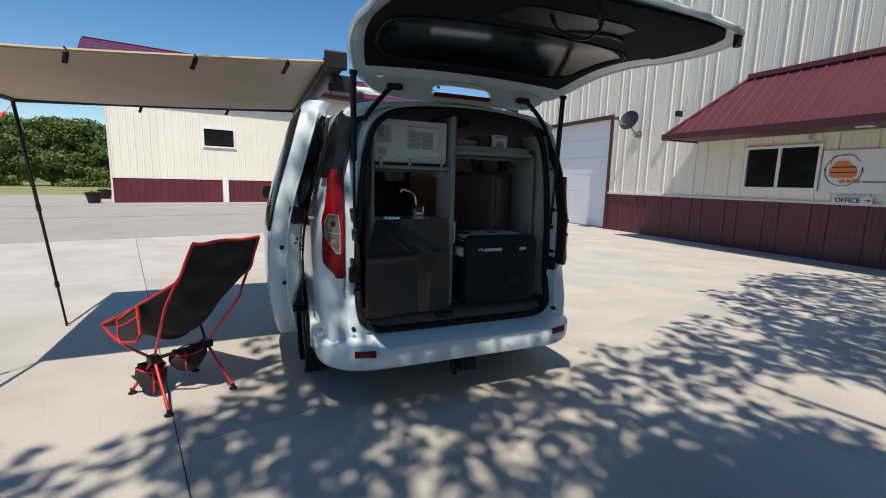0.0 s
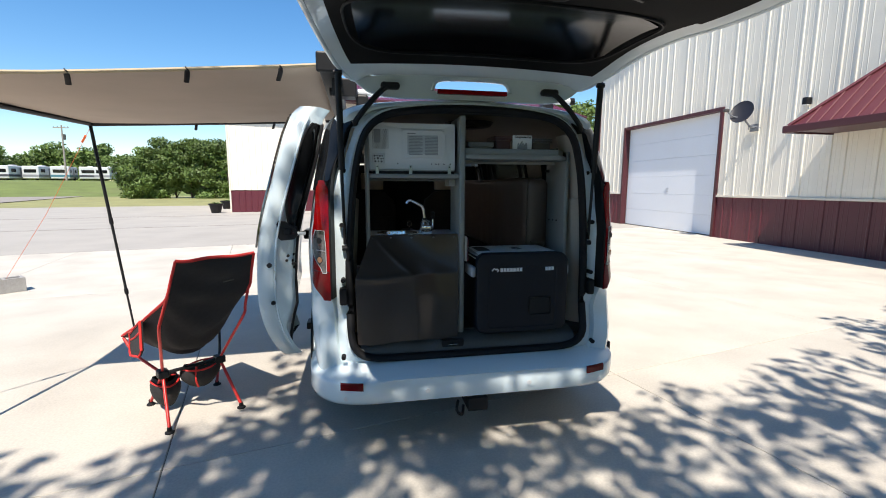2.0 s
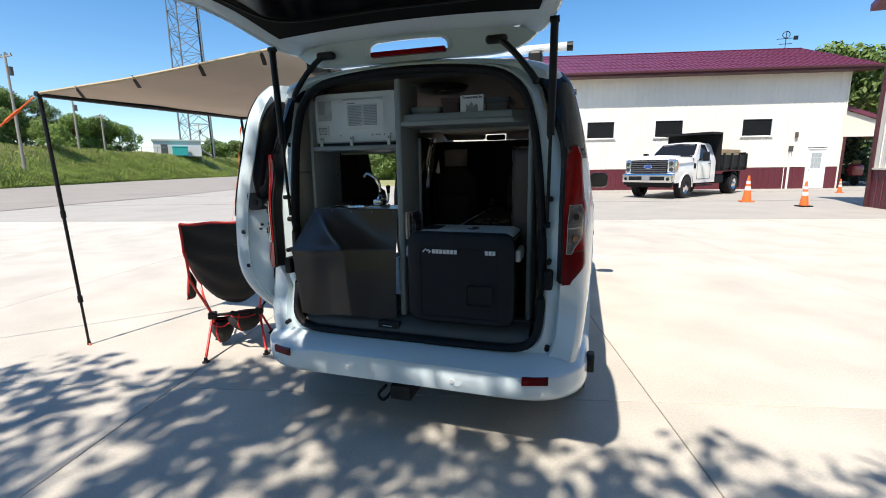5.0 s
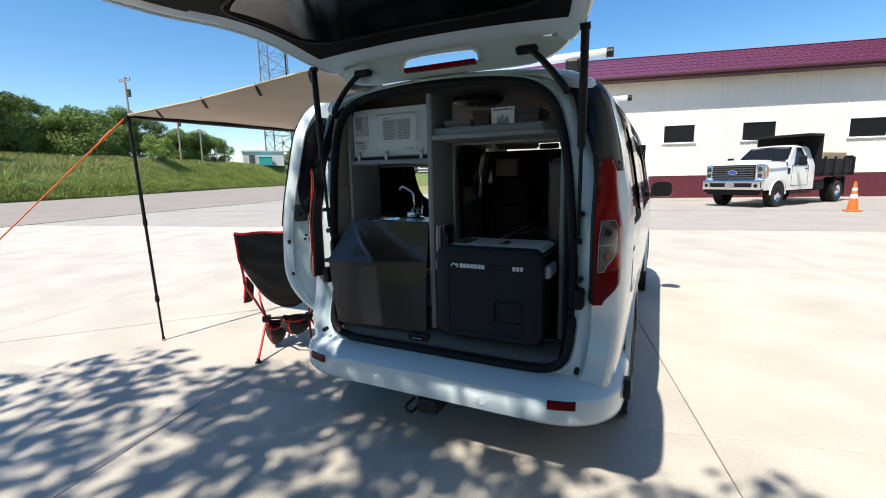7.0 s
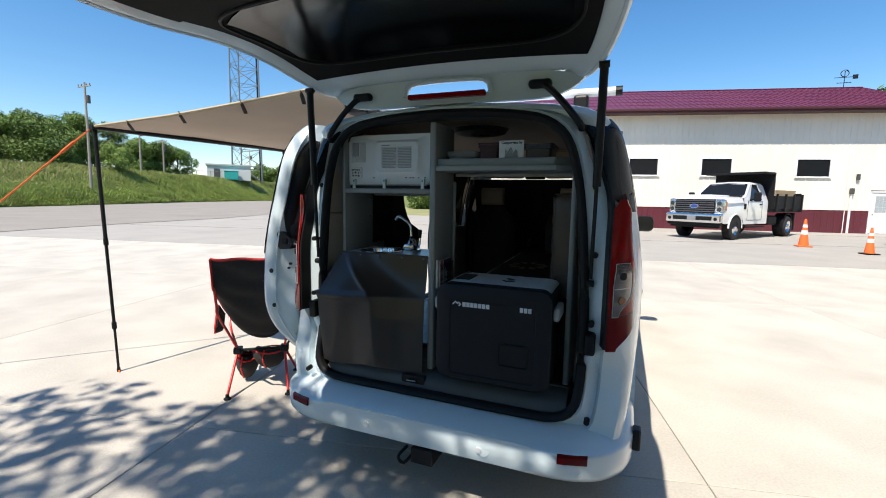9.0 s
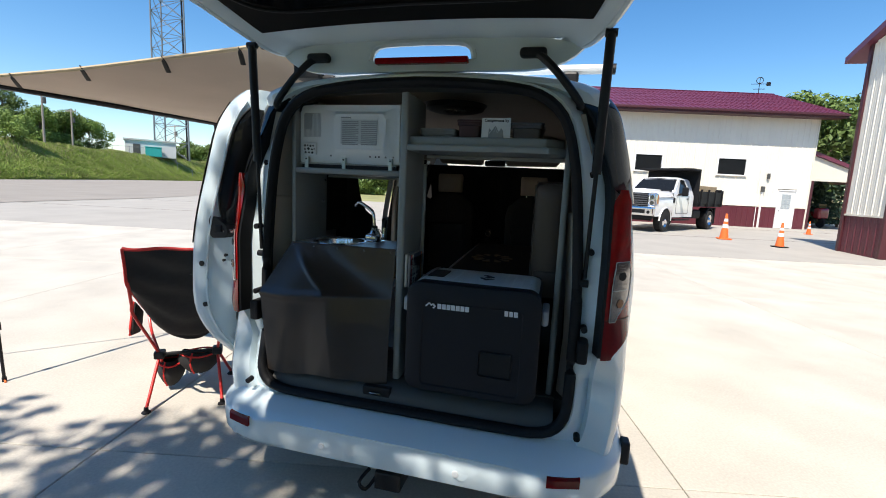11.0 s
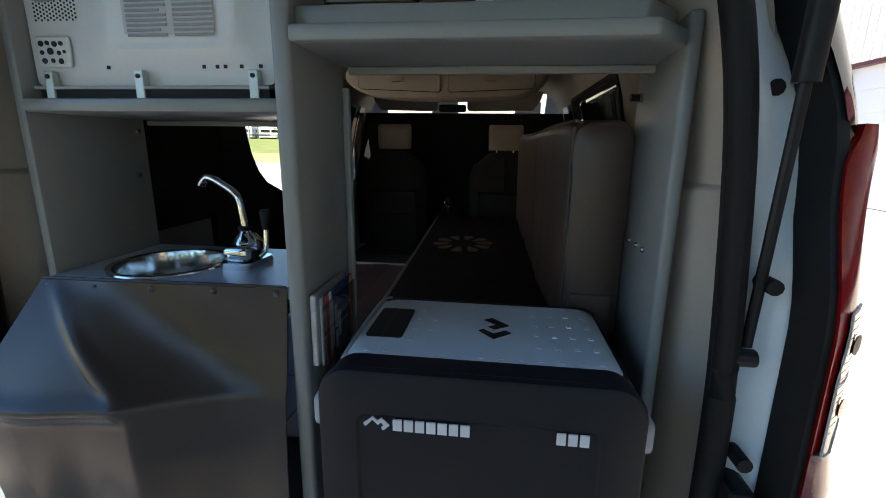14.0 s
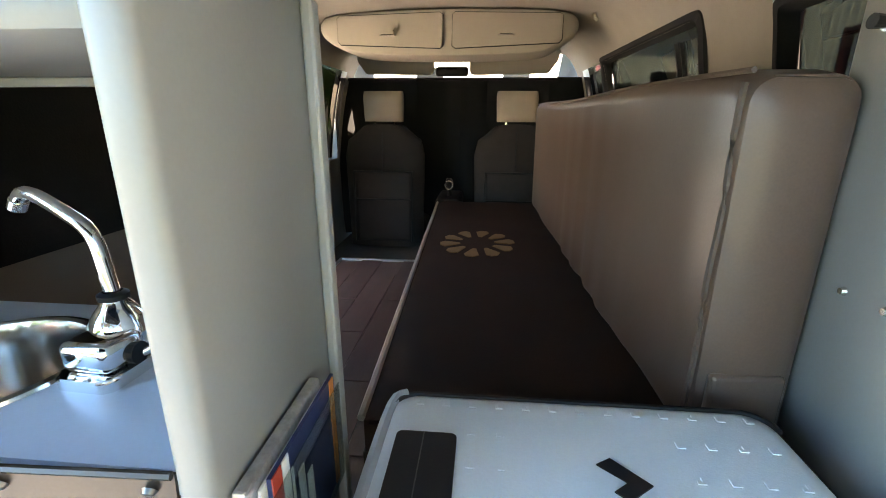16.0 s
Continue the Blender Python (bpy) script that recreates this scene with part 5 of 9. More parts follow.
bm = bmesh.new()
rows = []
for j in range(19):
    z = 1.19 + 0.56 * j / 18
    X, ye, th = door_x(z), edge_y(z), flange(z)
    e = 0.022 * (abs(2 * j / 18 - 1)) ** 6 + (0.03 * (1 - j / 5) if j < 5 else 0)
    rows.append([(X + 0.112 + e, ye + 0.014 + e * 0.5, z), (X + 0.14 + e * 0.6, ye + 0.032, z), (X + th - 0.02, ye + 0.068, z), (X + th + 0.006, ye + 0.118, z), (X + th - 0.03, 0.6, z)])
sheet(bm, rows)
part("door_window", bm, WINDOW_DARK, sd, "dark tinted door window", True)
part("window_rim", T([(r[0][0] - 0.003, r[0][1] - 0.002, r[0][2]) for r in rows], 0.005, 6), BLACK_RUBBER, sd)
part("edge_fold", T([(door_x(z) + 0.10, edge_y(z) + 0.006, z) for z in [0.5 + 1.28 * k / 24 for k in range(25)]], 0.006, 6), VAN_WHITE, sd, smooth=True)
bm = bmesh.new()
rows = []
for j in range(9):
    z = 1.10 + 0.68 * j / 8
    X = door_x(z)
    ye = edge_y(z)
    rows.append([(X + 0.006, ye + 0.004, z), (X - 0.006, ye + 0.02, z), (X - 0.008, ye + 0.6, z)])
sheet(bm, rows)
part("outer_window", bm, WINDOW_DARK, sd, "black outer window glass", True)


def end_y(x, z):
    """Depth of the door's end face at x and height z."""
    o, th = x - door_x(z), flange(z)
    steps = ((0.0, 0.05), (0.035, 0.0), (0.085, 0.004), (0.10, 0.012), (0.115, 0.026), (th - 0.02, 0.075), (th, 0.12))
    for (a, ya), (b, yb) in zip(steps, steps[1:]):
        if a <= o <= b:
            return edge_y(z) + ya + (yb - ya) * (o - a) / (b - a)
    return edge_y(z) + 0.12


latch = part("latch_plate", slab(bmesh.new(), [(-1.035, 1.15), (-1.02, 1.135), (-0.955, 1.140), (-0.935, 1.165), (-0.945, 1.20), (-1.0, 1.235), (-1.03, 1.24), (-1.04, 1.22)], 0.244, 0.33, 'y'), BLACK_PLASTIC, sd, "black moulded door latch")
part("latch_jaw", B(-1.005, -0.965, 0.238, 0.25, 1.165, 1.20, 0.006), BLACK_RUBBER, latch)
part("check_arm", C((-0.965, 0.25, 1.175), (-0.905, 0.30, 1.168), 0.011, n=8), STEEL, sd)
for x, z, r in ((-0.998, 1.045, 0.008), (-0.975, 1.048, 0.008), (-1.005, 1.02, 0.007), (-0.98, 1.015, 0.007), (-0.975, 0.975, 0.008), (-1.085, 1.005, 0.013), (-1.075, 0.80, 0.012), (-0.955, 1.79, 0.010)):
    y = end_y(x, z)
    part("edge_hole", C((x, y - 0.006, z), (x, y + 0.012, z), r, n=12), MW_HOLE, sd)
part("edge_slot", B(-1.0, -0.955, end_y(-0.98, 0.995) - 0.008, end_y(-0.98, 0.995) + 0.02, 0.992, 1.004), MW_HOLE, sd)
part("door_seal", T([door_in(edge_y(z) + 0.095, z, 0.006) for z in [0.45 + 1.3 * k / 20 for k in range(21)]], 0.008, 6), BLACK_RUBBER, sd)
part("roller_bracket", B(-0.99, -0.87, 0.95, 1.1, 1.06, 1.12, 0.01), BLACK_PLASTIC, sd)
part("lower_bracket", B(-1.0, -0.8, 1.0, 1.12, 0.40, 0.45, 0.008), BLACK_PLASTIC, sd)

# ---- camper fittings in the load space ----
FLOOR_Z = 0.60
part("load_floor", B(-0.80, 0.80, 0.26, 3.2, 0.53, FLOOR_Z - 0.012), CARPET, van, "grey carpeted load floor")
bm = bmesh.new()
sheet(bm, [[(x, y, z) for x in (-0.62, -0.45, -0.2, 0, 0.2, 0.45, 0.62)] for y, z in ((0.135, 0.515), (0.14, 0.545), (0.165, 0.572), (0.22, 0.59), (0.30, 0.592))])
sill = part("load_sill", bm, GREY_PLASTIC, van, "grey plastic loading sill", True)
part("striker_recess", B(-0.178, -0.05, 0.138, 0.18, 0.518, 0.572, 0.006), BLACK_PLASTIC, sill, "black striker recess")
part("striker", T([(-0.14, 0.14, 0.535), (-0.14, 0.128, 0.548), (-0.09, 0.128, 0.548), (-0.09, 0.14, 0.535)], 0.005, 6), STEEL, sill)
part("sill_step", B(-0.62, 0.62, 0.255, 0.30, 0.58, 0.598, 0.004), GREY_PLASTIC, sill)
# right-hand pillar trim, seen beside the unit
bm = bmesh.new()
rows = []
for z, x in ((0.60, 0.715), (0.85, 0.725), (1.14, 0.712), (1.345, 0.700), (1.352, 0.706), (1.357, 0.716), (1.5, 0.700), (1.6, 0.685), (1.72, 0.655)):
    rows.append([(x - 0.010, 0.212, z), (x - 0.022, 0.226, z), (x - 0.060, 0.262, z), (x - 0.088, 0.32, z), (x - 0.08, 0.40, z), (x + 0.06, 0.46, z)])
sheet(bm, rows)
part("pillar_lining", bm, BEIGE, van, "grey-beige pillar lining", True)
bm = bmesh.new()
sheet(bm, [[(-x, y, z) for x, y, z in r] for r in rows])
part("pillar_lining", bm, BEIGE, van, "grey-beige pillar lining", True)

unit = thing("camper_cabinet", "silver-grey laminate camper cabinet with sink bay and overhead shelf", "cabinet")
# upright divider with rounded front edge
part("divider", B(-0.058, -0.026, 0.203, 0.455, FLOOR_Z - 0.012, 1.80, 0.009, 3), PANEL, unit, "silver-grey upright divider", True)
part("edge_trim", B(-0.026, -0.012, 0.438, 0.458, FLOOR_Z, 1.53, 0.004), PANEL_EDGE, unit)
part("right_panel", B(0.595, 0.619, 0.272, 0.62, FLOOR_Z - 0.012, 1.625, 0.008, 3, Matrix.Translation((0.595, 0.272, 1.1)) @ Euler((0, 0, radians(-5))).to_matrix().to_4x4() @ Matrix.Translation((-0.595, -0.272, -1.1))), PANEL, unit, "silver-grey right-hand panel", True)
# overhead shelf with rolled front, its right-hand corner cut back to the panel


def lipped(y, wide, x_cut, back):
    """Plan of a front rail that turns back at the cut corner."""
    k = wide * 0.45
    return [(-0.026, y), (x_cut, y), (x_cut + 0.068, y + back), (x_cut + 0.068 - k, y + back + wide * 0.75), (x_cut - k, y + wide), (-0.026, y + wide)]


def rail(outline, z0, z1, r):
    bm = slab(bmesh.new(), outline, z0, z1)
    bmesh.ops.bevel(bm, geom=list(bm.edges), offset=r, segments=2, affect='EDGES', profile=0.5)
    return bm


bm = slab(bmesh.new(), [(-0.026, 0.205), (0.530, 0.205), (0.594, 0.280), (0.606, 0.45), (-0.026, 0.45)], 1.572, 1.588)
shelf = part("overhead_shelf", bm, PANEL, unit, "deep overhead shelf with a cut corner and rounded lip", True)
part("shelf_lip", rail(lipped(0.197, 0.024, 0.532, 0.078), 1.570, 1.596, 0.006), PANEL, shelf, smooth=True)
part("shelf_ledge", rail(lipped(0.226, 0.034, 0.522, 0.074), 1.5885, 1.630, 0.006), PANEL, shelf, smooth=True)
part("back_lip", B(-0.012, 0.606, 0.44, 0.455, 1.556, 1.5715, 0.003), PANEL_EDGE, shelf)
part("left_wall", B(-0.566, -0.546, 0.222, 0.50, FLOOR_Z - 0.012, 1.80, 0.006), PANEL, unit, smooth=True)
part("microwave_shelf", B(-0.545, -0.0585, 0.216, 0.52, 1.463, 1.4868, 0.006, 2), PANEL, unit, "shelf under the microwave", True)
part("shelf_batten", B(-0.545, -0.0585, 0.505, 0.515, 1.451, 1.4628, 0.003), PANEL_EDGE, unit)
part("shelf_block", B(-0.10, -0.0595, 0.30, 0.42, 1.422, 1.4625, 0.004), PANEL_EDGE, unit)
# worktop with a round cut-out for the basin
SINK = (-0.385, 0.335)
WORK_Z = 1.156


def ellipse(rx, ry, z, n=40):
    return [(SINK[0] + rx * math.cos(2 * math.pi * k / n), SINK[1] + ry * math.sin(2 * math.pi * k / n), z) for k in range(n)]


def square(x0, x1, y0, y1, z, n=40):
    out = []
    for k in range(n):
        c, s = math.cos(2 * math.pi * k / n), math.sin(2 * math.pi * k / n)
        tx = ((x1 if c > 0 else x0) - SINK[0]) / c if abs(c) > 1e-6 else 1e9
        ty = ((y1 if s > 0 else y0) - SINK[1]) / s if abs(s) > 1e-6 else 1e9
        t = min(tx, ty)
        out.append((SINK[0] + t * c, SINK[1] + t * s, z))
    # move the nearest points onto the corners
    for cx, cy in ((x0, y0 - 0.018), (x1, y0), (x0, y1), (x1, y1)):
        i = min(range(n), key=lambda q: (out[q][0] - cx) ** 2 + (out[q][1] - cy) ** 2)
        out[i] = (cx, cy, z)
    return out


bm = bmesh.new()
sheet(bm, [ellipse(0.108, 0.108, WORK_Z - 0.024), ellipse(0.108, 0.108, WORK_Z), square(-0.545, -0.059, 0.219, 0.50, WORK_Z), square(-0.545, -0.059, 0.219, 0.50, WORK_Z - 0.024)], True)
part("worktop", bm, BLUE_TOP, unit, "blue-grey laminate worktop with a round cut-out")
bm = bmesh.new()
sheet(bm, [ellipse(r, r, WORK_Z + z, 64) for r, z in ((0.121, 0.0005), (0.1195, 0.004), (0.113, 0.0055), (0.108, 0.003), (0.1055, -0.006), (0.102, -0.05), (0.097, -0.10), (0.085, -0.125), (0.06, -0.135), (0.015, -0.138))], True)
basin = part("sink_basin", bm, BASIN, unit, "round brushed-steel basin", True)
part("drain", C((SINK[0], SINK[1], WORK_Z - 0.139), (SINK[0], SINK[1], WORK_Z - 0.134), 0.02, n=16), CHROME, basin)
for y, z, x in ((0.388, 1.216, 0.6045), (0.452, 1.212, 0.6105), (0.521, 1.209, 0.6165)):
    part("panel_screw", C((x, y, z), (x - 0.005, y, z), 0.006, 0.004, 12), STEEL, unit)
for y, z in ((0.475, 1.437), (0.46, 1.335)):
    part("panel_screw", C((-0.547, y, z), (-0.541, y, z), 0.007, 0.005, 12), STEEL, unit)
knob = part("shelf_knob", C((0.622, 0.557, 1.521), (0.594, 0.555, 1.522), 0.0065, 0.0085, 12), BLACK_PLASTIC, unit, "black and steel knob")
part("collar", C((0.624, 0.557, 1.521), (0.612, 0.5565, 1.5215), 0.0105, n=12), STEEL, knob)
# vinyl flap, snapped along its top and falling in folds
flap_bm = bmesh.new()
rows = []


def ease(t):
    t = min(1.0, max(0.0, t))
    return t * t * (3 - 2 * t)


for j in range(91):
    v = j / 90
    row = []
    for i in range(121):
        u = i / 120
        g_ = min(1.0, v / 0.36)
        x0 = -0.546 - 0.085 * g_ + 0.012 * max(0, v - 0.5)
        x1 = -0.064 - 0.006 * v
        x = x0 + (x1 - x0) * u
        z = 1.157 - 0.574 * v - 0.010 * math.sin(u * 9) * v
        # the left half is pulled out to a ridge that ends in a soft point; below it the sheet drops straight
        ur = 0.04 + 0.50 * g_ + 0.06 * max(0.0, v - 0.36)
        away = max(0.0, u - ur)
        fall = math.exp(-((away / 0.26) ** 1.25))
        pull = 0.100 * g_ * fall - 0.07 * max(0.0, v - 0.36) * ease((0.7 - u) / 0.4)
        lip = 0.007 * math.exp(-(((u - ur) / 0.03) ** 2)) * math.sin(math.pi * min(1, v / 0.42)) if v < 0.42 else 0.0
        lip += 0.010 * math.exp(-(((v - 0.37) / 0.03) ** 2)) * ease((ur + 0.02 - u) / 0.06)
        sag = 0.010 * math.exp(-(((u - 0.72) / 0.16) ** 2)) * math.sin(math.pi * min(1, v / 0.55))
        y = 0.213 - 0.018 * (1 - u) * (1 - v) - 0.022 * math.sin(min(1, v * 1.3) * math.pi * 0.5) - pull - lip + sag - 0.012 * math.sin(u * 6 + 0.5) * v + 0.004 * math.sin(u * 15 + v * 4) * (0.2 + v)
        row.append((x, y, z))
    rows.append(row)
sheet(flap_bm, rows)
ex = bmesh.ops.extrude_face_region(flap_bm, geom=list(flap_bm.faces))
bmesh.ops.translate(flap_bm, verts=[v for v in ex["geom"] if isinstance(v, bmesh.types.BMVert)], vec=(0, 0.003, 0))
flap = thing("vinyl_cover", "brown vinyl cover snapped over the sink cabinet front", "cover")
sheet_ob = part("sheet", flap_bm, VINYL, flap, "", True)
for x in (-0.535, -0.438, -0.326, -0.204, -0.084):
    y = 0.2115 + 0.036 * (x + 0.064)
    part("snap", C((x, y, 1.144), (x, y - 0.0035, 1.142), 0.0060, 0.0042, 14), mat("dark_nickel", (0.18, 0.17, 0.16), 0.3, 0.9), flap, "steel snap fastener", True)
part("hem", T([(-0.545 + 0.48 * k / 12, 0.1945 + 0.0175 * k / 12, 1.1575) for k in range(13)], 0.0035, 6), VINYL, flap)

# hand pump faucet on the worktop
tap = thing("hand_pump_faucet", "chrome hand pump faucet with a black-knobbed lever", "faucet", at=(-0.222, 0.355, WORK_Z + 0.0005))
TURN = Euler((0, 0, radians(-4))).to_matrix().to_4x4()
bm = slab(bmesh.new(), rounded(-0.034, 0.034, -0.052, 0.054, 0.014, 5), 0.0, 0.013)
bmesh.ops.bevel(bm, geom=[e for e in bm.edges if abs(e.verts[0].co.z - 0.013) < 1e-5 and abs(e.verts[1].co.z - 0.013) < 1e-5], offset=0.003, segments=2, affect='EDGES')
bmesh.ops.transform(bm, matrix=TURN, verts=bm.verts)
part("base_plate", bm, CHROME, tap, smooth=True)
part("pump_body", B(-0.029, 0.029, -0.044, 0.006, 0.013, 0.046, 0.010, 4, TURN), CHROME, tap, smooth=True)
part("dome", lathe(bmesh.new(), [(0.030, 0.013), (0.030, 0.034), (0.0285, 0.045), (0.024, 0.056), (0.017, 0.065), (0.0125, 0.071), (0.0115, 0.076)], 28, at=(-0.006, 0.012, 0)), CHROME, tap, smooth=True)
part("collar", lathe(bmesh.new(), [(0.0115, 0.072), (0.015, 0.0735), (0.015, 0.079), (0.0095, 0.082)], 18, at=(-0.006, 0.012, 0)), BLACK_RUBBER, tap, smooth=True)
part("spout", T([(-0.007, 0.013, 0.078), (-0.010, 0.013, 0.105), (-0.014, 0.014, 0.132), (-0.024, 0.016, 0.150), (-0.050, 0.020, 0.166), (-0.080, 0.025, 0.180), (-0.097, 0.027, 0.182), (-0.108, 0.029, 0.172)], 0.0078, 14, smooth=5), CHROME, tap, smooth=True)
part("tip", C((-0.1055, 0.0285, 0.1745), (-0.1115, 0.0295, 0.1655), 0.0088, n=14), CHROME, tap)
lev = part("lever", T([(0.016, -0.010, 0.022), (0.030, -0.004, 0.021), (0.039, 0.006, 0.030), (0.041, 0.010, 0.050), (0.042, 0.012, 0.078)], 0.0062, 10, smooth=4), CHROME, tap, smooth=True)
part("knob", lathe(bmesh.new(), [(0.001, 0.074), (0.0085, 0.076), (0.0095, 0.09), (0.0125, 0.110), (0.0125, 0.114), (0.008, 0.119), (0.001, 0.120)], 16, at=(0.042, 0.012, 0)), BLACK_PLASTIC, lev, "black lever knob", True)
part("pivot", C((0.020, -0.012, 0.024), (0.033, -0.012, 0.024), 0.012, n=16), BLACK_PLASTIC, tap)
part("link", T([(0.004, 0.012, 0.070), (0.018, 0.014, 0.064), (0.032, 0.012, 0.050)], 0.002, 6, smooth=3), CHROME, tap)
for x in (-0.012, 0.004):
    part("screw", C((x, -0.049, 0.0128), (x, -0.049, 0.0150), 0.0035, n=10), STEEL, tap)

# ---- microwave, its back towards the opening ----
mw = thing("microwave_oven", "white microwave oven seen from its pressed-steel back", "microwave", at=(-0.545, 0.240, 1.487))
W_, H_ = 0.472, 0.272
part("housing", B(0.0, W_, 0.018, 0.29, 0.022, H_, 0.006), MW_WHITE, mw)
# pressed back plate: raised field with rounded corners
bm = bmesh.new()
ox, oz = 0.0, 0.022
o = rounded(0.004, W_ - 0.004, oz + 0.002, H_ - 0.004, 0.012, 6)
i1 = rounded(0.145, W_ - 0.045, oz + 0.045, H_ - 0.03, 0.03, 6)
i2 = rounded(0.165, W_ - 0.062, oz + 0.062, H_ - 0.042, 0.024, 6)
i3 = rounded(0.18, W_ - 0.075, oz + 0.07, H_ - 0.05, 0.02, 6)
sheet(bm, [[(x, 0.017, z) for x, z in o], [(x, 0.012, z) for x, z in o], [(x, 0.012, z) for x, z in i1], [(x, 0.0, z) for x, z in i2], [(x, 0.001, z) for x, z in i3]], True)
bm.faces.new([bm.verts.new((x, 0.001, z)) for x, z in i3])
back = part("back_plate", bm, MW_WHITE, mw, "pressed white steel back plate", True)
part("rating_label", B(0.205, W_ - 0.10, -0.002, 0.0, oz + 0.085, H_ - 0.065), LABEL_GREY, back, "pale grey printed label")
for col, (x0, x1) in enumerate(((0.212, 0.287), (0.30, 0.372))):
    for k in range(13):
        z = H_ - 0.072 - k * 0.0078
        x2 = x1 - (0.012 * ((k * 7 + col * 3) % 4) if k % 4 == 3 else 0)
        part("plain_bar", B(x0, x2, -0.0035, -0.0021, z - 0.0042, z), PRINT_GREY, back)
part("plain_bar", B(0.205, 0.25, -0.0002, 0.0008, H_ - 0.06, H_ - 0.054), PRINT_GREY, back)
bm = bmesh.new()
for i in range(14):
    for j in range(15):
        cx, cz = 0.022 + i * 0.0062, 0.135 + j * 0.0068 + (0.0034 if i % 2 else 0)
        if cz < H_ - 0.018:
            cyl(bm, (cx, 0.0115, cz), (cx, 0.0135, cz), 0.0021, n=6)
tagged(part("vent_holes", bm, MW_HOLE, back, "field of small round vent holes"), kind="stuff")
part("vent_window", B(0.026, 0.062, 0.0105, 0.0118, 0.165, 0.235), PRINT_GREY, back)
plate_ = part("cord_plate", B(0.018, 0.085, 0.006, 0.0118, 0.055, 0.108, 0.004), MW_WHITE, back)
for k, (x, z, r) in enumerate(((0.03, 0.095, 0.005), (0.043, 0.096, 0.004), (0.057, 0.094, 0.005), (0.07, 0.095, 0.004), (0.03, 0.08, 0.004), (0.047, 0.082, 0.006), (0.064, 0.079, 0.004), (0.075, 0.081, 0.003), (0.033, 0.066, 0.005), (0.05, 0.066, 0.004), (0.066, 0.065, 0.005))):
    part("punched_hole", C((x, 0.0045, z), (x, 0.0065, z), r, n=10), MW_HOLE, plate_)
for x in (0.15, 0.335, 0.36, 0.375, 0.405, 0.44):
    part("punched_hole", B(x, x + 0.006, 0.0105, 0.0125, 0.052, 0.058), MW_HOLE, back)
for x in (0.034, 0.213, 0.427):
    br = part("bracket", B(x, x + 0.017, -0.004, 0.011, -0.002, 0.048, 0.002), mat("zinc_bracket", (0.55, 0.6, 0.57), 0.35, 0.8), mw, "zinc retaining bracket")
    part("bracket_hole", C((x + 0.0085, -0.006, 0.038), (x + 0.0085, -0.003, 0.038), 0.004, n=10), MW_HOLE, br)
part("black_strip", B(0.02, W_ - 0.01, 0.0, 0.02, 0.001, 0.016), BLACK_RUBBER, mw)
part("white_rail", B(0.01, W_ - 0.01, -0.003, 0.012, 0.0165, 0.0215), PANEL_EDGE, mw)
part("foot", C((0.06, 0.1, 0.0), (0.06, 0.1, 0.022), 0.012, n=10), BLACK_RUBBER, mw)
part("foot", C((0.42, 0.1, 0.0), (0.42, 0.1, 0.022), 0.012, n=10), BLACK_RUBBER, mw)
part("foot", C((0.42, 0.27, 0.0), (0.42, 0.27, 0.022), 0.012, n=10), BLACK_RUBBER, mw)
part("power_cord", T([(0.006, 0.006, 0.24), (0.03, -0.012, 0.262), (0.065, -0.01, 0.268), (0.075, 0.03, 0.28)], 0.004, 8, smooth=5), BLACK_RUBBER, mw, smooth=True)

# ---- compressor cool box ----
FX0, FX1, FY0, FY1, FZ = 0.037, 0.547, 0.121, 0.496, FLOOR_Z
cb = thing("cool_box", "dark slate portable cool box with a pale grey lid", "cool box", at=(0, 0, FZ))
cb.scale = (1, 1, 1.012)
bm = bmesh.new()
prof = [(z, d) for z, d in ((0.0, 0.012), (0.02, 0.0), (0.30, 0.0), (0.36, 0.0), (0.40, 0.004), (0.42, 0.02))]
rows = []
for z, d in prof:
    rows.append([(x, y, z) for x, y in rounded(FX0 + d, FX1 - d, FY0 + d, FY1 - d, 0.04, 6)])
vr = sheet(bm, rows, True)
bm.faces.new(vr[0][::-1])
bm.faces.new(vr[-1])
part("case", bm, FRIDGE_DARK, cb, "", True)
# thick front frame with big rounded corners
bm = bmesh.new()
o = rounded(FX0 - 0.012, FX1 + 0.012, 0.005, 0.451, 0.055, 14)
oi = rounded(FX0 - 0.004, FX1 + 0.004, 0.012, 0.443, 0.05, 14)
pi_ = rounded(FX0 + 0.055, FX1 - 0.055, 0.03, 0.375, 0.02, 14)
pj = rounded(FX0 + 0.06, FX1 - 0.06, 0.035, 0.37, 0.018, 14)
sheet(bm, [[(x * 0.985 + 0.0044, FY0 + 0.062, z * 0.985 + 0.004) for x, z in o], [(x, FY0 + 0.008, z) for x, z in o], [(x * 0.7 + xi * 0.3, FY0 - 0.002, z * 0.7 + zi * 0.3) for (x, z), (xi, zi) in zip(o, oi)], [(x, FY0 - 0.006, z) for x, z in oi], [(x, FY0 - 0.006, z) for x, z in pi_], [(x, FY0 - 0.001, z) for x, z in pj]], True)
bm.faces.new([bm.verts.new((x, FY0 - 0.001, z)) for x, z in pj])
part("front_frame", bm, FRIDGE_DARK, cb, "moulded slate front", True)
part("recess", B(0.33, 0.46, FY0 - 0.0035, FY0 + 0.0, 0.10, 0.20, 0.008), BLACK_PLASTIC, cb)
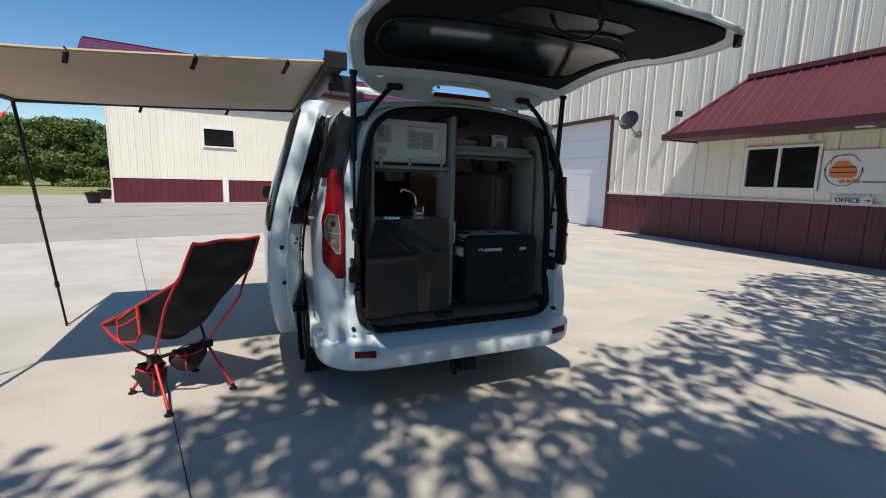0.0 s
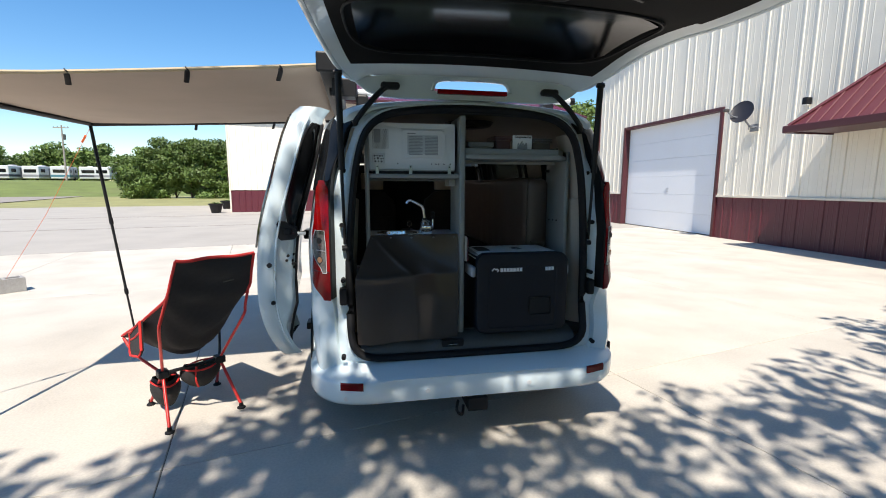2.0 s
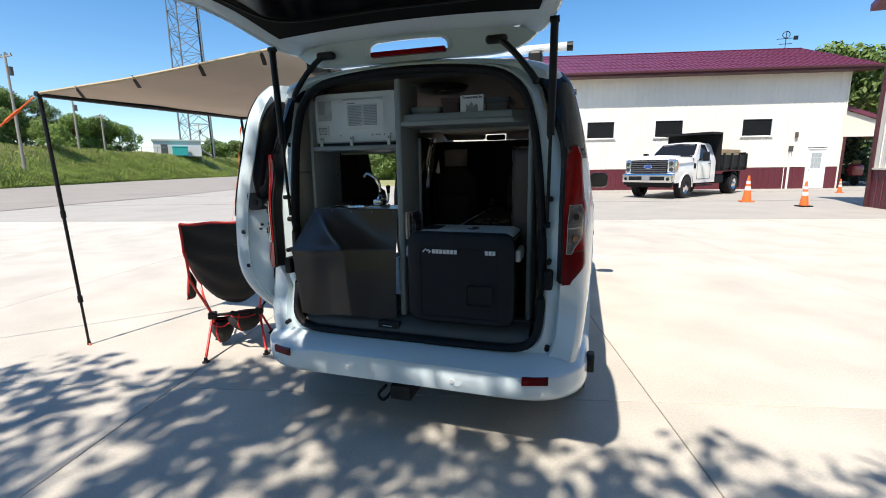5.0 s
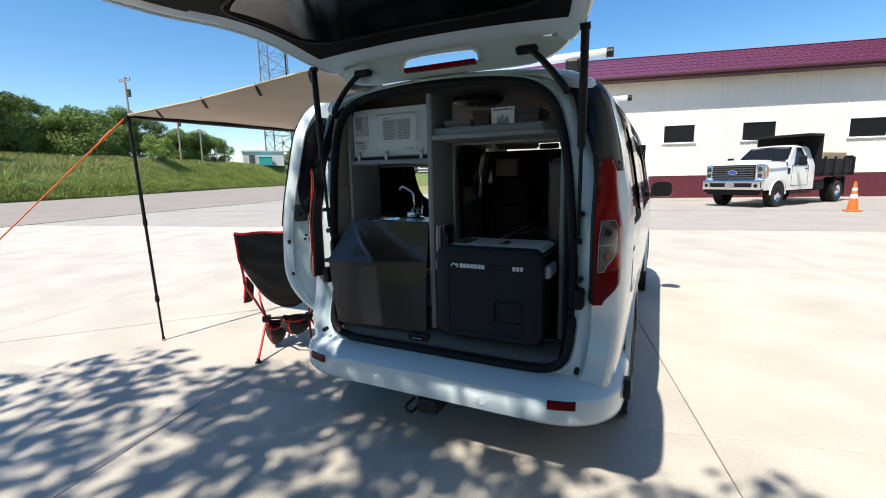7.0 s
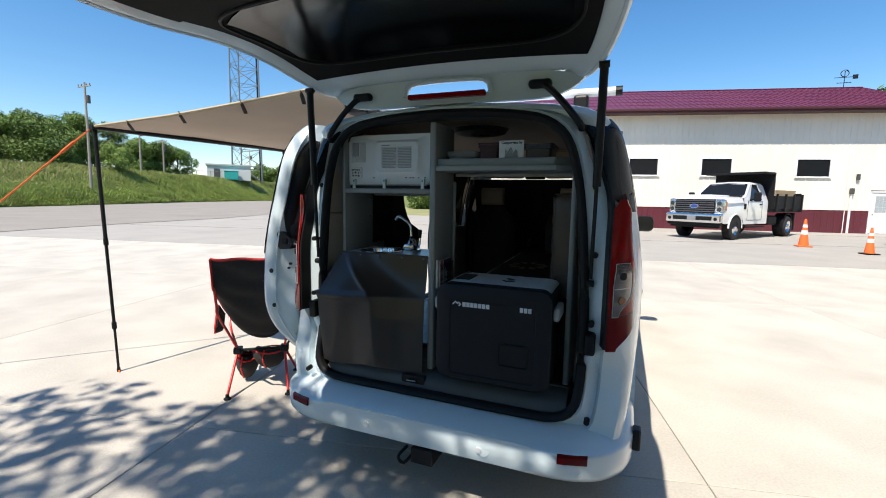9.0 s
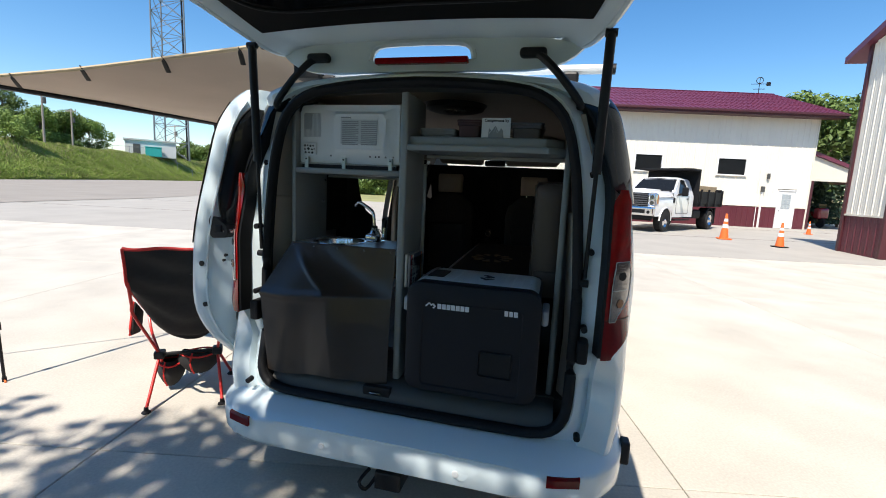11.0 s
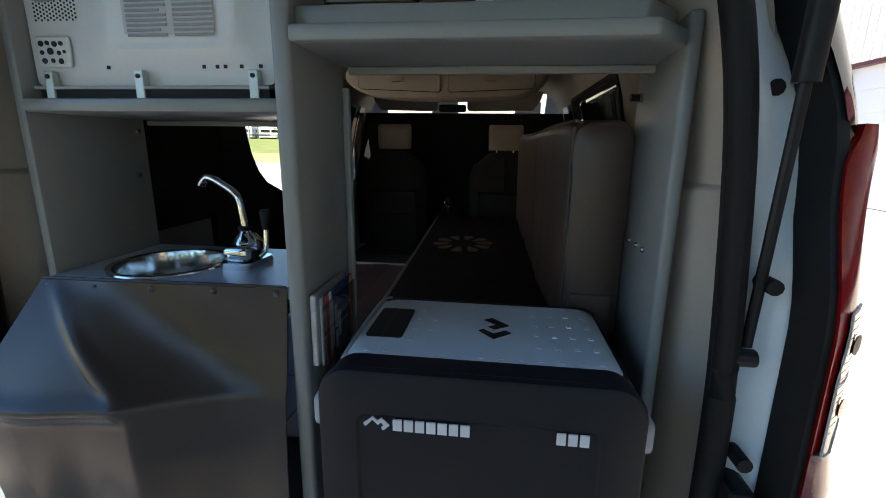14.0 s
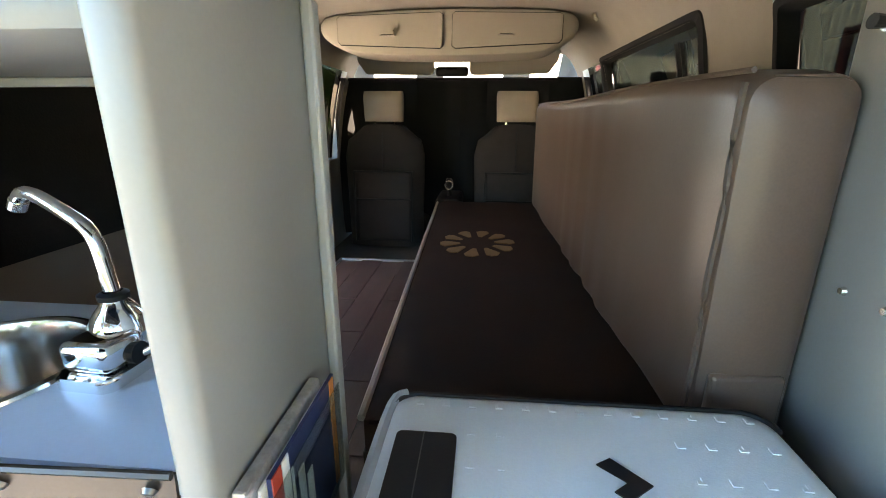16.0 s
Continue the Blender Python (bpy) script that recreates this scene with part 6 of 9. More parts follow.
# brand mark as plain shapes
mk = part("front_mark", slab(bmesh.new(), [(0.110, 0.354), (0.122, 0.367), (0.131, 0.358), (0.136, 0.363), (0.141, 0.358), (0.136, 0.353), (0.140, 0.349), (0.150, 0.358), (0.137, 0.371), (0.130, 0.365), (0.122, 0.373), (0.106, 0.359)], FY0 - 0.0095, FY0 - 0.0065, 'y'), FRIDGE_MARK, cb, "small white mark")
for k in range(7):
    part("plain_bar", B(0.156 + k * 0.0186, 0.156 + k * 0.0186 + 0.0150, FY0 - 0.0095, FY0 - 0.0065, 0.350, 0.370), FRIDGE_MARK, mk)
for k in range(3):
    part("plain_bar", B(0.420 + k * 0.018, 0.434 + k * 0.018, FY0 - 0.0095, FY0 - 0.0065, 0.351, 0.371), FRIDGE_MARK, mk)
# lid
bm = bmesh.new()
rows = []
for z, d in ((0.405, 0.0), (0.43, 0.0), (0.44, 0.006), (0.446, 0.02), (0.447, 0.04)):
    rows.append([(x, y, z) for x, y in rounded(FX0 + 0.008 + d * 1.2, FX1 - 0.008 - d * 1.2, FY0 + 0.058 + d * 0.15, FY1 - 0.004 - d, 0.035, 6)])
vr = sheet(bm, rows, True)
bm.faces.new(vr[-1])
lid = part("lid", bm, FRIDGE_LID, cb, "pale grey textured lid", True)
part("lid_rim", T([(x, y, 0.422) for x, y in rounded(FX0 + 0.004, FX1 - 0.004, FY0 + 0.05, FY1, 0.04, 6)], 0.0065, 6, True), BLACK_PLASTIC, lid)
part("lid_seal", T([(x, y, 0.4385) for x, y in sorted((p for p in rounded(FX0 + 0.012, FX1 - 0.012, FY0 + 0.06, FY1 - 0.006, 0.035, 6) if p[1] > FY1 - 0.042), key=lambda p: p[0])], 0.0055, 6), BLACK_PLASTIC, lid, smooth=True)
part("front_band", T([(FX0 + 0.0, FY0 + 0.008, 0.415), (FX0 + 0.03, FY0 + 0.012, 0.441), (FX0 + 0.08, FY0 + 0.012, 0.446), (FX1 - 0.08, FY0 + 0.012, 0.446), (FX1 - 0.03, FY0 + 0.012, 0.441), (FX1, FY0 + 0.008, 0.415)], 0.006, 6, smooth=4), FRIDGE_DARK, lid)
part("display", slab(bmesh.new(), rounded(0.068, 0.140, 0.256, 0.404, 0.008), 0.4465, 0.4495), BLACK_PLASTIC, lid, "black control panel")
part("display_line", B(0.100, 0.1012, 0.257, 0.403, 0.4493, 0.4502), GREY_PLASTIC, lid)
bm = bmesh.new()
# two facing chevrons
slab(bm, [(0.294, 0.370), (0.311, 0.381), (0.346, 0.345), (0.317, 0.323), (0.304, 0.334), (0.321, 0.347)], 0.4475, 0.4492)
part("lid_mark", bm, BLACK_PLASTIC, lid, "black chevron mark")
part("lid_mark", slab(bmesh.new(), [(0.285, 0.312), (0.294, 0.321), (0.315, 0.301), (0.338, 0.319), (0.349, 0.308), (0.315, 0.277)], 0.4475, 0.4492), BLACK_PLASTIC, lid, "black chevron mark")
for i in range(13):
    for j in range(6):
        x, y = 0.088 + i * 0.0345, 0.200 + j * 0.0525
        if (x < 0.15 and 0.245 < y < 0.42) or (0.195 < x < 0.375 and 0.24 < y < 0.44):
            continue
        c = 1 if (i + j) % 3 else -1
        part("lid_stud", slab(bmesh.new(), [(x + c * a, y + b) for a, b in ((-0.0045, -0.0045), (0.0045, -0.0045), (0.0045, -0.001), (-0.001, -0.001), (-0.001, 0.0045), (-0.0045, 0.0045))], 0.4462, 0.4482), FRIDGE_LID, lid)
part("hinge_rail", T([(FX0 + 0.012, FY0 + 0.075, 0.428), (FX0 + 0.010, FY0 + 0.2, 0.434), (FX0 + 0.012, FY1 - 0.03, 0.436), (FX0 + 0.03, FY1 - 0.006, 0.438)], 0.009, 8, smooth=4), mat("light_handle", (0.42, 0.43, 0.44), 0.5), lid, "pale grey side rail of the lid", True)
for x0, x1 in ((FX0 - 0.037, FX0 - 0.008), (FX1 + 0.008, FX1 + 0.037)):
    part("carry_handle", B(x0, x1, FY0 + 0.03, FY0 + 0.19, 0.315, 0.375, 0.012, 3), mat("light_handle", (0.42, 0.43, 0.44), 0.5), cb, "light grey carry handle", True)

# papers in a clear wall pocket on the divider
pk = thing("brochure_pocket", "clear pocket with brochures and a silver wallet on the divider", "brochure holder", at=(-0.024, 0.218, 0.998))
pk.scale = (1.25, 1.0, 1.05)
part("pocket_back", B(-0.004, -0.002, 0.0, 0.17, 0.0, 0.13), CLEAR_GLASS, pk)
part("silver_wallet", B(0.001, 0.011, -0.004, 0.155, 0.004, 0.138, 0.003), mat("quilted_silver", (0.6, 0.6, 0.6), 0.3, 0.7, vary=0.3, scale=60, fine=200, bump=0.6), pk, "crinkled silver wallet")
part("leaflet", B(0.012, 0.014, 0.01, 0.165, 0.0, 0.128), PAPER_WHITE, pk)
lf = part("leaflet", B(0.015, 0.018, 0.018, 0.172, 0.0, 0.132), PAPER_NAVY, pk, "navy leaflet with a red band")
part("red_band", B(0.0182, 0.0192, 0.018, 0.034, 0.0, 0.132), PAPER_RED, lf)
part("white_band", B(0.0182, 0.0192, 0.036, 0.048, 0.0, 0.132), PAPER_WHITE, lf)
for y0, z0, z1 in ((0.064, 0.052, 0.098), (0.064, 0.010, 0.046), (0.082, 0.030, 0.080), (0.052, 0.020, 0.112)):
    part("plain_bar", B(0.0182, 0.0192, y0, y0 + (0.012 if z1 < 0.1 else 0.003), z0, z1), PAPER_WHITE, lf)
part("orange_band", B(0.0182, 0.0192, 0.155, 0.166, 0.0, 0.132), SIGN_ORANGE, lf)
part("pocket_front", B(0.021, 0.022, -0.005, 0.175, 0.0, 0.12), CLEAR_GLASS, pk)

# boxes on the overhead shelf
for x0, x1, z1, material, label in ((0.01, 0.15, 1.605, mat("pale_tub", (0.20, 0.195, 0.18), 0.5), "low pale plastic storage tub on the overhead shelf"),
                                   (0.166, 0.258, 1.642, mat("maroon_tub", (0.05, 0.010, 0.010), 0.5), "dark red storage tub on the overhead shelf"),
                                   (0.384, 0.50, 1.632, mat("clear_tub", (0.030, 0.016, 0.016), 0.3), "smoky storage tub on the overhead shelf")):
    t_ = thing("storage_tub", label, "storage tub", "tubs on the shelf", at=(x0, 0.275, 1.5885))
    bm = bmesh.new()
    w, d, h = x1 - x0, 0.17, z1 - 1.535
    vr = sheet(bm, [[(x, y, z) for x, y in rounded(-g, w + g, -g, d + g, 0.015, 4)] for z, g in ((0, -0.008), (0.005, -0.003), (h - 0.015, 0.0), (h - 0.014, 0.006), (h, 0.006))], True)
    bm.faces.new(vr[0][::-1])
    bm.faces.new(vr[-1])
    part("tub", bm, material, t_, "", True)
    part("tub_lid", slab(bmesh.new(), rounded(-0.008, w + 0.008, -0.008, d + 0.008, 0.018, 4), h + 0.0005, h + 0.008), material, t_)
card = thing("info_card", "white card with a mountain drawing on the shelf", "card", at=(0.263, 0.268, 1.5885))
part("card", B(0, 0.115, 0, 0.004, 0.0, 0.122, 0.001), PAPER_WHITE, card)
part("mountain_drawing", slab(bmesh.new(), [(0.028, 0.045), (0.03, 0.082), (0.042, 0.072), (0.056, 0.092), (0.068, 0.070), (0.078, 0.082), (0.086, 0.074), (0.088, 0.045)], -0.002, -0.0005, 'y'), PRINT_GREY, card)
part("snow_line", T([(0.031, -0.0025, 0.060), (0.044, -0.0025, 0.078), (0.050, -0.0025, 0.066), (0.056, -0.0025, 0.084), (0.064, -0.0025, 0.064), (0.076, -0.0025, 0.078)], 0.0013, 5), PAPER_WHITE, card)
part("rust_band", B(0.015, 0.098, -0.002, -0.0005, 0.026, 0.043), mat("rust_print", (0.20, 0.05, 0.03), 0.6), card)
letters("Campervans by", 0.0155, SIGN_BLACK, card, (0.011, -0.001, 0.107), depth=0.0008)

# roof vent over the load space
vent = part("roof_vent", lathe(bmesh.new(), [(0.05, -0.004), (0.115, -0.006), (0.135, 0.0), (0.14, 0.012), (0.15, 0.02)], 32, at=(0.07, 0.56, 1.79)), BLACK_PLASTIC, van, "round roof vent ring", True)
for k in range(6):
    a = k * math.pi / 3
    part("vent_fin", B(-0.05, 0.05, -0.003, 0.003, 0.0, 0.012, 0, 2, Matrix.Translation((0.07 + 0.07 * math.cos(a), 0.56 + 0.07 * math.sin(a), 1.785)) @ Euler((0, 0, a)).to_matrix().to_4x4()), GREY_PLASTIC, vent)

# ---- bed along the right side ----
BED_Z = 0.925
base = thing("bed_box", "dark vinyl-covered bed box inside the van", "bed", at=(0, 0, FLOOR_Z - 0.012))
part("box", B(-0.045, 0.70, 0.62, 2.58, 0.0, BED_Z - FLOOR_Z - 0.09, 0.004), VINYL, base)
mt = thing("bed_mattress", "flat dark brown mattress with pale piping on the bed base", "mattress", at=(0, 0, BED_Z - 0.10))
bm = bmesh.new()
rows = []
nx, ny = 16, 40
for j in range(ny + 1):
    y = 0.60 + 2.02 * j / ny
    row = []
    for i in range(nx + 1):
        u = i / nx
        xl = -0.038 - 0.072 * (y - 0.6) / 2
        x = xl + (0.72 - xl) * u
        edge = min(1, min(u, 1 - u) * 18, min(j, ny - j) * 0.9)
        z = 0.085 + 0.018 * edge ** 0.5 + 0.004 * noise.noise(Vector((x * 4, y * 3, 0)))
        row.append((x, y, z))
    rows.append(row)
sheet(bm, rows)
part("top_panel", bm, BED, mt, "", True)
bm = slab(bmesh.new(), [(-0.036, 0.60), (0.715, 0.60), (0.715, 2.615), (-0.108, 2.615)], 0.0, 0.086)
bmesh.ops.bevel(bm, geom=list(bm.edges), offset=0.010, segments=2, affect='EDGES')
part("side_wall", bm, BED, mt, "", True)
part("piping", T([(-0.038, 0.60, 0.088), (-0.074, 1.6, 0.088), (-0.110, 2.62, 0.088)], 0.0075, 6, smooth=4), PIPING, mt, "pale piping along the edge")
LG = (0.147, 1.676)
for k in range(10):
    a = 2 * math.pi * k / 10 + 0.15
    r0, r1 = 0.070, 0.15
    pts = [(LG[0] + r * math.cos(a + d), LG[1] + r * 1.25 * math.sin(a + d)) for r, d in ((r0, -0.08), (r1 * 0.88, -0.20), (r1 * 0.99, -0.10), (r1, 0.06), (r1 * 0.9, 0.22), (r0, 0.12))]
    part("printed_petal", slab(bmesh.new(), pts, 0.1035, 0.107), GOLD_PRINT, mt, "tan printed petal")

# mattress half standing against the right wall
cs = thing("bed_cushion", "thick brown upholstered bed cushion standing on edge", "cushion")
cs.matrix_basis = pose(0.474, 0.570, BED_Z + 0.004, 0, 0, 1.2)
bm = bmesh.new()
L_, T_, HH = 1.90, 0.150, 0.548
rows = []
ring = 28
sec = rounded(0, T_, 0, HH, 0.035, 6)
for j in range(41):
    y = L_ * j / 40
    e = min(1, min(j, 40 - j) / 1.2)
    row = []
    for x, z in sec:
        cx, cz = T_ / 2, HH / 2
        sag = 0.010 * noise.noise(Vector((y * 3.2, z * 3, x * 2))) + 0.006 * math.sin(y * 38 + z * 3) * math.exp(-((y - 0.75) / 0.35) ** 2) * (1 - z / HH)
        k = 0.90 + 0.10 * e ** 0.5
        row.append((cx + (x - cx) * k + (sag if x < cx else 0) - 0.01 * math.sin(math.pi * z / HH) * (1 if x < cx else -1), y, cz + (z - cz) * (0.965 + 0.035 * e ** 0.5) + 0.006 * math.sin(y * 4.5) * (z / HH)))
    rows.append(row)
vr = sheet(bm, rows, True)
bm.faces.new(vr[0][::-1])
bm.faces.new(vr[-1])
part("cover", bm, CUSHION, cs, "", True)
bm = bmesh.new()
vr = sheet(bm, [[(T_ / 2 + (x - T_ / 2) * g, y, HH / 2 + (z - HH / 2) * (1 - (1 - g) * 0.3) + 0.004 * noise.noise(Vector((x * 30, z * 9, 2)))) for x, z in rounded(0.008, T_ - 0.008, 0.010, HH - 0.010, 0.03, 6)] for y, g in ((0.004, 1.0), (-0.006, 0.96), (-0.014, 0.80), (-0.019, 0.45), (-0.020, 0.1))], True)
bm.faces.new(vr[-1])
part("end_panel", bm, CUSHION, cs, "", True)
part("seam_piping", T([(0.006, 0.004 + 0.003 * math.sin(z * 30), z) for z in [0.02 + 0.51 * k / 16 for k in range(17)]], 0.0045, 6), mat("seam", (0.10, 0.075, 0.062), 0.5), cs)
part("seam_piping", T([(0.012, y, HH - 0.004 + 0.004 * math.sin(y * 4.5)) for y in [L_ * k / 30 for k in range(31)]], 0.004, 6), CUSHION, cs)
part("end_flap", B(0.02, 0.125, -0.026, -0.010, 0.01, 0.135, 0.007, 3), CUSHION, cs)

# plank floor by the doorway, with a metal strip
fl = part("plank_floor", B(-0.665, -0.05, 0.52, 2.39, FLOOR_Z - 0.011, FLOOR_Z - 0.003), WOOD, van, "dark wood-look plank floor")
for i in range(5):
    for j in range(3):
        x0, y0 = -0.664 + i * 0.1225, 0.52 + j * 0.65 + (0.32 if i % 2 else 0) - 0.32
        ya, yb = max(y0, 0.525), min(y0 + 0.645, 2.386)
        if yb - ya > 0.05:
            part("plank", B(x0, x0 + 0.1205, ya, yb, FLOOR_Z - 0.003, FLOOR_Z + 0.003, 0.001, 1), WOOD, fl)
part("floor_strip", B(-0.665, -0.10, 2.388, 2.408, FLOOR_Z - 0.011, FLOOR_Z + 0.008, 0.003), ALU, fl, "aluminium edging strip")
part("floor_strip", B(-0.681, -0.6652, 1.2, 2.408, FLOOR_Z - 0.011, FLOOR_Z + 0.008, 0.003), ALU, fl, "aluminium edging strip")

# ---- cab ----
def seat(x0, name_label, turn=0):
    s_ = thing("front_seat", name_label, "car seat", "front seats", at=(x0, 2.66, FLOOR_Z - 0.012))
    back = bmesh.new()
    rows = []
    for j in range(17):
        v = j / 16
        w = 0.255 - 0.05 * max(0, v - 0.75) / 0.25 - 0.02 * (1 - v)
        z = 0.02 + 0.76 * v
        lean = 0.02 * v
        row = []
        for k in range(24):
            a = 2 * math.pi * k / 24
            cx, cy = math.cos(a), math.sin(a)
            x = w * math.copysign(abs(cx) ** 0.4, cx)
            y = 0.075 * math.copysign(abs(cy) ** 0.55, cy) * (1 - 0.25 * (abs(x) / w) ** 3)
            row.append((x * (1 - 0.35 * max(0, v - 0.9) / 0.1), 0.075 + y + lean, z - (0.02 * (abs(x) / w) ** 4 if v > 0.9 else 0)))
        rows.append(row)
    vr = sheet(back, rows, True)
    back.faces.new(vr[0][::-1])
    back.faces.new(vr[-1])
    part("backrest", back, SEAT, s_, "", True)
    part("map_pocket", B(-0.175, 0.175, -0.016, 0.03, 0.06, 0.50, 0.02, 3), SEAT, s_, "", True)
    part("pocket_hem", T([(-0.17, -0.018, 0.33), (0.17, -0.018, 0.33)], 0.006, 6), BLACK_PLASTIC, s_)
    part("pocket_edge", T([(-0.18, -0.012, 0.06), (-0.18, -0.014, 0.5), (0.18, -0.014, 0.5), (0.18, -0.012, 0.06)], 0.009, 6), BLACK_PLASTIC, s_)
    part("back_seam", T([(0, 0.0, 0.52), (0, 0.006, 0.62), (0, 0.018, 0.74)], 0.004, 6), BLACK_PLASTIC, s_)
    bm = bmesh.new()
    rows = []
    for j in range(9):
        v = j / 8
        w = 0.118 + 0.006 * v
        e = 1 - 0.45 * max(0, v - 0.85) / 0.15 - 0.3 * max(0, 0.12 - v) / 0.12
        row = []
        for k in range(20):
            a = 2 * math.pi * k / 20
            cx, cy = math.cos(a), math.sin(a)
            row.append((w * math.copysign(abs(cx) ** 0.35, cx) * (1 - 0.06 * max(0, v - 0.85) / 0.15), 0.09 + 0.05 * e * math.copysign(abs(cy) ** 0.6, cy), 0.795 + 0.175 * v))
        rows.append(row)
    vr = sheet(bm, rows, True)
    bm.faces.new(vr[0][::-1])
    bm.faces.new(vr[-1])
    part("headrest", bm, HEADREST, s_, "tan vinyl headrest", True)
    for sx in (-0.06, 0.06):
        part("headrest_post", C((sx, 0.09, 0.74), (sx, 0.09, 0.82), 0.006, n=8), CHROME, s_)
    part("cushion", B(-0.25, 0.25, 0.10, 0.58, -0.05 + 0.05, 0.17, 0.05, 3), SEAT, s_, "", True)
    return s_


seat(-0.452, "charcoal cloth driver's seat with a tan headrest")
seat(0.352, "charcoal cloth passenger seat with a tan headrest")
shade = thing("windscreen_shade", "black cloth sunshade hung across the cab", "sunshade", at=(0, 3.04, 0.588))
bm = bmesh.new()
sheet(bm, [[(-0.86 + 1.72 * i / 30, 0.02 * math.sin(i * 1.1) + 0.012 * math.sin(i * 2.7 + j), z) for i in range(31)] for j, z in enumerate((0.0, 0.35, 0.75, 1.03, 1.06))])
part("cloth", bm, CURTAIN, shade, "", True)
part("hem", T([(-0.86, 0.0, 1.058), (0.86, 0.0, 1.058)], 0.012, 6), CURTAIN, shade)
# overhead bins
BIN = [(-0.622, 1.80), (-0.600, 1.842), (-0.51, 1.862), (-0.26, 1.872), (-0.02, 1.876), (0.22, 1.873), (0.45, 1.864), (0.535, 1.843), (0.558, 1.80), (0.535, 1.752), (0.462, 1.708), (0.40, 1.690), (0.22, 1.680), (-0.02, 1.677), (-0.26, 1.680), (-0.43, 1.690), (-0.512, 1.708), (-0.595, 1.752)]
bm = bmesh.new()
mid_x, mid_zz = -0.022, 1.785
rows = [[(mid_x + (x - mid_x) * g, y, mid_zz + (z - mid_zz) * g) for x, z in [(p.x, p.z) for p in spline([(x, 0, z) for x, z in BIN], 3, True)]] for y, g in ((2.42, 0.9), (2.38, 0.99), (2.20, 1.0), (2.165, 0.995), (2.148, 0.975), (2.140, 0.94))]
vr = sheet(bm, rows, True)
bm.faces.new(vr[-1])
bins = part("overhead_bin", bm, BEIGE, van, "beige overhead bin with two flaps", True)
for x0, x1, s0, s1 in ((-0.530, -0.048, 0.030, 0.0), (-0.004, 0.480, 0.0, 0.030)):
    # flap corners: the outer end is a little lower at the top and higher at the bottom
    shape = [(x0, 1.722 + s0 * 0.7), (x0 + 0.012, 1.712 + s0 * 0.6), (x1 - 0.012, 1.712 + s1 * 0.6), (x1, 1.722 + s1 * 0.7), (x1, 1.850 - s1 * 0.4), (x1 - 0.012, 1.858 - s1 * 0.35), (x0 + 0.012, 1.858 - s0 * 0.35), (x0, 1.850 - s0 * 0.4)]
    bm = slab(bmesh.new(), shape, 2.129, 2.142, 'y')
    bmesh.ops.bevel(bm, geom=[e for e in bm.edges if max(v.co.y for v in e.verts) < 2.13], offset=0.005, segments=2, affect='EDGES')
    d = part("bin_flap", bm, BEIGE, bins)
    part("flap_gap", T([(x, 2.139, z) for x, z in shape], 0.0042, 5, True), BLACK_PLASTIC, d)
    xm = -0.296 if x0 < -0.3 else 0.236
    part("flap_handle", slab(bmesh.new(), [(xm - 0.035, 1.762), (xm + 0.035, 1.762), (xm + 0.029, 1.786), (xm - 0.029, 1.788)], 2.100, 2.132, 'y'), BEIGE, d)
    # thin black strip stands in for the shadow under the handle
    part("handle_shadow_gap", B(xm - 0.027, xm + 0.027, 2.098, 2.101, 1.7625, 1.765), BLACK_PLASTIC, d)
for shape in ([(-0.60, 1.667), (-0.20, 1.660), (-0.17, 1.675), (-0.17, 1.80), (-0.66, 1.80), (-0.655, 1.74)], [(0.07, 1.660), (0.53, 1.667), (0.585, 1.74), (0.60, 1.80), (0.05, 1.80), (0.05, 1.675)]):
    bm = slab(bmesh.new(), shape, 2.90, 2.92, 'y')
    bmesh.ops.bevel(bm, geom=list(bm.edges), offset=0.006, segments=2, affect='EDGES')
    part("sun_visor", bm, HEADLINER, van, "beige sun visor")
part("rear_view_mirror", B(-0.16, 0.045, 2.88, 2.91, 1.652, 1.708, 0.018, 3), BLACK_PLASTIC, van, "", True)
part("ceiling_hook", T([(0.605, 2.10, 1.832), (0.598, 2.075, 1.826), (0.601, 2.065, 1.812), (0.608, 2.07, 1.805)], 0.008, 6, smooth=3), BEIGE, van)
console = part("gear_console", B(-0.14, 0.02, 2.6, 3.0, FLOOR_Z - 0.012, 0.93, 0.03, 3), BLACK_PLASTIC, van, "black gear console", True)
part("gear_lever", lathe(bmesh.new(), [(0.012, 0.93), (0.012, 0.98), (0.022, 1.0), (0.024, 1.02), (0.015, 1.04), (0.001, 1.042)], 14, at=(-0.06, 2.75, 0)), BLACK_PLASTIC, console, smooth=True)
part("gear_ring", T([(-0.06 + 0.026 * math.cos(a), 2.73, 1.0 + 0.026 * math.sin(a)) for a in [k * math.pi / 8 for k in range(16)]], 0.004, 6, True), CHROME, console)
# seat belt and B-pillar on the left, by the open doorway
part("pillar_trim_left", B(-0.835, -0.785, 2.12, 2.24, 0.60, 1.72, 0.02, 3), BEIGE, van, "beige pillar trim", True)
part("seat_belt", T([(-0.775, 2.2, 1.55), (-0.765, 2.22, 1.2), (-0.76, 2.25, 0.75)], 0.02, 6, smooth=4, flat=0.15), BLACK_PLASTIC, van, "black seat belt")
part("belt_guide", B(-0.785, -0.76, 2.17, 2.22, 1.5, 1.6, 0.01), BLACK_PLASTIC, van)
# frames of the windows inside
def side_x(y, z, inset):
    pts = [(p.x, p.z) for p in ring_at(y, inset)[:HALF_N + 1]]
    for (xa, za), (xb, zb) in zip(pts, pts[1:]):
        if za <= z <= zb and zb > za:
            return xa + (xb - xa) * (z - za) / (zb - za)
    return 0.7


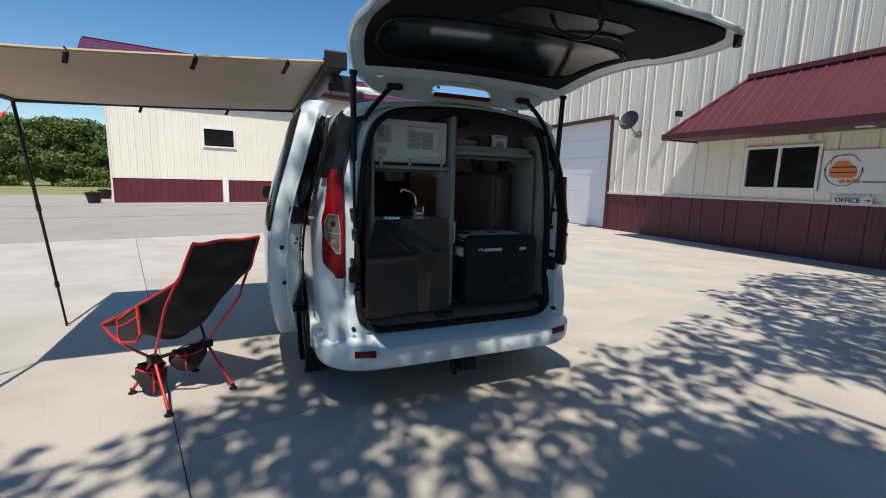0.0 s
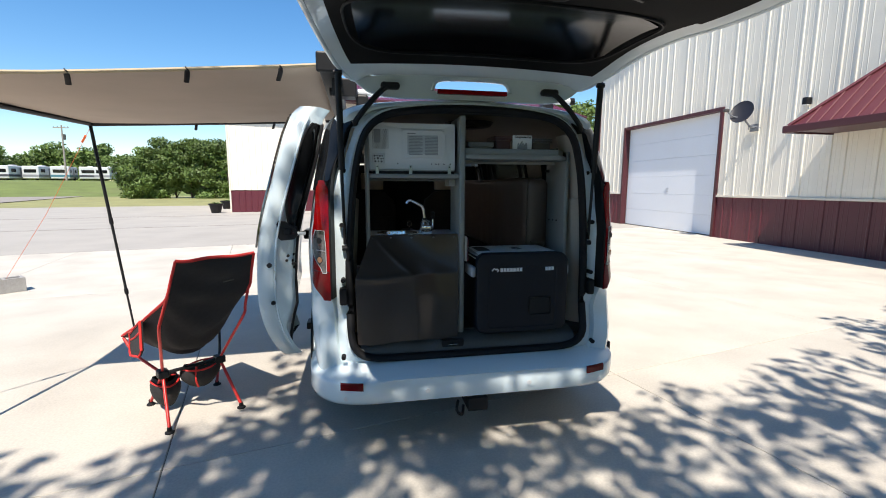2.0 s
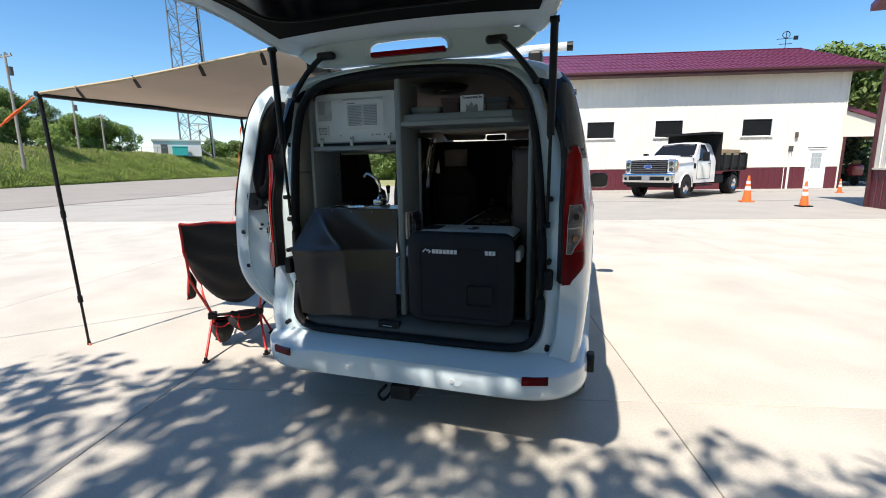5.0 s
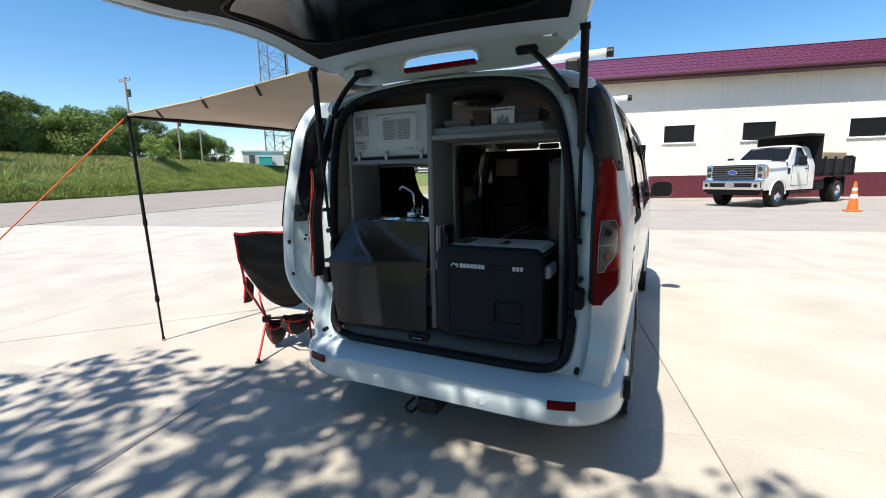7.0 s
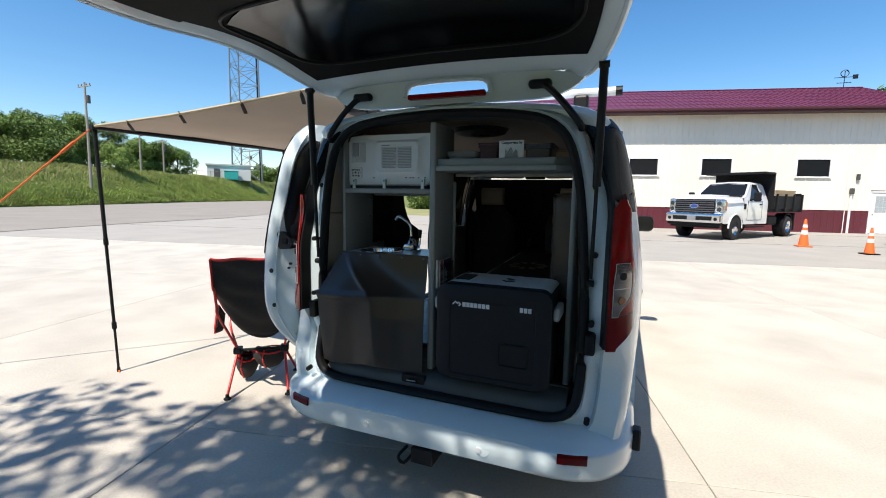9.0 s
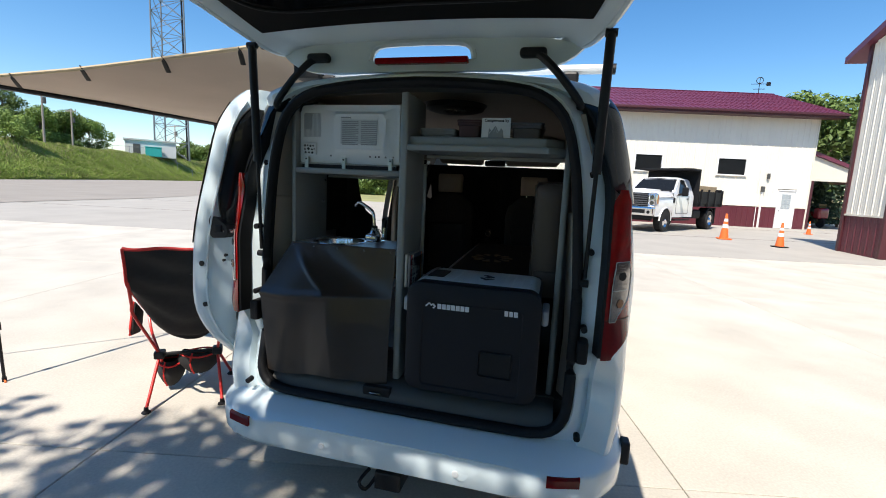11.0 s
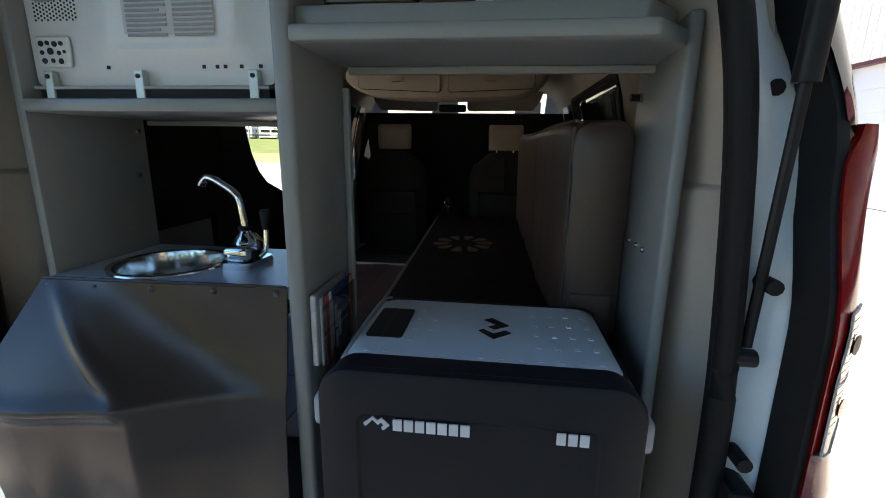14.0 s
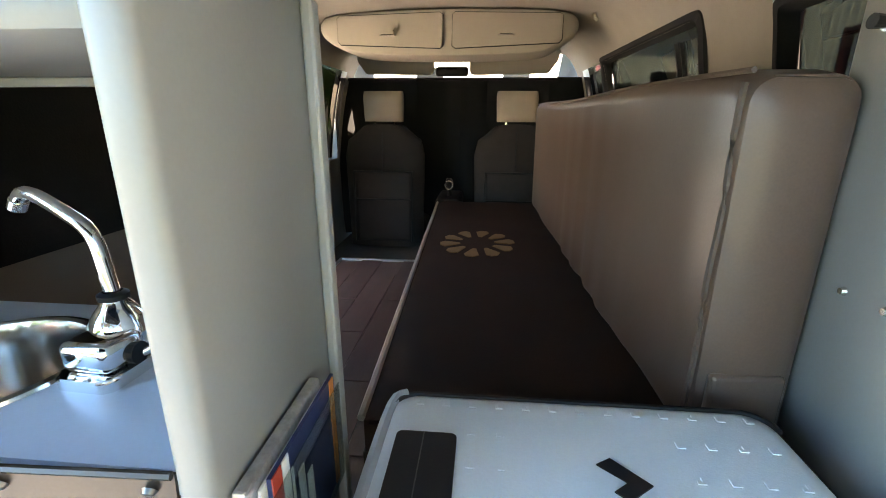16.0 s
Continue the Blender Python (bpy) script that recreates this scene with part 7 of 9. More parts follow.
def inner_frame(sx, y0, y1, z0, z1):
    """A deep black surround on the lining, with a slim rubber lip."""
    loop_ = [(y0 + (y1 - y0) * (0.5 + 0.5 * math.copysign(abs(math.cos(a)) ** 0.06, math.cos(a))), z0 + (z1 - z0) * (0.5 + 0.5 * math.copysign(abs(math.sin(a)) ** 0.06, math.sin(a)))) for a in [2 * math.pi * (k + 0.5) / 64 for k in range(64)]]
    ym, zm = (y0 + y1) / 2, (z0 + z1) / 2
    rows = []
    for grow, inset in ((1.07, 0.050), (1.062, 0.060), (1.00, 0.061), (0.97, 0.045), (0.965, 0.02)):
        rows.append([(sx * side_x(ym + (y - ym) * grow, zm + (z - zm) * grow, inset), ym + (y - ym) * grow, zm + (z - zm) * grow) for y, z in loop_])
    bm = bmesh.new()
    sheet(bm, rows, True)
    part("window_frame", bm, CURTAIN, van, "black inner window surround", True)


part("side_trim", slab(bmesh.new(), [(1.06, 0.60), (1.60, 0.60), (1.625, 0.64), (1.625, 1.14), (1.60, 1.18), (1.55, 1.20), (1.46, 1.235), (1.395, 1.29), (1.345, 1.37), (1.315, 1.47), (1.30, 1.60), (1.29, 1.72), (1.06, 1.72)], -0.80, -0.775, 'x'), BLACK_PLASTIC, van, "black moulded side trim behind the doorway")
# black sheet added here so that no daylight shows through this window
part("window_blind", slab(bmesh.new(), [(0.50, 1.14), (1.1, 1.14), (1.1, 1.70), (0.50, 1.70)], -0.755, -0.75, 'x'), CURTAIN, van, "black sheet added over the quarter window")
inner_frame(1, 1.42, 2.49, 1.15, 1.69)
inner_frame(1, 0.54, 1.06, 1.15, 1.64)
for y in (1.60, 1.64):
    part("window_bar", T([(side_x(y, z, 0.03), y, z) for z in (1.14, 1.3, 1.45, 1.57, 1.65)], 0.009, 6), BLACK_PLASTIC, van)

# ---- awning on the van's left side ----
aw = thing("side_awning", "tan canvas side awning on black poles, fixed to the roof", "awning")
AR, AF = (-2.97, 0.45), (-3.02, 2.56)
bm = bmesh.new()
rows = []
for j in range(21):
    v = j / 20
    y = 0.45 + 2.11 * v
    row = []
    for i in range(25):
        u = i / 24
        xo = AR[0] + (AF[0] - AR[0]) * v
        x = -0.74 + (xo + 0.74) * u
        z = 2.085 - (0.145 - 0.045 * v) * u
        sag = -0.045 * math.sin(math.pi * u) * (0.35 + 0.65 * math.sin(math.pi * v)) - 0.012 * math.sin(math.pi * v) * math.sin(u * 11) - 0.008 * noise.noise(Vector((x * 2.5, y * 2.5, 1)))
        row.append((x, y, z + sag))
    rows.append(row)
sheet(bm, rows)
ex = bmesh.ops.extrude_face_region(bm, geom=list(bm.faces))
bmesh.ops.translate(bm, verts=[v for v in ex["geom"] if isinstance(v, bmesh.types.BMVert)], vec=(0, 0, 0.004))
part("canvas", bm, AWNING_CLOTH, aw, "tan canvas sheet", True)
part("outer_rail", T([(AR[0], 0.43, 1.935), (AF[0], 2.58, 1.98)], 0.020, 8), BLACK_PLASTIC, aw, "black outer rail")
part("front_arm", T([(-0.78, 2.57, 2.075), (-1.9, 2.57, 2.02), (AF[0], 2.57, 1.975)], 0.016, 8), BLACK_PLASTIC, aw, "black folding arm")
part("rear_hem", T([r for r in rows[0][::3]], 0.011, 6), mat("hem_tan", (0.5, 0.4, 0.26), 0.8), aw)
part("front_hem", T([r for r in rows[-1][::3]], 0.011, 6), BLACK_PLASTIC, aw)
case = part("roof_case", B(-0.80, -0.69, 0.36, 2.66, 2.03, 2.115, 0.015, 2), BLACK_PLASTIC, aw, "black awning case on the roof", True)
part("end_cap", B(-0.81, -0.68, 0.335, 0.36, 2.02, 2.125, 0.01), BLACK_PLASTIC, case)
part("case_bracket", B(-0.74, -0.60, 0.50, 0.62, 1.93, 2.03, 0.008), BLACK_PLASTIC, case)
part("case_bracket", B(-0.74, -0.60, 2.0, 2.12, 1.93, 2.03, 0.008), BLACK_PLASTIC, case)
for u, y, d in ((0.12, 0.45, -1), (0.33, 0.45, -1), (0.58, 0.45, -1), (0.82, 0.45, -1), (0.3, 2.56, 1), (0.62, 2.56, 1)):
    x = -0.74 + (AR[0] + 0.74) * u
    z = 2.085 - (0.145 if d < 0 else 0.10) * u - 0.015
    part("strap", T([(x, y + 0.01 * d, z + 0.012), (x + 0.004, y - 0.0 * d, z - 0.015), (x - 0.02, y + 0.05, z - 0.055)], 0.013, 6, smooth=3, flat=0.2), BLACK_PLASTIC, aw, "black tie strap")
for (tx, ty, tz), (fx, fy) in (((-2.97, 0.455, 1.925), (-2.907, 0.471)), ((-3.02, 2.555, 1.965), (-2.82, 2.557))):
    a, b = Vector((tx, ty, tz)), Vector((fx, fy, 0.0))
    pole = part("pole", C(a, a.lerp(b, 0.45), 0.0145, n=12), BLACK_PLASTIC, aw, "black telescopic pole", True)
    part("middle_tube", C(a.lerp(b, 0.45), a.lerp(b, 0.80), 0.0120, n=12), BLACK_PLASTIC, pole, smooth=True)
    part("lower_tube", C(a.lerp(b, 0.80), b, 0.0095, n=12), BLACK_PLASTIC, pole, smooth=True)
    for f in (0.45, 0.80):
        part("collar", C(a.lerp(b, f - 0.012), a.lerp(b, f + 0.015), 0.0175, n=12), BLACK_RUBBER, pole)
    part("peg", C(b + Vector((0.0, 0, 0.012)), b + Vector((0.03, -0.012, 0.004)), 0.006, n=8), ORANGE, pole, "orange ground peg")
    part("foot", C(b, b + Vector((0, 0, 0.03)), 0.013, n=10), BLACK_RUBBER, pole)

ANCHOR = Vector((-4.75, -0.75, 0.0))
rope = thing("guy_rope", "taut orange guy rope from the awning corner", "guy rope", "guy ropes")
part("cord", T([(-2.99, 0.43, 1.915), (-3.9, -0.18, 0.93), ANCHOR], 0.0055, 6), ORANGE_ROPE, rope)
a = Vector((-2.99, 0.43, 1.915)).lerp(ANCHOR, 0.05)
part("slider", C(a, a + (ANCHOR - a) * 0.045, 0.012, n=8), ORANGE_ROPE, rope)
part("anchor_loop", T([ANCHOR + Vector((0.02 * math.cos(k), 0.02 * math.sin(k), 0.004)) for k in (0, 1.26, 2.5, 3.77, 5.0)], 0.005, 6, True), ORANGE_ROPE, rope)
rope2 = thing("guy_rope", "orange guy rope tied down to a concrete block", "guy rope", "guy ropes")
part("cord", T([(-3.03, 2.57, 1.95), (-4.0, 3.45, 1.1), (-5.18, 4.5, 0.2)], 0.0022, 6), ORANGE_ROPE, rope2)
a = Vector((-3.03, 2.57, 1.95))
part("slider", C(a.lerp(Vector((-5.18, 4.5, 0.2)), 0.04), a.lerp(Vector((-5.18, 4.5, 0.2)), 0.07), 0.01, n=8), ORANGE_ROPE, rope2)
blk = thing("concrete_block", "grey hollow concrete block weighing down a rope", "concrete block", at=(-5.25, 4.55, 0), turn=43)
bm = B(-0.2, 0.2, -0.1, -0.07, 0, 0.19, 0.006)
box(bm, -0.2, 0.2, 0.07, 0.1, 0, 0.19, 0.006)
for x in (-0.2, -0.0175, 0.165):
    box(bm, x, x + 0.035, -0.071, 0.071, 0.0, 0.188, 0.004)
part("shell", bm, BLOCK, blk)

# ---- folding chair ----
chair = thing("camping_chair", "low black mesh camping chair with red tubing and pouches", "camping chair", at=(-1.695, 0.785, 0), turn=36)
EDGE = [(0.29, 0.285, 0.475), (0.28, 0.17, 0.525), (0.262, 0.0, 0.60), (0.243, -0.2, 0.70), (0.226, -0.38, 0.79), (0.217, -0.47, 0.845), (0.207, -0.525, 0.94), (0.197, -0.59, 1.045)]
BELLY = [(0, 0.27, 0.43), (0, 0.14, 0.385), (0, 0.02, 0.365), (0, -0.09, 0.415), (0, -0.22, 0.56), (0, -0.36, 0.745), (0, -0.465, 0.89), (0, -0.585, 1.035)]
ce, cb = spline(EDGE, 5), spline(BELLY, 5)
bm = bmesh.new()
rows = []
for n_, (p, q) in enumerate(zip(ce, cb)):
    row = []
    for i in range(17):
        u = 2 * i / 16 - 1
        k = abs(u) ** 2.4
        crease = (0.007 * math.sin(n_ * 1.1 + u * 2.2) + 0.006 * math.sin(n_ * 0.55 - u * 3.7)) * (1 - k)
        row.append((p.x * u, q.y + (p.y - q.y) * k + crease, q.z + (p.z - q.z) * k + crease))
    rows.append(row)
sheet(bm, rows)
ex = bmesh.ops.extrude_face_region(bm, geom=list(bm.faces))
bmesh.ops.translate(bm, verts=[v for v in ex["geom"] if isinstance(v, bmesh.types.BMVert)], vec=(0, 0.003, -0.003))
part("sling", bm, CHAIR_CLOTH, chair, "black mesh sling", True)
for s in (0, -1):
    part("side_piping", T([r[s] for r in rows], 0.0075, 6), RED_CLOTH, chair, "red edge piping")
part("top_piping", T([(x, y, z + 0.004) for x, y, z in rows[-1]], 0.009, 6), RED_CLOTH, chair, "red edge piping")
part("front_piping", T([(x, y + 0.004, z) for x, y, z in rows[0]], 0.007, 6), BLACK_PLASTIC, chair)
part("logo_patch", T([rows[-7][k] for k in range(11, 14)], 0.005, 5), GREY_PLASTIC, chair)
NODE = {}
for sx in (-1, 1):
    NODE[sx] = Vector((sx * 0.165, -0.045, 0.285))
    nd = NODE[sx]
    part("hub", B(-0.03, 0.03, -0.035, 0.035, -0.025, 0.025, 0.01, 2, Matrix.Translation(nd)), BLACK_PLASTIC, chair, "black plastic hub")
    for fy, off in ((-0.255, 0.0), (0.21, 0.0)):
        foot = Vector((sx * 0.205 + (0.02 if fy > 0 else 0), fy, 0.022))
        leg = part("leg", C(nd, foot, 0.0095, n=10), RED_TUBE, chair, "red tube leg", True)
        part("foot", lathe(bmesh.new(), [(0.001, 0.0), (0.026, 0.0), (0.026, 0.006), (0.014, 0.014), (0.012, 0.035), (0.001, 0.035)], 14, at=(foot.x, foot.y, 0.0)), BLACK_RUBBER, leg, smooth=True)
    part("back_pole", T([nd, nd.lerp(Vector((sx * 0.23, -0.325, 0.635)), 0.5), Vector((sx * 0.23, -0.325, 0.635)), Vector((sx * 0.226, -0.36, 0.70)), Vector((sx * 0.212, -0.465, 0.85))], 0.0088, 8, smooth=4), RED_TUBE, chair, "red back pole", True)
    part("seat_pole", T([nd, Vector((sx * 0.25, 0.17, 0.372)), Vector((sx * 0.285, 0.275, 0.465))], 0.0088, 8, smooth=4), RED_TUBE if sx < 0 else BLACK_PLASTIC, chair, "seat pole", True)
part("cross_tube", C(NODE[-1], NODE[1], 0.011, n=10), BLACK_PLASTIC, chair)


def pouch(cx, cy, cz, w, d, h, sx):
    bm = bmesh.new()
    rows = []
    for j in range(7):
        v = j / 6
        k = 0.55 + 0.45 * math.sin(math.pi * (0.15 + 0.8 * v))
        rows.append([(cx + w * k * math.cos(2 * math.pi * q / 16), cy + d * k * math.sin(2 * math.pi * q / 16), cz - h * v + 0.012 * math.cos(2 * math.pi * q / 16 * 2)) for q in range(16)])
    vr = sheet(bm, rows, True)
    bm.faces.new(vr[-1])
    pc = part("pouch", bm, CHAIR_CLOTH, chair, "black pouch with red piping", True)
    part("pouch_piping", T(rows[1], 0.006, 6, True), RED_CLOTH, pc)
    part("pouch_piping", T([rows[j][3] for j in range(7)], 0.006, 6), RED_CLOTH, pc)
    part("pouch_piping", T([rows[j][11] for j in range(7)], 0.006, 6), RED_CLOTH, pc)


pouch(-0.125, 0.085, 0.215, 0.085, 0.10, 0.17, -1)
pouch(0.055, -0.02, 0.285, 0.125, 0.055, 0.14, 1)
for x0, x1, dz in ((-0.16, 0.02, -0.05), (-0.02, 0.17, -0.02)):
    part("strap_rail", T([(x0, -0.02, 0.285), ((x0 + x1) / 2, 0.03, 0.30 + dz), (x1, -0.03, 0.29)], 0.011, 6, smooth=4, flat=0.4), RED_CLOTH, chair)
part("strap_end", T([(-0.15, 0.12, 0.09), (-0.16, 0.13, 0.05), (-0.15, 0.15, 0.012)], 0.006, 5, smooth=3, flat=0.4), BLACK_PLASTIC, chair)
# side pocket, hung from the edge
pk = [(-0.284, 0.09, 0.535), (-0.272, -0.13, 0.655), (-0.285, -0.17, 0.50), (-0.295, -0.14, 0.455), (-0.298, 0.04, 0.415), (-0.294, 0.075, 0.43)]
bm = bmesh.new()
vs = [bm.verts.new(p) for p in pk]
ex = bmesh.ops.extrude_face_region(bm, geom=[bm.faces.new(vs)])
bmesh.ops.translate(bm, verts=[v for v in ex["geom"] if isinstance(v, bmesh.types.BMVert)], vec=(0.012, 0, 0.0))
sp = part("side_pocket", bm, CHAIR_CLOTH, chair, "black side pocket edged in red")
part("pocket_piping", T([(x - 0.002, y, z) for x, y, z in pk], 0.007, 6, True), RED_CLOTH, sp)
part("pocket_piping", T([(-0.287, 0.085, 0.495), (-0.283, -0.03, 0.54), (-0.28, -0.145, 0.60)], 0.006, 6), RED_CLOTH, sp)

# ---- dump-bed truck ----
truck = thing("dump_truck", "white pickup truck with a black dump bed", "truck", at=(4.1, 19.3, 0), turn=-35.8)
truck.scale = (1.06, 1.06, 1.1)
bm = bmesh.new()
# cab and bonnet: swept half sections along the length (local -y is forward)
secs = [(-0.98, 0.62, 1.30, 0.88), (-0.96, 0.60, 1.44, 0.94), (-0.75, 0.58, 1.50, 0.985), (0.0, 0.58, 1.53, 1.0), (0.55, 0.58, 1.54, 1.0)]
rows = []
for y, z0, z1, w in secs:
    rows.append([(x * w, y, z0 + (z1 - z0) * t) for x, t in ((-0.97, 0), (-1.0, 0.25), (-1.0, 0.75), (-0.93, 0.94), (-0.8, 1.0), (0.0, 1.03), (0.8, 1.0), (0.93, 0.94), (1.0, 0.75), (1.0, 0.25), (0.97, 0))])
vr = sheet(bm, rows)
bm.faces.new(vr[0])
part("bonnet", bm, TRUCK_WHITE, truck, "white bonnet and wings", True)
cabm = bmesh.new()
rows = []
for y, zt, w, wt in ((0.55, 1.50, 1.0, 0.98), (0.75, 1.55, 1.0, 0.93), (1.45, 2.08, 1.0, 0.74), (1.7, 2.12, 1.0, 0.73), (2.3, 2.12, 1.0, 0.73), (2.5, 2.05, 1.0, 0.75)):
    rows.append([(-w, y, 0.55), (-w, y, 1.3), (-w * 0.985, y, min(1.42, zt)), (-wt, y, zt - 0.05 if zt > 1.6 else zt), (-wt * 0.8, y, zt), (0, y, zt + 0.02), (wt * 0.8, y, zt), (wt, y, zt - 0.05 if zt > 1.6 else zt), (w * 0.985, y, min(1.42, zt)), (w, y, 1.3), (w, y, 0.55)])
vr = sheet(cabm, rows)
cabm.faces.new(vr[-1])
part("cab", cabm, TRUCK_WHITE, truck, "white regular cab", True)
bm = bmesh.new()
sheet(bm, [[(-0.86, 0.80, 1.56), (0, 0.76, 1.57), (0.86, 0.80, 1.56)], [(-0.70, 1.38, 2.03), (0, 1.36, 2.06), (0.70, 1.38, 2.03)]])
bmesh.ops.translate(bm, verts=bm.verts, vec=(0, -0.012, 0.012))
part("windscreen", bm, WINDOW_DARK, truck, "dark windscreen")
for sx in (-1, 1):
    bm = bmesh.new()
    vs = [bm.verts.new(p) for p in ((sx * 0.995, 0.95, 1.44), (sx * 0.995, 1.95, 1.44), (sx * 0.76, 1.9, 2.02), (sx * 0.77, 1.5, 2.02))]
    bm.faces.new(vs)
    bmesh.ops.translate(bm, verts=bm.verts, vec=(sx * 0.012, 0, 0))
    part("side_window", bm, WINDOW_DARK, truck)
    part("door_line", T([(sx * 1.003, 0.85, 0.7), (sx * 1.003, 0.85, 1.4), (sx * 1.003, 2.02, 1.4), (sx * 1.003, 2.02, 0.7)], 0.008, 4, True), TRUCK_BLACK, truck)
    part("door_handle", B(sx * 1.01 - 0.02, sx * 1.01 + 0.02, 1.8, 1.95, 1.26, 1.3), TRUCK_BLACK, truck)
    mr = part("towing_mirror", B(sx * 1.24 - 0.12, sx * 1.24 + 0.12, 0.95, 1.05, 1.38, 1.72, 0.04, 2), TRUCK_BLACK, truck, "large black towing mirror")
    part("mirror_arm", C((sx * 0.98, 1.0, 1.42), (sx * 1.2, 1.0, 1.5), 0.03, n=8), TRUCK_BLACK, mr)
    lamp_ = part("headlamp", B(sx * 0.87 - 0.13, sx * 0.87 + 0.125, -0.985, -0.70, 0.97, 1.43, 0.05, 3), mat("headlamp_glass", (0.55, 0.56, 0.58), 0.12, 0.85, vary=0.5, scale=14, fine=60, bump=0.3, clear=1.0), truck, "clear stacked headlamp in a bright C-shaped surround", True)
    for z in (1.08, 1.29):
        part("reflector_bowl", C((sx * 0.87, -0.992, z), (sx * 0.87, -0.96, z), 0.075, n=16), mat("lamp_bowl", (0.12, 0.12, 0.13), 0.15, 0.8), lamp_)
    part("surround", T([(sx * 0.99, -0.93, 1.42), (sx * 0.76, -0.995, 1.42), (sx * 0.75, -1.0, 1.20), (sx * 0.76, -0.995, 0.98), (sx * 0.99, -0.93, 0.98)], 0.022, 8, smooth=3), CHROME, lamp_, "bright lamp surround", True)
    part("side_marker", B(sx * 0.995 - 0.012, sx * 0.995 + 0.012, -0.80, -0.70, 1.05, 1.36, 0.01), LAMP_AMBER, lamp_)
    # no opening is cut: a black plate on the wing imitates the arch's shade
    part("arch_liner", slab(bmesh.new(), [(0.505 * math.cos(k * math.pi / 14), 0.42 + 0.505 * math.sin(k * math.pi / 14)) for k in range(15)], sx * 1.002, sx * 1.007, 'x'), TRUCK_BLACK, truck, "black plate on the wing standing in for the shaded wheel arch")
    part("running_board", B(sx * 0.98 - 0.1, sx * 0.98 + 0.08, 0.8, 2.2, 0.42, 0.47, 0.01), TRUCK_BLACK, truck)
    part("wing_vent", B(sx * 1.0 - 0.012, sx * 1.0 + 0.012, 0.55, 0.72, 1.1, 1.3, 0.004), TRUCK_BLACK, truck)
gr = part("grille", B(-0.735, 0.735, -1.02, -0.88, 0.94, 1.44, 0.03), TRUCK_BLACK, truck, "black grille with wide dark bars")
for z in (1.00, 1.075, 1.15, 1.235, 1.31, 1.385):
    part("grille_bar", B(-0.71, 0.71, -1.045, -1.021, z - 0.018, z + 0.018, 0.006), mat("dark_grey_bar", (0.08, 0.08, 0.085), 0.4), gr)
part("badge", slab(bmesh.new(), [(0.15 * math.cos(k * math.pi / 10), 1.19 + 0.06 * math.sin(k * math.pi / 10)) for k in range(20)], -1.055, -1.036, 'y'), mat("blue_badge", (0.03, 0.07, 0.28), 0.3), gr, "plain blue oval badge")
part("badge_rim", T([(0.155 * math.cos(k * math.pi / 12), -1.05, 1.19 + 0.068 * math.sin(k * math.pi / 12)) for k in range(24)], 0.012, 6, True), CHROME, gr)
bp = part("front_bumper", B(-1.02, 1.02, -1.16, -0.9, 0.60, 0.93, 0.06, 3), CHROME, truck, "chrome front bumper")
part("air_slot", B(-0.72, 0.72, -1.175, -1.155, 0.69, 0.83, 0.01), TRUCK_BLACK, bp)
part("plate", B(-0.16, 0.16, -1.19, -1.176, 0.68, 0.83, 0.004), SIGN_GREY, bp)
part("bonnet_bulge", B(-0.5, 0.5, -0.8, 0.5, 1.49, 1.60, 0.05, 3), TRUCK_WHITE, truck, "", True)
part("lower_valance", B(-0.98, 0.98, -1.09, -0.9, 0.50, 0.615, 0.03), TRUCK_BLACK, truck)
part("air_dam", B(-0.9, 0.9, -1.0, -0.85, 0.42, 0.62, 0.03), TRUCK_BLACK, truck)


for sx in (-1, 1):
    part("windscreen_pillar", T([(sx * 0.93, 0.70, 1.52), (sx * 0.86, 1.0, 1.76), (sx * 0.745, 1.42, 2.06)], 0.035, 6, smooth=3), TRUCK_WHITE, truck)
    part("wing_crease", T([(sx * 1.0, -0.7, 1.30), (sx * 1.012, 0.0, 1.33), (sx * 1.008, 0.6, 1.34)], 0.02, 6, smooth=3), TRUCK_WHITE, truck, smooth=True)
    part("wheel_arch", T([(sx * 1.0, 0.0 + 0.5 * math.cos(a_), 0.42 + 0.5 * math.sin(a_)) for a_ in [math.pi * k / 12 for k in range(13)]], 0.03, 8), TRUCK_WHITE, truck, smooth=True)
    part("fog_lamp", C((sx * 0.85, -1.172, 0.74), (sx * 0.85, -1.13, 0.74), 0.06, n=12), TRUCK_BLACK, truck)
part("wiper_cowl", B(-0.85, 0.85, 0.5, 0.74, 1.53, 1.575, 0.02), TRUCK_BLACK, truck)
part("sun_strip", B(-0.62, 0.62, 1.30, 1.33, 2.0, 2.03), SIGN_GREY, truck)


def truck_wheel(x, y, w, name_label):
    m = Matrix.Translation((x, y, 0.41)) @ Euler((0, radians(90 if x > 0 else -90), 0)).to_matrix().to_4x4()
    wh = part("wheel", lathe(bmesh.new(), [(0.24, -w), (0.37, -w), (0.405, -w * 0.7), (0.41, 0), (0.405, w * 0.7), (0.37, w), (0.24, w)], 28, m=m), TYRE, truck, name_label, True)
    part("rim", lathe(bmesh.new(), [(0.25, w * 0.9), (0.22, w * 0.7), (0.2, w * 0.55), (0.1, w * 0.8), (0.07, w * 1.1), (0.001, w * 1.1)], 24, m=m), CHROME, wh, "bright rim", True)
    part("wheel_opening", lathe(bmesh.new(), [(0.47, -w), (0.47, w * 0.9), (0.44, w * 0.92)], 24, m=Matrix.Translation((x * 0.985, y, 0.47)) @ Euler((0, radians(90 if x > 0 else -90), 0)).to_matrix().to_4x4()), TRUCK_BLACK, wh)


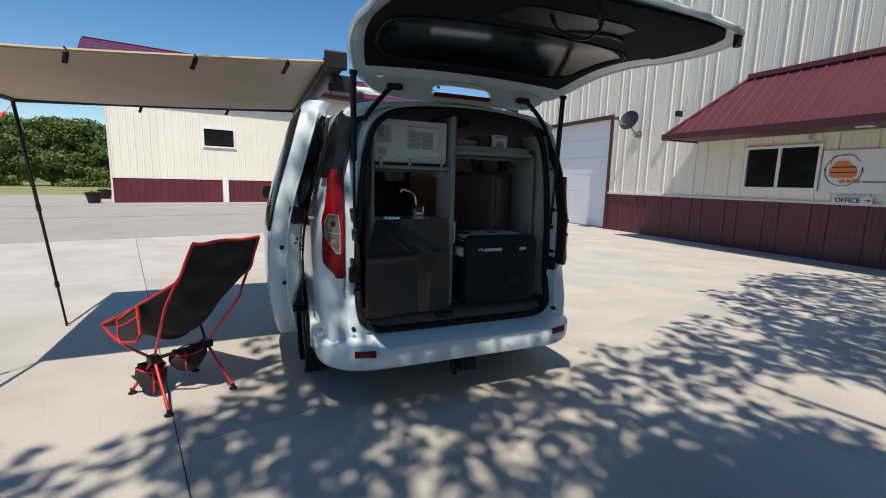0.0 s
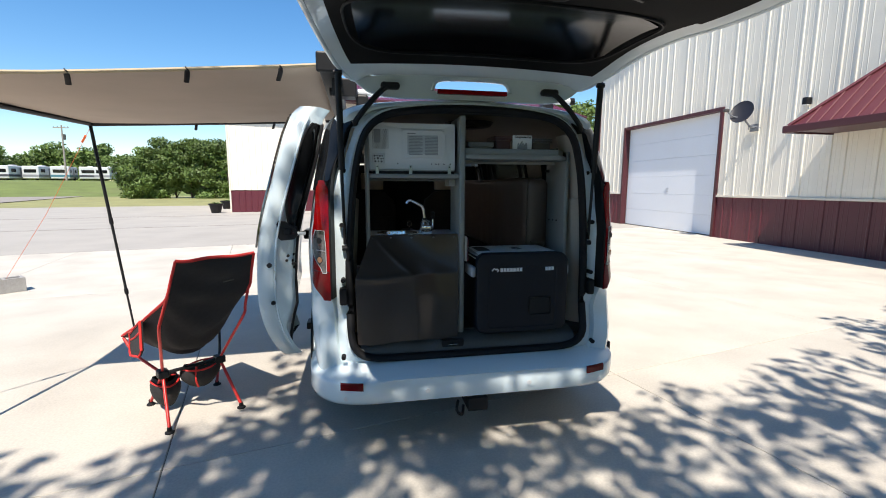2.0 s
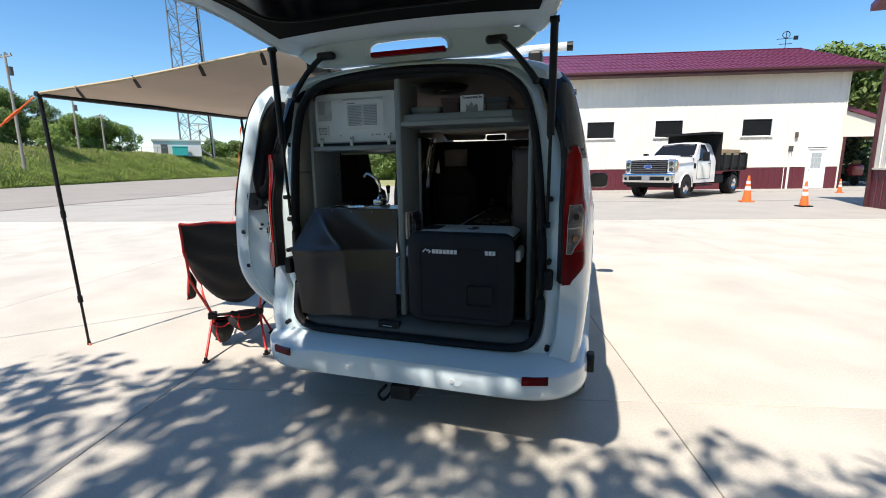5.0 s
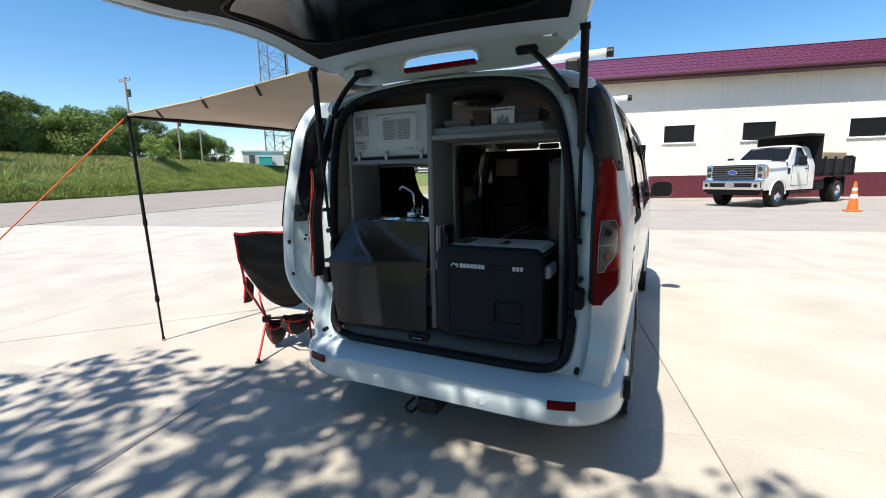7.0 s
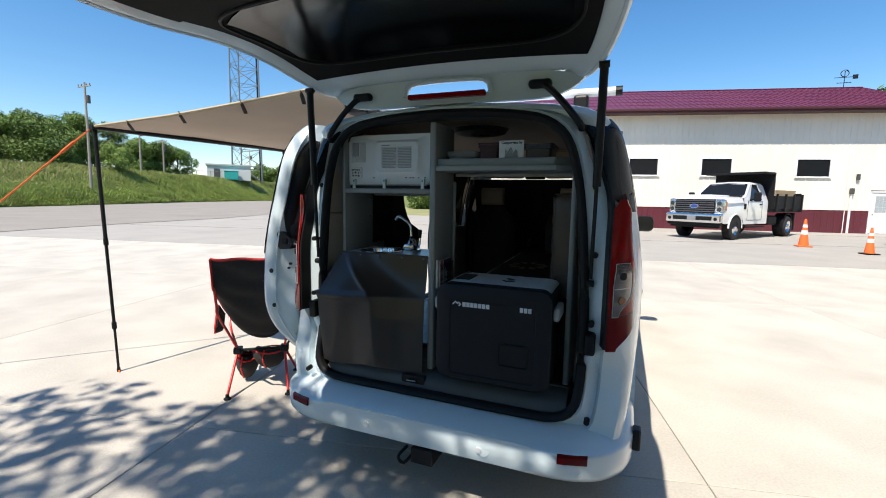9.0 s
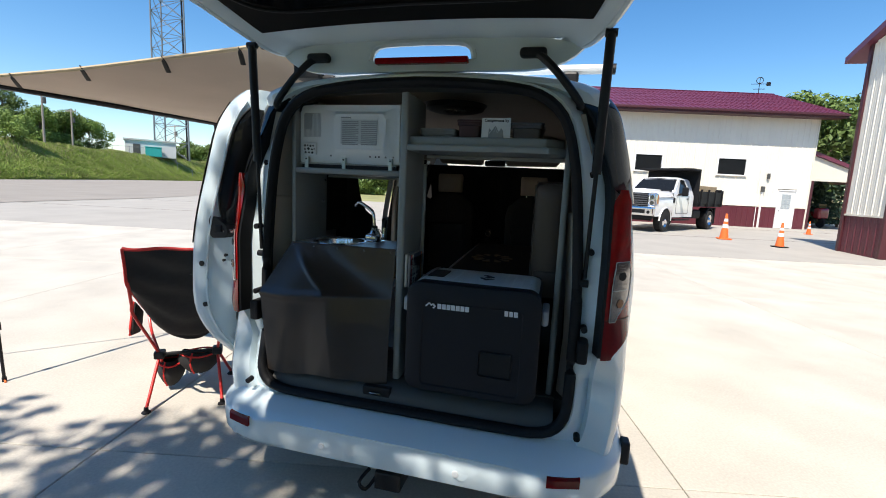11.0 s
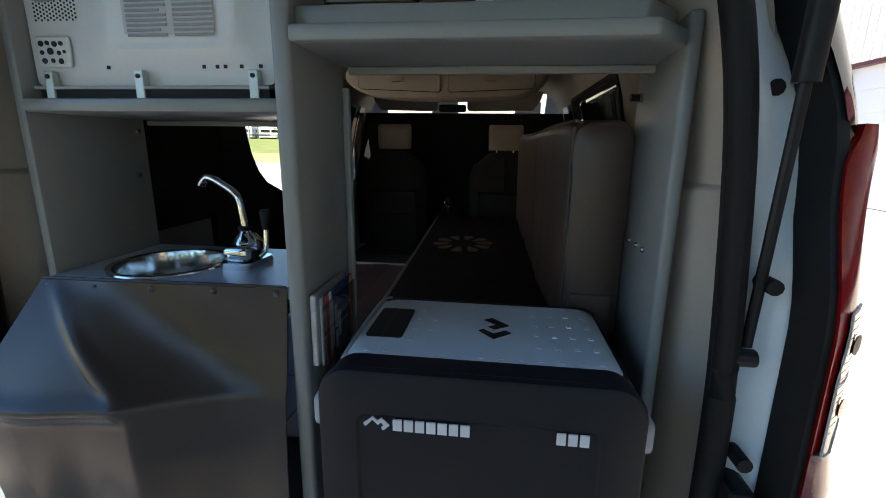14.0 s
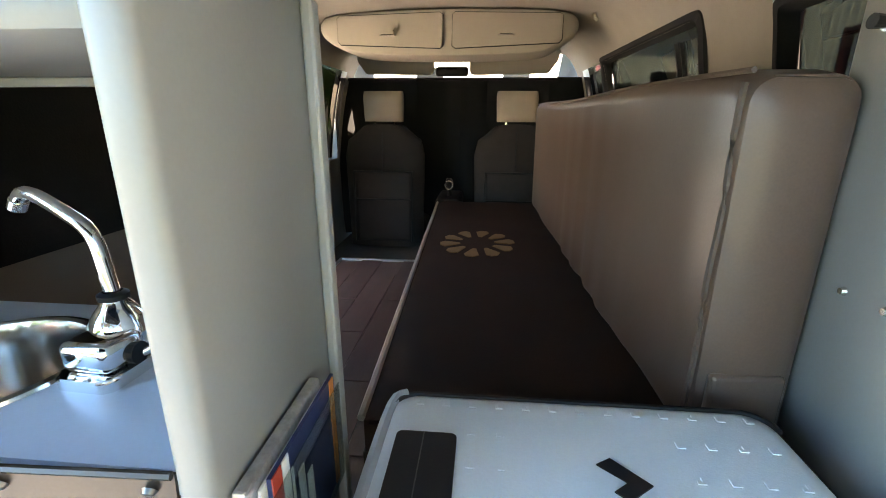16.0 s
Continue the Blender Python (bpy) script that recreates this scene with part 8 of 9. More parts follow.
for sx in (-1, 1):
    truck_wheel(sx * 0.89, 0.0, 0.125, "black tyre on a bright rim")
    truck_wheel(sx * 0.92, 4.25, 0.2, "dual rear tyre on a bright rim")
part("chassis", B(-0.45, 0.45, -0.8, 5.2, 0.45, 0.65), TRUCK_BLACK, truck)
bed = part("dump_bed", B(-1.1, 1.1, 2.62, 5.4, 0.98, 1.1, 0.01), TRUCK_BLACK, truck, "black steel dump bed")
part("headboard", B(-1.12, 1.12, 2.60, 2.68, 1.1, 2.45, 0.01), TRUCK_BLACK, bed)
part("cab_guard", B(-1.12, 1.12, 1.75, 2.68, 2.42, 2.50, 0.01), TRUCK_BLACK, bed)
for sx in (-1, 1):
    part("bed_side", B(sx * 1.1 - 0.04, sx * 1.1 + 0.04, 2.68, 5.4, 1.1, 1.62, 0.01), TRUCK_BLACK, bed)
    for y in (2.9, 3.7, 4.5, 5.3):
        part("stake", B(sx * 1.15 - 0.03, sx * 1.15 + 0.03, y - 0.05, y + 0.05, 1.0, 1.7, 0.008), TRUCK_BLACK, bed)
part("tailgate", B(-1.06, 1.06, 5.4, 5.46, 1.1, 1.75, 0.01), TRUCK_BLACK, bed)
part("mud_flap", B(0.7, 1.12, 4.78, 4.8, 0.25, 0.95), BLACK_RUBBER, bed)
part("fuel_tank", B(0.5, 0.98, 2.7, 3.5, 0.48, 0.85, 0.08, 3), TRUCK_BLACK, truck)
pl = thing("timber_stack", "stack of pale timber boards lying on the truck bed", "timber", at=(4.1, 19.3, 1.21), turn=-35.8)
pl.scale = (1.06, 1.06, 1.1)
for k in range(4):
    part("board", B(0.15 + 0.02 * k, 0.95, 3.2, 5.0 + 0.05 * k, 0.52 + 0.06 * k, 0.575 + 0.06 * k, 0.004), TIMBER, pl)
part("bearer", B(0.2, 0.9, 3.5, 3.6, 0.0, 0.52), TIMBER, pl)
part("bearer", B(0.2, 0.9, 4.6, 4.7, 0.0, 0.52), TIMBER, pl)


def cone(x, y, label, lean=0, size=1.0):
    c = thing("traffic_cone", label, "traffic cone", "traffic cones", at=(x, y, 0), turn=lean)
    c.scale = (size, size, size)
    part("base", B(-0.21, 0.21, -0.21, 0.21, 0.0, 0.045, 0.015), ORANGE if lean == 0 else BLACK_RUBBER, c)
    prof = [(0.155, 0.046), (0.15, 0.06)]
    part("body", lathe(bmesh.new(), [(0.15, 0.046), (0.035, 0.93), (0.03, 0.95), (0.001, 0.95)], 20), ORANGE, c, "", True)
    for z0, z1 in ((0.42, 0.56), (0.66, 0.76)):
        r = lambda z: 0.15 - 0.115 * (z - 0.046) / 0.884 + 0.003
        part("band", lathe(bmesh.new(), [(r(z0), z0), (r(z1), z1)], 20), REFLECT_WHITE, c, "white reflective band", True)


cone(6.65, 16.93, "orange traffic cone with white bands on the yard")
cone(7.67, 15.06, "orange traffic cone with a dark base on the yard", 20, 0.84)
cone(12.3, 23.3, "orange traffic cone by the building corner", 0, 0.66)

for x, y, s in ((-7.85, 22.6, 1.0), (-8.5, 27.0, 1.0)):
    pt = thing("plant_pot", "black plastic plant pot with low greenery", "plant pot", "plant pots", at=(x, y, 0))
    part("pot", lathe(bmesh.new(), [(0.001, 0), (0.22, 0), (0.32, 0.42), (0.36, 0.42), (0.36, 0.48), (0.31, 0.48), (0.30, 0.40), (0.001, 0.40)], 18), BLACK_PLASTIC, pt, "", True)
    bm = bmesh.new()
    rnd = random.Random(7)
    for k in range(60):
        a, r = rnd.uniform(0, 6.28), rnd.uniform(0, 0.3)
        p = Vector((r * math.cos(a), r * math.sin(a), 0.4 + rnd.uniform(0, 0.12)))
        d = Vector((math.cos(a), math.sin(a), 0.4)) * 0.09
        w = Vector((-math.sin(a), math.cos(a), 0)) * 0.04
        bm.faces.new([bm.verts.new(q) for q in (p - w, p + w, p + d + w, p + d - w)])
    tagged(part("foliage", bm, LEAF, pt), kind="stuff")
# touring motorcycle under the carport
mo = thing("motorcycle", "dark red touring motorcycle parked under the carport", "motorcycle", at=(16.35, 31.9, 0), turn=15)
for y in (-0.75, 0.75):
    part("wheel", lathe(bmesh.new(), [(0.2, -0.06), (0.31, -0.05), (0.33, 0), (0.31, 0.05), (0.2, 0.06), (0.03, 0.05), (0.03, -0.05), (0.2, -0.06)], 22, m=Matrix.Translation((0, y, 0.33)) @ Euler((0, radians(90), 0)).to_matrix().to_4x4()), TYRE, mo, "", True)
RED_PAINT = mat("dark_red_paint", (0.22, 0.012, 0.02), 0.25, clear=0.7)
part("fairing", B(-0.35, 0.35, -0.95, -0.45, 0.55, 1.25, 0.14, 4), RED_PAINT, mo, "", True)
part("tank", B(-0.2, 0.2, -0.5, 0.25, 0.6, 1.0, 0.1, 4), RED_PAINT, mo, "", True)
part("saddle", B(-0.2, 0.2, 0.1, 0.8, 0.7, 0.86, 0.06, 3), BLACK_PLASTIC, mo, "", True)
for sx in (-1, 1):
    part("pannier", B(sx * 0.36 - 0.12, sx * 0.36 + 0.12, 0.45, 1.05, 0.4, 0.8, 0.08, 3), RED_PAINT, mo, "", True)
part("top_case", B(-0.3, 0.3, 0.75, 1.15, 0.9, 1.2, 0.08, 3), RED_PAINT, mo, "", True)
part("screen", B(-0.25, 0.25, -0.75, -0.72, 1.2, 1.5, 0.01), DARK_GLASS, mo)
part("engine", B(-0.25, 0.25, -0.35, 0.4, 0.25, 0.62, 0.06, 3), BLACK_PLASTIC, mo, "", True)

# ---- trees, grass, mast and far things ----
def leaf_cloud(clumps, count, size, seed, flat=0.5):
    """Many small leaves gathered in clumps: rows of centre, radii."""
    rnd = np.random.RandomState(seed)
    vol = np.array([r[0] * r[1] * r[2] for _, r in clumps]) ** 0.67
    pick = rnd.choice(len(clumps), count, p=vol / vol.sum())
    cen = np.array([c for c, _ in clumps])[pick]
    rad = np.array([r for _, r in clumps])[pick]
    d = rnd.normal(size=(count, 3))
    d /= np.linalg.norm(d, axis=1)[:, None]
    pos = cen + d * rad * rnd.uniform(0.55, 1.05, (count, 1))
    nrm = d + rnd.normal(scale=0.6, size=(count, 3))
    nrm /= np.linalg.norm(nrm, axis=1)[:, None]
    tan = np.cross(nrm, rnd.normal(size=(count, 3)))
    tan /= np.linalg.norm(tan, axis=1)[:, None] + 1e-9
    bit = np.cross(nrm, tan)
    s = size * rnd.uniform(0.6, 1.35, (count, 1))
    quads = np.stack([pos - tan * s, pos - bit * s * flat, pos + tan * s, pos + bit * s * flat], 1).reshape(-1, 3)
    me = bpy.data.meshes.new("crown")
    me.from_pydata(quads.tolist(), [], np.arange(count * 4).reshape(-1, 4).tolist())
    return me


def tree(x, y, z, height, spread, leaves, size, seed, label, material=LEAF_FAR, group="", trunk=0.34, dense=14):
    rnd = random.Random(seed)
    t = thing("tree", label, "tree", group, at=(x, y, z))
    bm = bmesh.new()
    base = height * trunk
    r0 = height * 0.022
    tube(bm, spline([(0, 0, -0.3), (0.02 * height * rnd.uniform(-1, 1), 0, base), (0.03 * height * rnd.uniform(-1, 1), 0.02 * height, height * 0.8)], 4), [r0 * (1 - 0.8 * k / 8) for k in range(9)], 8)
    clumps = []
    for k in range(dense):
        a = 2 * math.pi * k / dense * 2.4 + rnd.uniform(-0.4, 0.4)
        h = base + (height - base) * rnd.uniform(0.02, 0.92)
        f = math.sin(math.pi * (0.18 + 0.75 * (h - base) / (height - base)))
        rr = spread * f * rnd.uniform(0.25, 0.75)
        c = (rr * math.cos(a), rr * math.sin(a), h)
        q = spread * rnd.uniform(0.28, 0.48)
        clumps.append((c, (q, q, q * 0.72)))
        if k % 2 == 0:
            s0 = Vector((0, 0, max(base * 0.8, h - spread * 0.6)))
            tube(bm, [s0, s0.lerp(Vector(c), 0.5) + Vector((0, 0, 0.2)), Vector(c)], [r0 * 0.4, r0 * 0.25, r0 * 0.1], 6)
    part("trunk", bm, BARK, t, "", True)
    me = leaf_cloud(clumps, leaves, size, seed)
    me.materials.append(material)
    cr = new("crown", me)
    cr.parent = t
    tagged(cr, kind="stuff")
    return t


# wood on the bank
rnd = random.Random(3)
for k in range(26):
    y = 4 + 52 * k / 25 + rnd.uniform(-1.5, 1.5)
    x = along(VERGE, y) - 21 - rnd.uniform(0, 10) - (4 if k % 2 else 0)
    hgt = 8.0 + 2.0 * rnd.uniform(-0.6, 1) + (1.5 if k > 19 else 0) - (2.5 if 14 < k < 18 else 0)
    tree(x, y, rise(x, y) - 0.2, hgt, 4.0 + rnd.uniform(-0.5, 0.9), 9000, 0.165, 100 + k, "leafy green tree in the wood on the bank", group="wood on the bank", trunk=0.10, dense=18)
for k in range(5):
    x, y = -88 - 3.5 * (k % 2), 57.5 + 2.1 * k
    tree(x, y, rise(x, y) - 0.2, 7.4 - 0.3 * k, 3.8, 8000, 0.17, 150 + k, "leafy green tree in the wood on the bank", group="wood on the bank", trunk=0.06, dense=18)
tree(-72, 43.4, rise(-72, 43.4) - 0.2, 4.4, 2.8, 8000, 0.12, 160, "fresh green young tree before the wood on the bank", trunk=0.04, dense=20, material=mat("leaf_fresh", (0.21, 0.30, 0.06), 0.7, vary=0.45, scale=0.3, fine=1.4, bump=0))
# bushes left of the long building
for k in range(9):
    x = -12.2 - 1.65 * k + rnd.uniform(-0.3, 0.3)
    y = 52.5 + rnd.uniform(-1.2, 1.2)
    tree(x, y, -0.1, 6.3 + rnd.uniform(-0.4, 0.6) - (1.6 if k > 6 else 0), 2.5, 9500, 0.14, 200 + k, "dense green bush at the edge of the lawn", group="bushes by the lawn", trunk=0.02, dense=24, material=LEAF_BUSH)
for k in range(12):
    x = -20 - 3.2 * k + rnd.uniform(-1, 1)
    y = 100 + rnd.uniform(-6, 6) + k
    tree(x, y, rise(x, y) - 0.3, 6.5 + rnd.uniform(-1.2, 2.0), 4.2, 3000, 0.33, 300 + k, "far green tree behind the parked trailers", group="far trees", trunk=0.12, dense=14)
for x, y, h in ((-72, 100, 7.2), (-64, 108, 7.8), (-80, 110, 7.5), (-58, 106, 6.8)):
    tree(x, y, rise(x, y) - 0.3, h, 5.2, 3200, 0.36, int(700 + h * 10 + x), "far green tree behind the parked trailers", group="far trees", trunk=0.12, dense=16)
# low tree line beyond the trailers
for k in range(27):
    x = -126 + 3.8 * k + rnd.uniform(-1, 1)
    y = 122 + rnd.uniform(-4, 4)
    tree(x, y, rise(x, y) - 0.4, 6.4 + rnd.uniform(-0.8, 1.1), 4.4, 2600, 0.34, 500 + k, "far green tree behind the parked trailers", group="far trees", trunk=0.06, dense=14)
# behind the yard on the right
tree(17.5, 36, 0, 9.2, 3.6, 7000, 0.19, 401, "tall green tree behind the carport", trunk=0.16, dense=18)
tree(21, 40, 0, 10, 4.2, 6000, 0.2, 402, "tall green tree behind the carport", trunk=0.16, dense=18)
tree(2.5, 44, 0, 10.2, 4.0, 3000, 0.25, 403, "green tree behind the long building", trunk=0.3, dense=14)


def spruce(x, y, h, seed):
    t = thing("spruce_tree", "dark blue-green spruce behind the carport", "tree", "spruces", at=(x, y, 0))
    part("trunk", C((0, 0, -0.1), (0, 0, h * 0.95), 0.1, 0.02, 8), BARK, t)
    clumps = []
    for k in range(12):
        f = k / 11
        r = 1.7 * (1 - f) + 0.15
        for q in range(7):
            a = q * 0.9 + k
            clumps.append(((r * 0.7 * math.cos(a), r * 0.7 * math.sin(a), 0.4 + (h - 0.4) * f), (r * 0.45 + 0.06, r * 0.45 + 0.06, 0.16)))
    me = leaf_cloud(clumps, 3000, 0.17, seed, 0.3)
    me.materials.append(LEAF_SPRUCE)
    cr = new("crown", me)
    cr.parent = t
    tagged(cr, kind="stuff")


spruce(16.6, 33.0, 4.2, 501)
spruce(18.9, 34.0, 4.6, 502)

# broad shade trees, all unseen, stand behind the path of the camera
def shade_tree(x, y, h, spread, leaves, seed, bough=()):
    rnd = random.Random(seed)
    t = thing("shade_tree", "unseen broad leafy tree placed to shade the concrete yard", "tree", "shade trees", at=(x, y, 0))
    bm = bmesh.new()
    tube(bm, spline([(0, 0, -0.1), (0.05, 0, 1.2), (0.0, 0.1, 3.2), (0.1, 0, h * 0.85)], 4), [0.26, 0.22, 0.2, 0.19, 0.18, 0.17, 0.16, 0.15, 0.14, 0.11, 0.09, 0.07, 0.05], 10)
    clumps = []
    for k in range(110):
        a = k * 2.39996
        rr = spread * math.sqrt((k + 0.5) / 110)
        zz = h * 0.62 + h * 0.3 * (1 - (rr / spread) ** 2) * rnd.uniform(0.2, 1.0) + rnd.uniform(-0.3, 0.3)
        c = (rr * math.cos(a), rr * math.sin(a), zz)
        q = rnd.uniform(0.3, 0.62)
        clumps.append((c, (q, q, q * 0.5)))
        if k % 4 == 1:
            s0 = Vector((0, 0, h * 0.4))
            tube(bm, [s0, s0.lerp(Vector(c), 0.55) + Vector((0, 0, 0.4)), Vector(c)], [0.07, 0.045, 0.015], 6)
    if bough:
        # one unseen low bough, placed to shade the slid door, overhangs the van's rear
        tube(bm, spline([(0, 0, h * 0.4), *bough], 3), [0.09 - 0.07 * k / (3 * len(bough)) for k in range(3 * len(bough) + 1)], 6)
        for c in bough[1:]:
            clumps.append(((c[0] + rnd.uniform(-0.2, 0.2), c[1] + rnd.uniform(-0.2, 0.2), c[2] + rnd.uniform(-0.15, 0.15)), (0.42, 0.40, 0.24)))
    part("trunk", bm, BARK, t, "", True)
    me = leaf_cloud(clumps, leaves, 0.085, seed, 0.55)
    me.materials.append(LEAF)
    cr = new("crown", me)
    cr.parent = t
    tagged(cr, kind="stuff")


# the third and the last three are added to cut bounce light into the van
for k, (x, y, h, r, n_) in enumerate(((-1.75, -6.55, 9.6, 3.2, 7000), (2.0, -6.6, 9.4, 3.5, 7400), (-0.4, -7.9, 10.2, 2.7, 13000), (5.6, -5.0, 9.0, 3.4, 7600), (-5.3, -8.3, 9.5, 3.2, 5200), (-6.5, -12.5, 10, 3.6, 10000), (0.5, -14, 10, 3.8, 11000), (7.5, -12.5, 10, 3.6, 10000))):
    shade_tree(x, y, h, r, n_, 601 + k, ((-0.1, 1.6, 5.6), (-0.15, 2.75, 6.45), (-0.17, 3.05, 6.75), (-0.2, 3.35, 7.05), (-0.22, 3.65, 7.35)) if k == 0 else ())

# an unseen row of trees closes the lawn behind the yard, added to dim the sky light reaching the van
for k in range(11):
    tree(-27 + 5.4 * k + rnd.uniform(-0.8, 0.8), -24 + rnd.uniform(-1.5, 1.5), -0.1, 6.0 + rnd.uniform(-0.8, 1.0), 3.6, 5000, 0.2, 800 + k, "unseen leafy tree added in a row behind the lawn to block sky light", group="trees behind the lawn", trunk=0.14, dense=18)

# tall grass on the bank
rg = np.random.RandomState(11)
N_ = 330000
gy = np.concatenate([rg.uniform(-5, 70, N_ // 2), rg.uniform(-5, 130, N_ - N_ // 2)])
off = np.where(rg.uniform(size=N_) < 0.5, np.abs(rg.normal(size=N_)) * 3.0, rg.uniform(0, 24, N_))
gx = np.array([along(VERGE, v) for v in gy]) - 0.35 - off
gz = np.array([rise(u, v) for u, v in zip(gx, gy)])
gh = rg.uniform(0.10, 0.42, N_) * (1 + 0.4 * np.sin(gx * 0.7 + 3 * np.sin(gy * 0.3)))
ga = rg.uniform(0, math.pi, N_)
gd = np.stack([np.cos(ga), np.sin(ga), 0 * ga], 1) * rg.uniform(0.018, 0.055, (N_, 1))
root = np.stack([gx, gy, gz - 0.03], 1)
tip = root + np.stack([rg.normal(size=N_) * 0.16, rg.normal(size=N_) * 0.16, gh + 0.03], 1)
quads = np.stack([root - gd, root + gd, tip + gd * 0.3, tip - gd * 0.3], 1).reshape(-1, 3)
me = bpy.data.meshes.new("tall_grass")
me.from_pydata(quads.tolist(), [], np.arange(len(quads)).reshape(-1, 4).tolist())
for m_ in (BLADE, mat("dry_seed_grass", (0.36, 0.31, 0.15), 0.85, vary=0.35, scale=0.4, fine=3, bump=0), mat("young_grass", (0.24, 0.33, 0.05), 0.8, vary=0.35, scale=0.4, fine=3, bump=0)):
    me.materials.append(m_)
dry = rg.uniform(size=N_) < 0.10 + 0.35 * np.clip((off - 4) / 8, 0, 1)
kinds = np.where(dry, 1, np.where(rg.uniform(size=N_) < 0.4, 2, 0))
me.polygons.foreach_set("material_index", kinds.astype(np.int32))
tagged(new("tall_grass", me), "tall green grass tufts covering the bank", "grass", kind="stuff")

# lattice mast
mast = thing("lattice_mast", "tall steel lattice communications mast", "mast", at=(-93.6, 90.0, rise(-93.6, 90) - 0.2))
HM, WB, WT = 72.0, 7.4, 6.4
legs = [(math.cos(a), math.sin(a)) for a in (0.5, 0.5 + 2 * math.pi / 3, 0.5 + 4 * math.pi / 3)]


def leg_at(k, z):
    r = 0.577 * (WB + (WT - WB) * z / HM)
    return Vector((legs[k][0] * r, legs[k][1] * r, z))


for k in range(3):
    part("mast_leg", C(leg_at(k, 0), leg_at(k, HM), 0.2, 0.14, 8), GALV, mast)
z = 0.0
while z < HM - 1:
    st = 4.2
    for k in range(3):
        q = (k + 1) % 3
        bm = C(leg_at(k, z), leg_at(q, z + st), 0.07, n=5)
        cyl(bm, leg_at(q, z), leg_at(k, z + st), 0.07, n=5)
        cyl(bm, leg_at(k, z + st), leg_at(q, z + st), 0.07, n=5)
        part("mast_brace", bm, GALV, mast)
    z += st
part("cable_ladder", C(leg_at(0, 0) * 0.9, leg_at(0, HM) * 0.9, 0.2, n=6), BLACK_PLASTIC, mast)


def utility_pole(x, y, h, label):
    u = thing("utility_pole", label, "utility pole", "utility poles", at=(x, y, rise(x, y) - 0.2))
    part("pole", C((0, 0, 0), (0.1, 0, h), 0.17, 0.11, 10), POLE_WOOD, u)
    part("cross_arm", B(-1.2, 1.2, -0.06, 0.06, h - 0.5, h - 0.36), POLE_WOOD, u)
    for s in (-1.1, -0.5, 0.5, 1.1):
        part("insulator", C((s, 0, h - 0.36), (s, 0, h - 0.16), 0.05, n=8), GREY_PLASTIC, u)
    part("transformer", C((0.25, 0.2, h - 2.4), (0.25, 0.2, h - 1.5), 0.24, n=12), GREY_PLASTIC, u)


utility_pole(-60.5, 33.3, 13.2, "grey wooden utility pole with a cross arm")
utility_pole(-75.9, 50, 8.6, "grey wooden utility pole among the trees")
utility_pole(-84.0, 60, 7.2, "grey wooden utility pole among the trees")
utility_pole(-86, 84, 9.0, "grey wooden utility pole beside the road")
utility_pole(-50, 86, 9.5, "grey wooden utility pole beside the road")
# low white plant building, teal container and fence on the bank
zb = rise(-88, 80)
hut = thing("equipment_hut", "low pale grey equipment building on the bank", "building", at=(-88.6, 80, zb - 0.2), turn=48)
hut.scale = (1.3, 1.3, 1.3)
part("wall", B(-3.6, 3.6, -2, 2, 0, 2.6), mat("pale_wall", (0.62, 0.62, 0.6), 0.7), hut)
part("roof", B(-3.8, 3.8, -2.2, 2.2, 2.6, 2.85), GREY_WALL, hut)
part("door", B(-2.5, -1.5, -2.04, -2.0, 0, 2.0), GREY_PLASTIC, hut)
tc = thing("teal_container", "teal storage container beside the equipment building", "container", at=(-85.2, 77.5, zb - 0.3), turn=48)
tc.scale = (1.35, 1.35, 1.35)
part("box", B(-1.1, 1.1, -0.9, 0.9, 0.1, 1.5, 0.05), TEAL, tc)
part("lid", B(-1.15, 1.15, -0.95, 0.95, 1.5, 1.62, 0.03), TEAL, tc)
fn = thing("chain_fence", "grey chain-link fence along the bank", "fence", at=(0, 0, 0))
for k in range(14):
    x, y = -92 + 1.9 * k, 70 + 2.2 * k
    part("post", C((x, y, rise(x, y) - 0.2), (x, y, rise(x, y) + 1.7), 0.05, n=6), GALV, fn)
    if k:
        part("rail", C((x, y, rise(x, y) + 1.65), (x - 1.9, y - 2.2, rise(x - 1.9, y - 2.2) + 1.65), 0.03, n=5), GALV, fn)
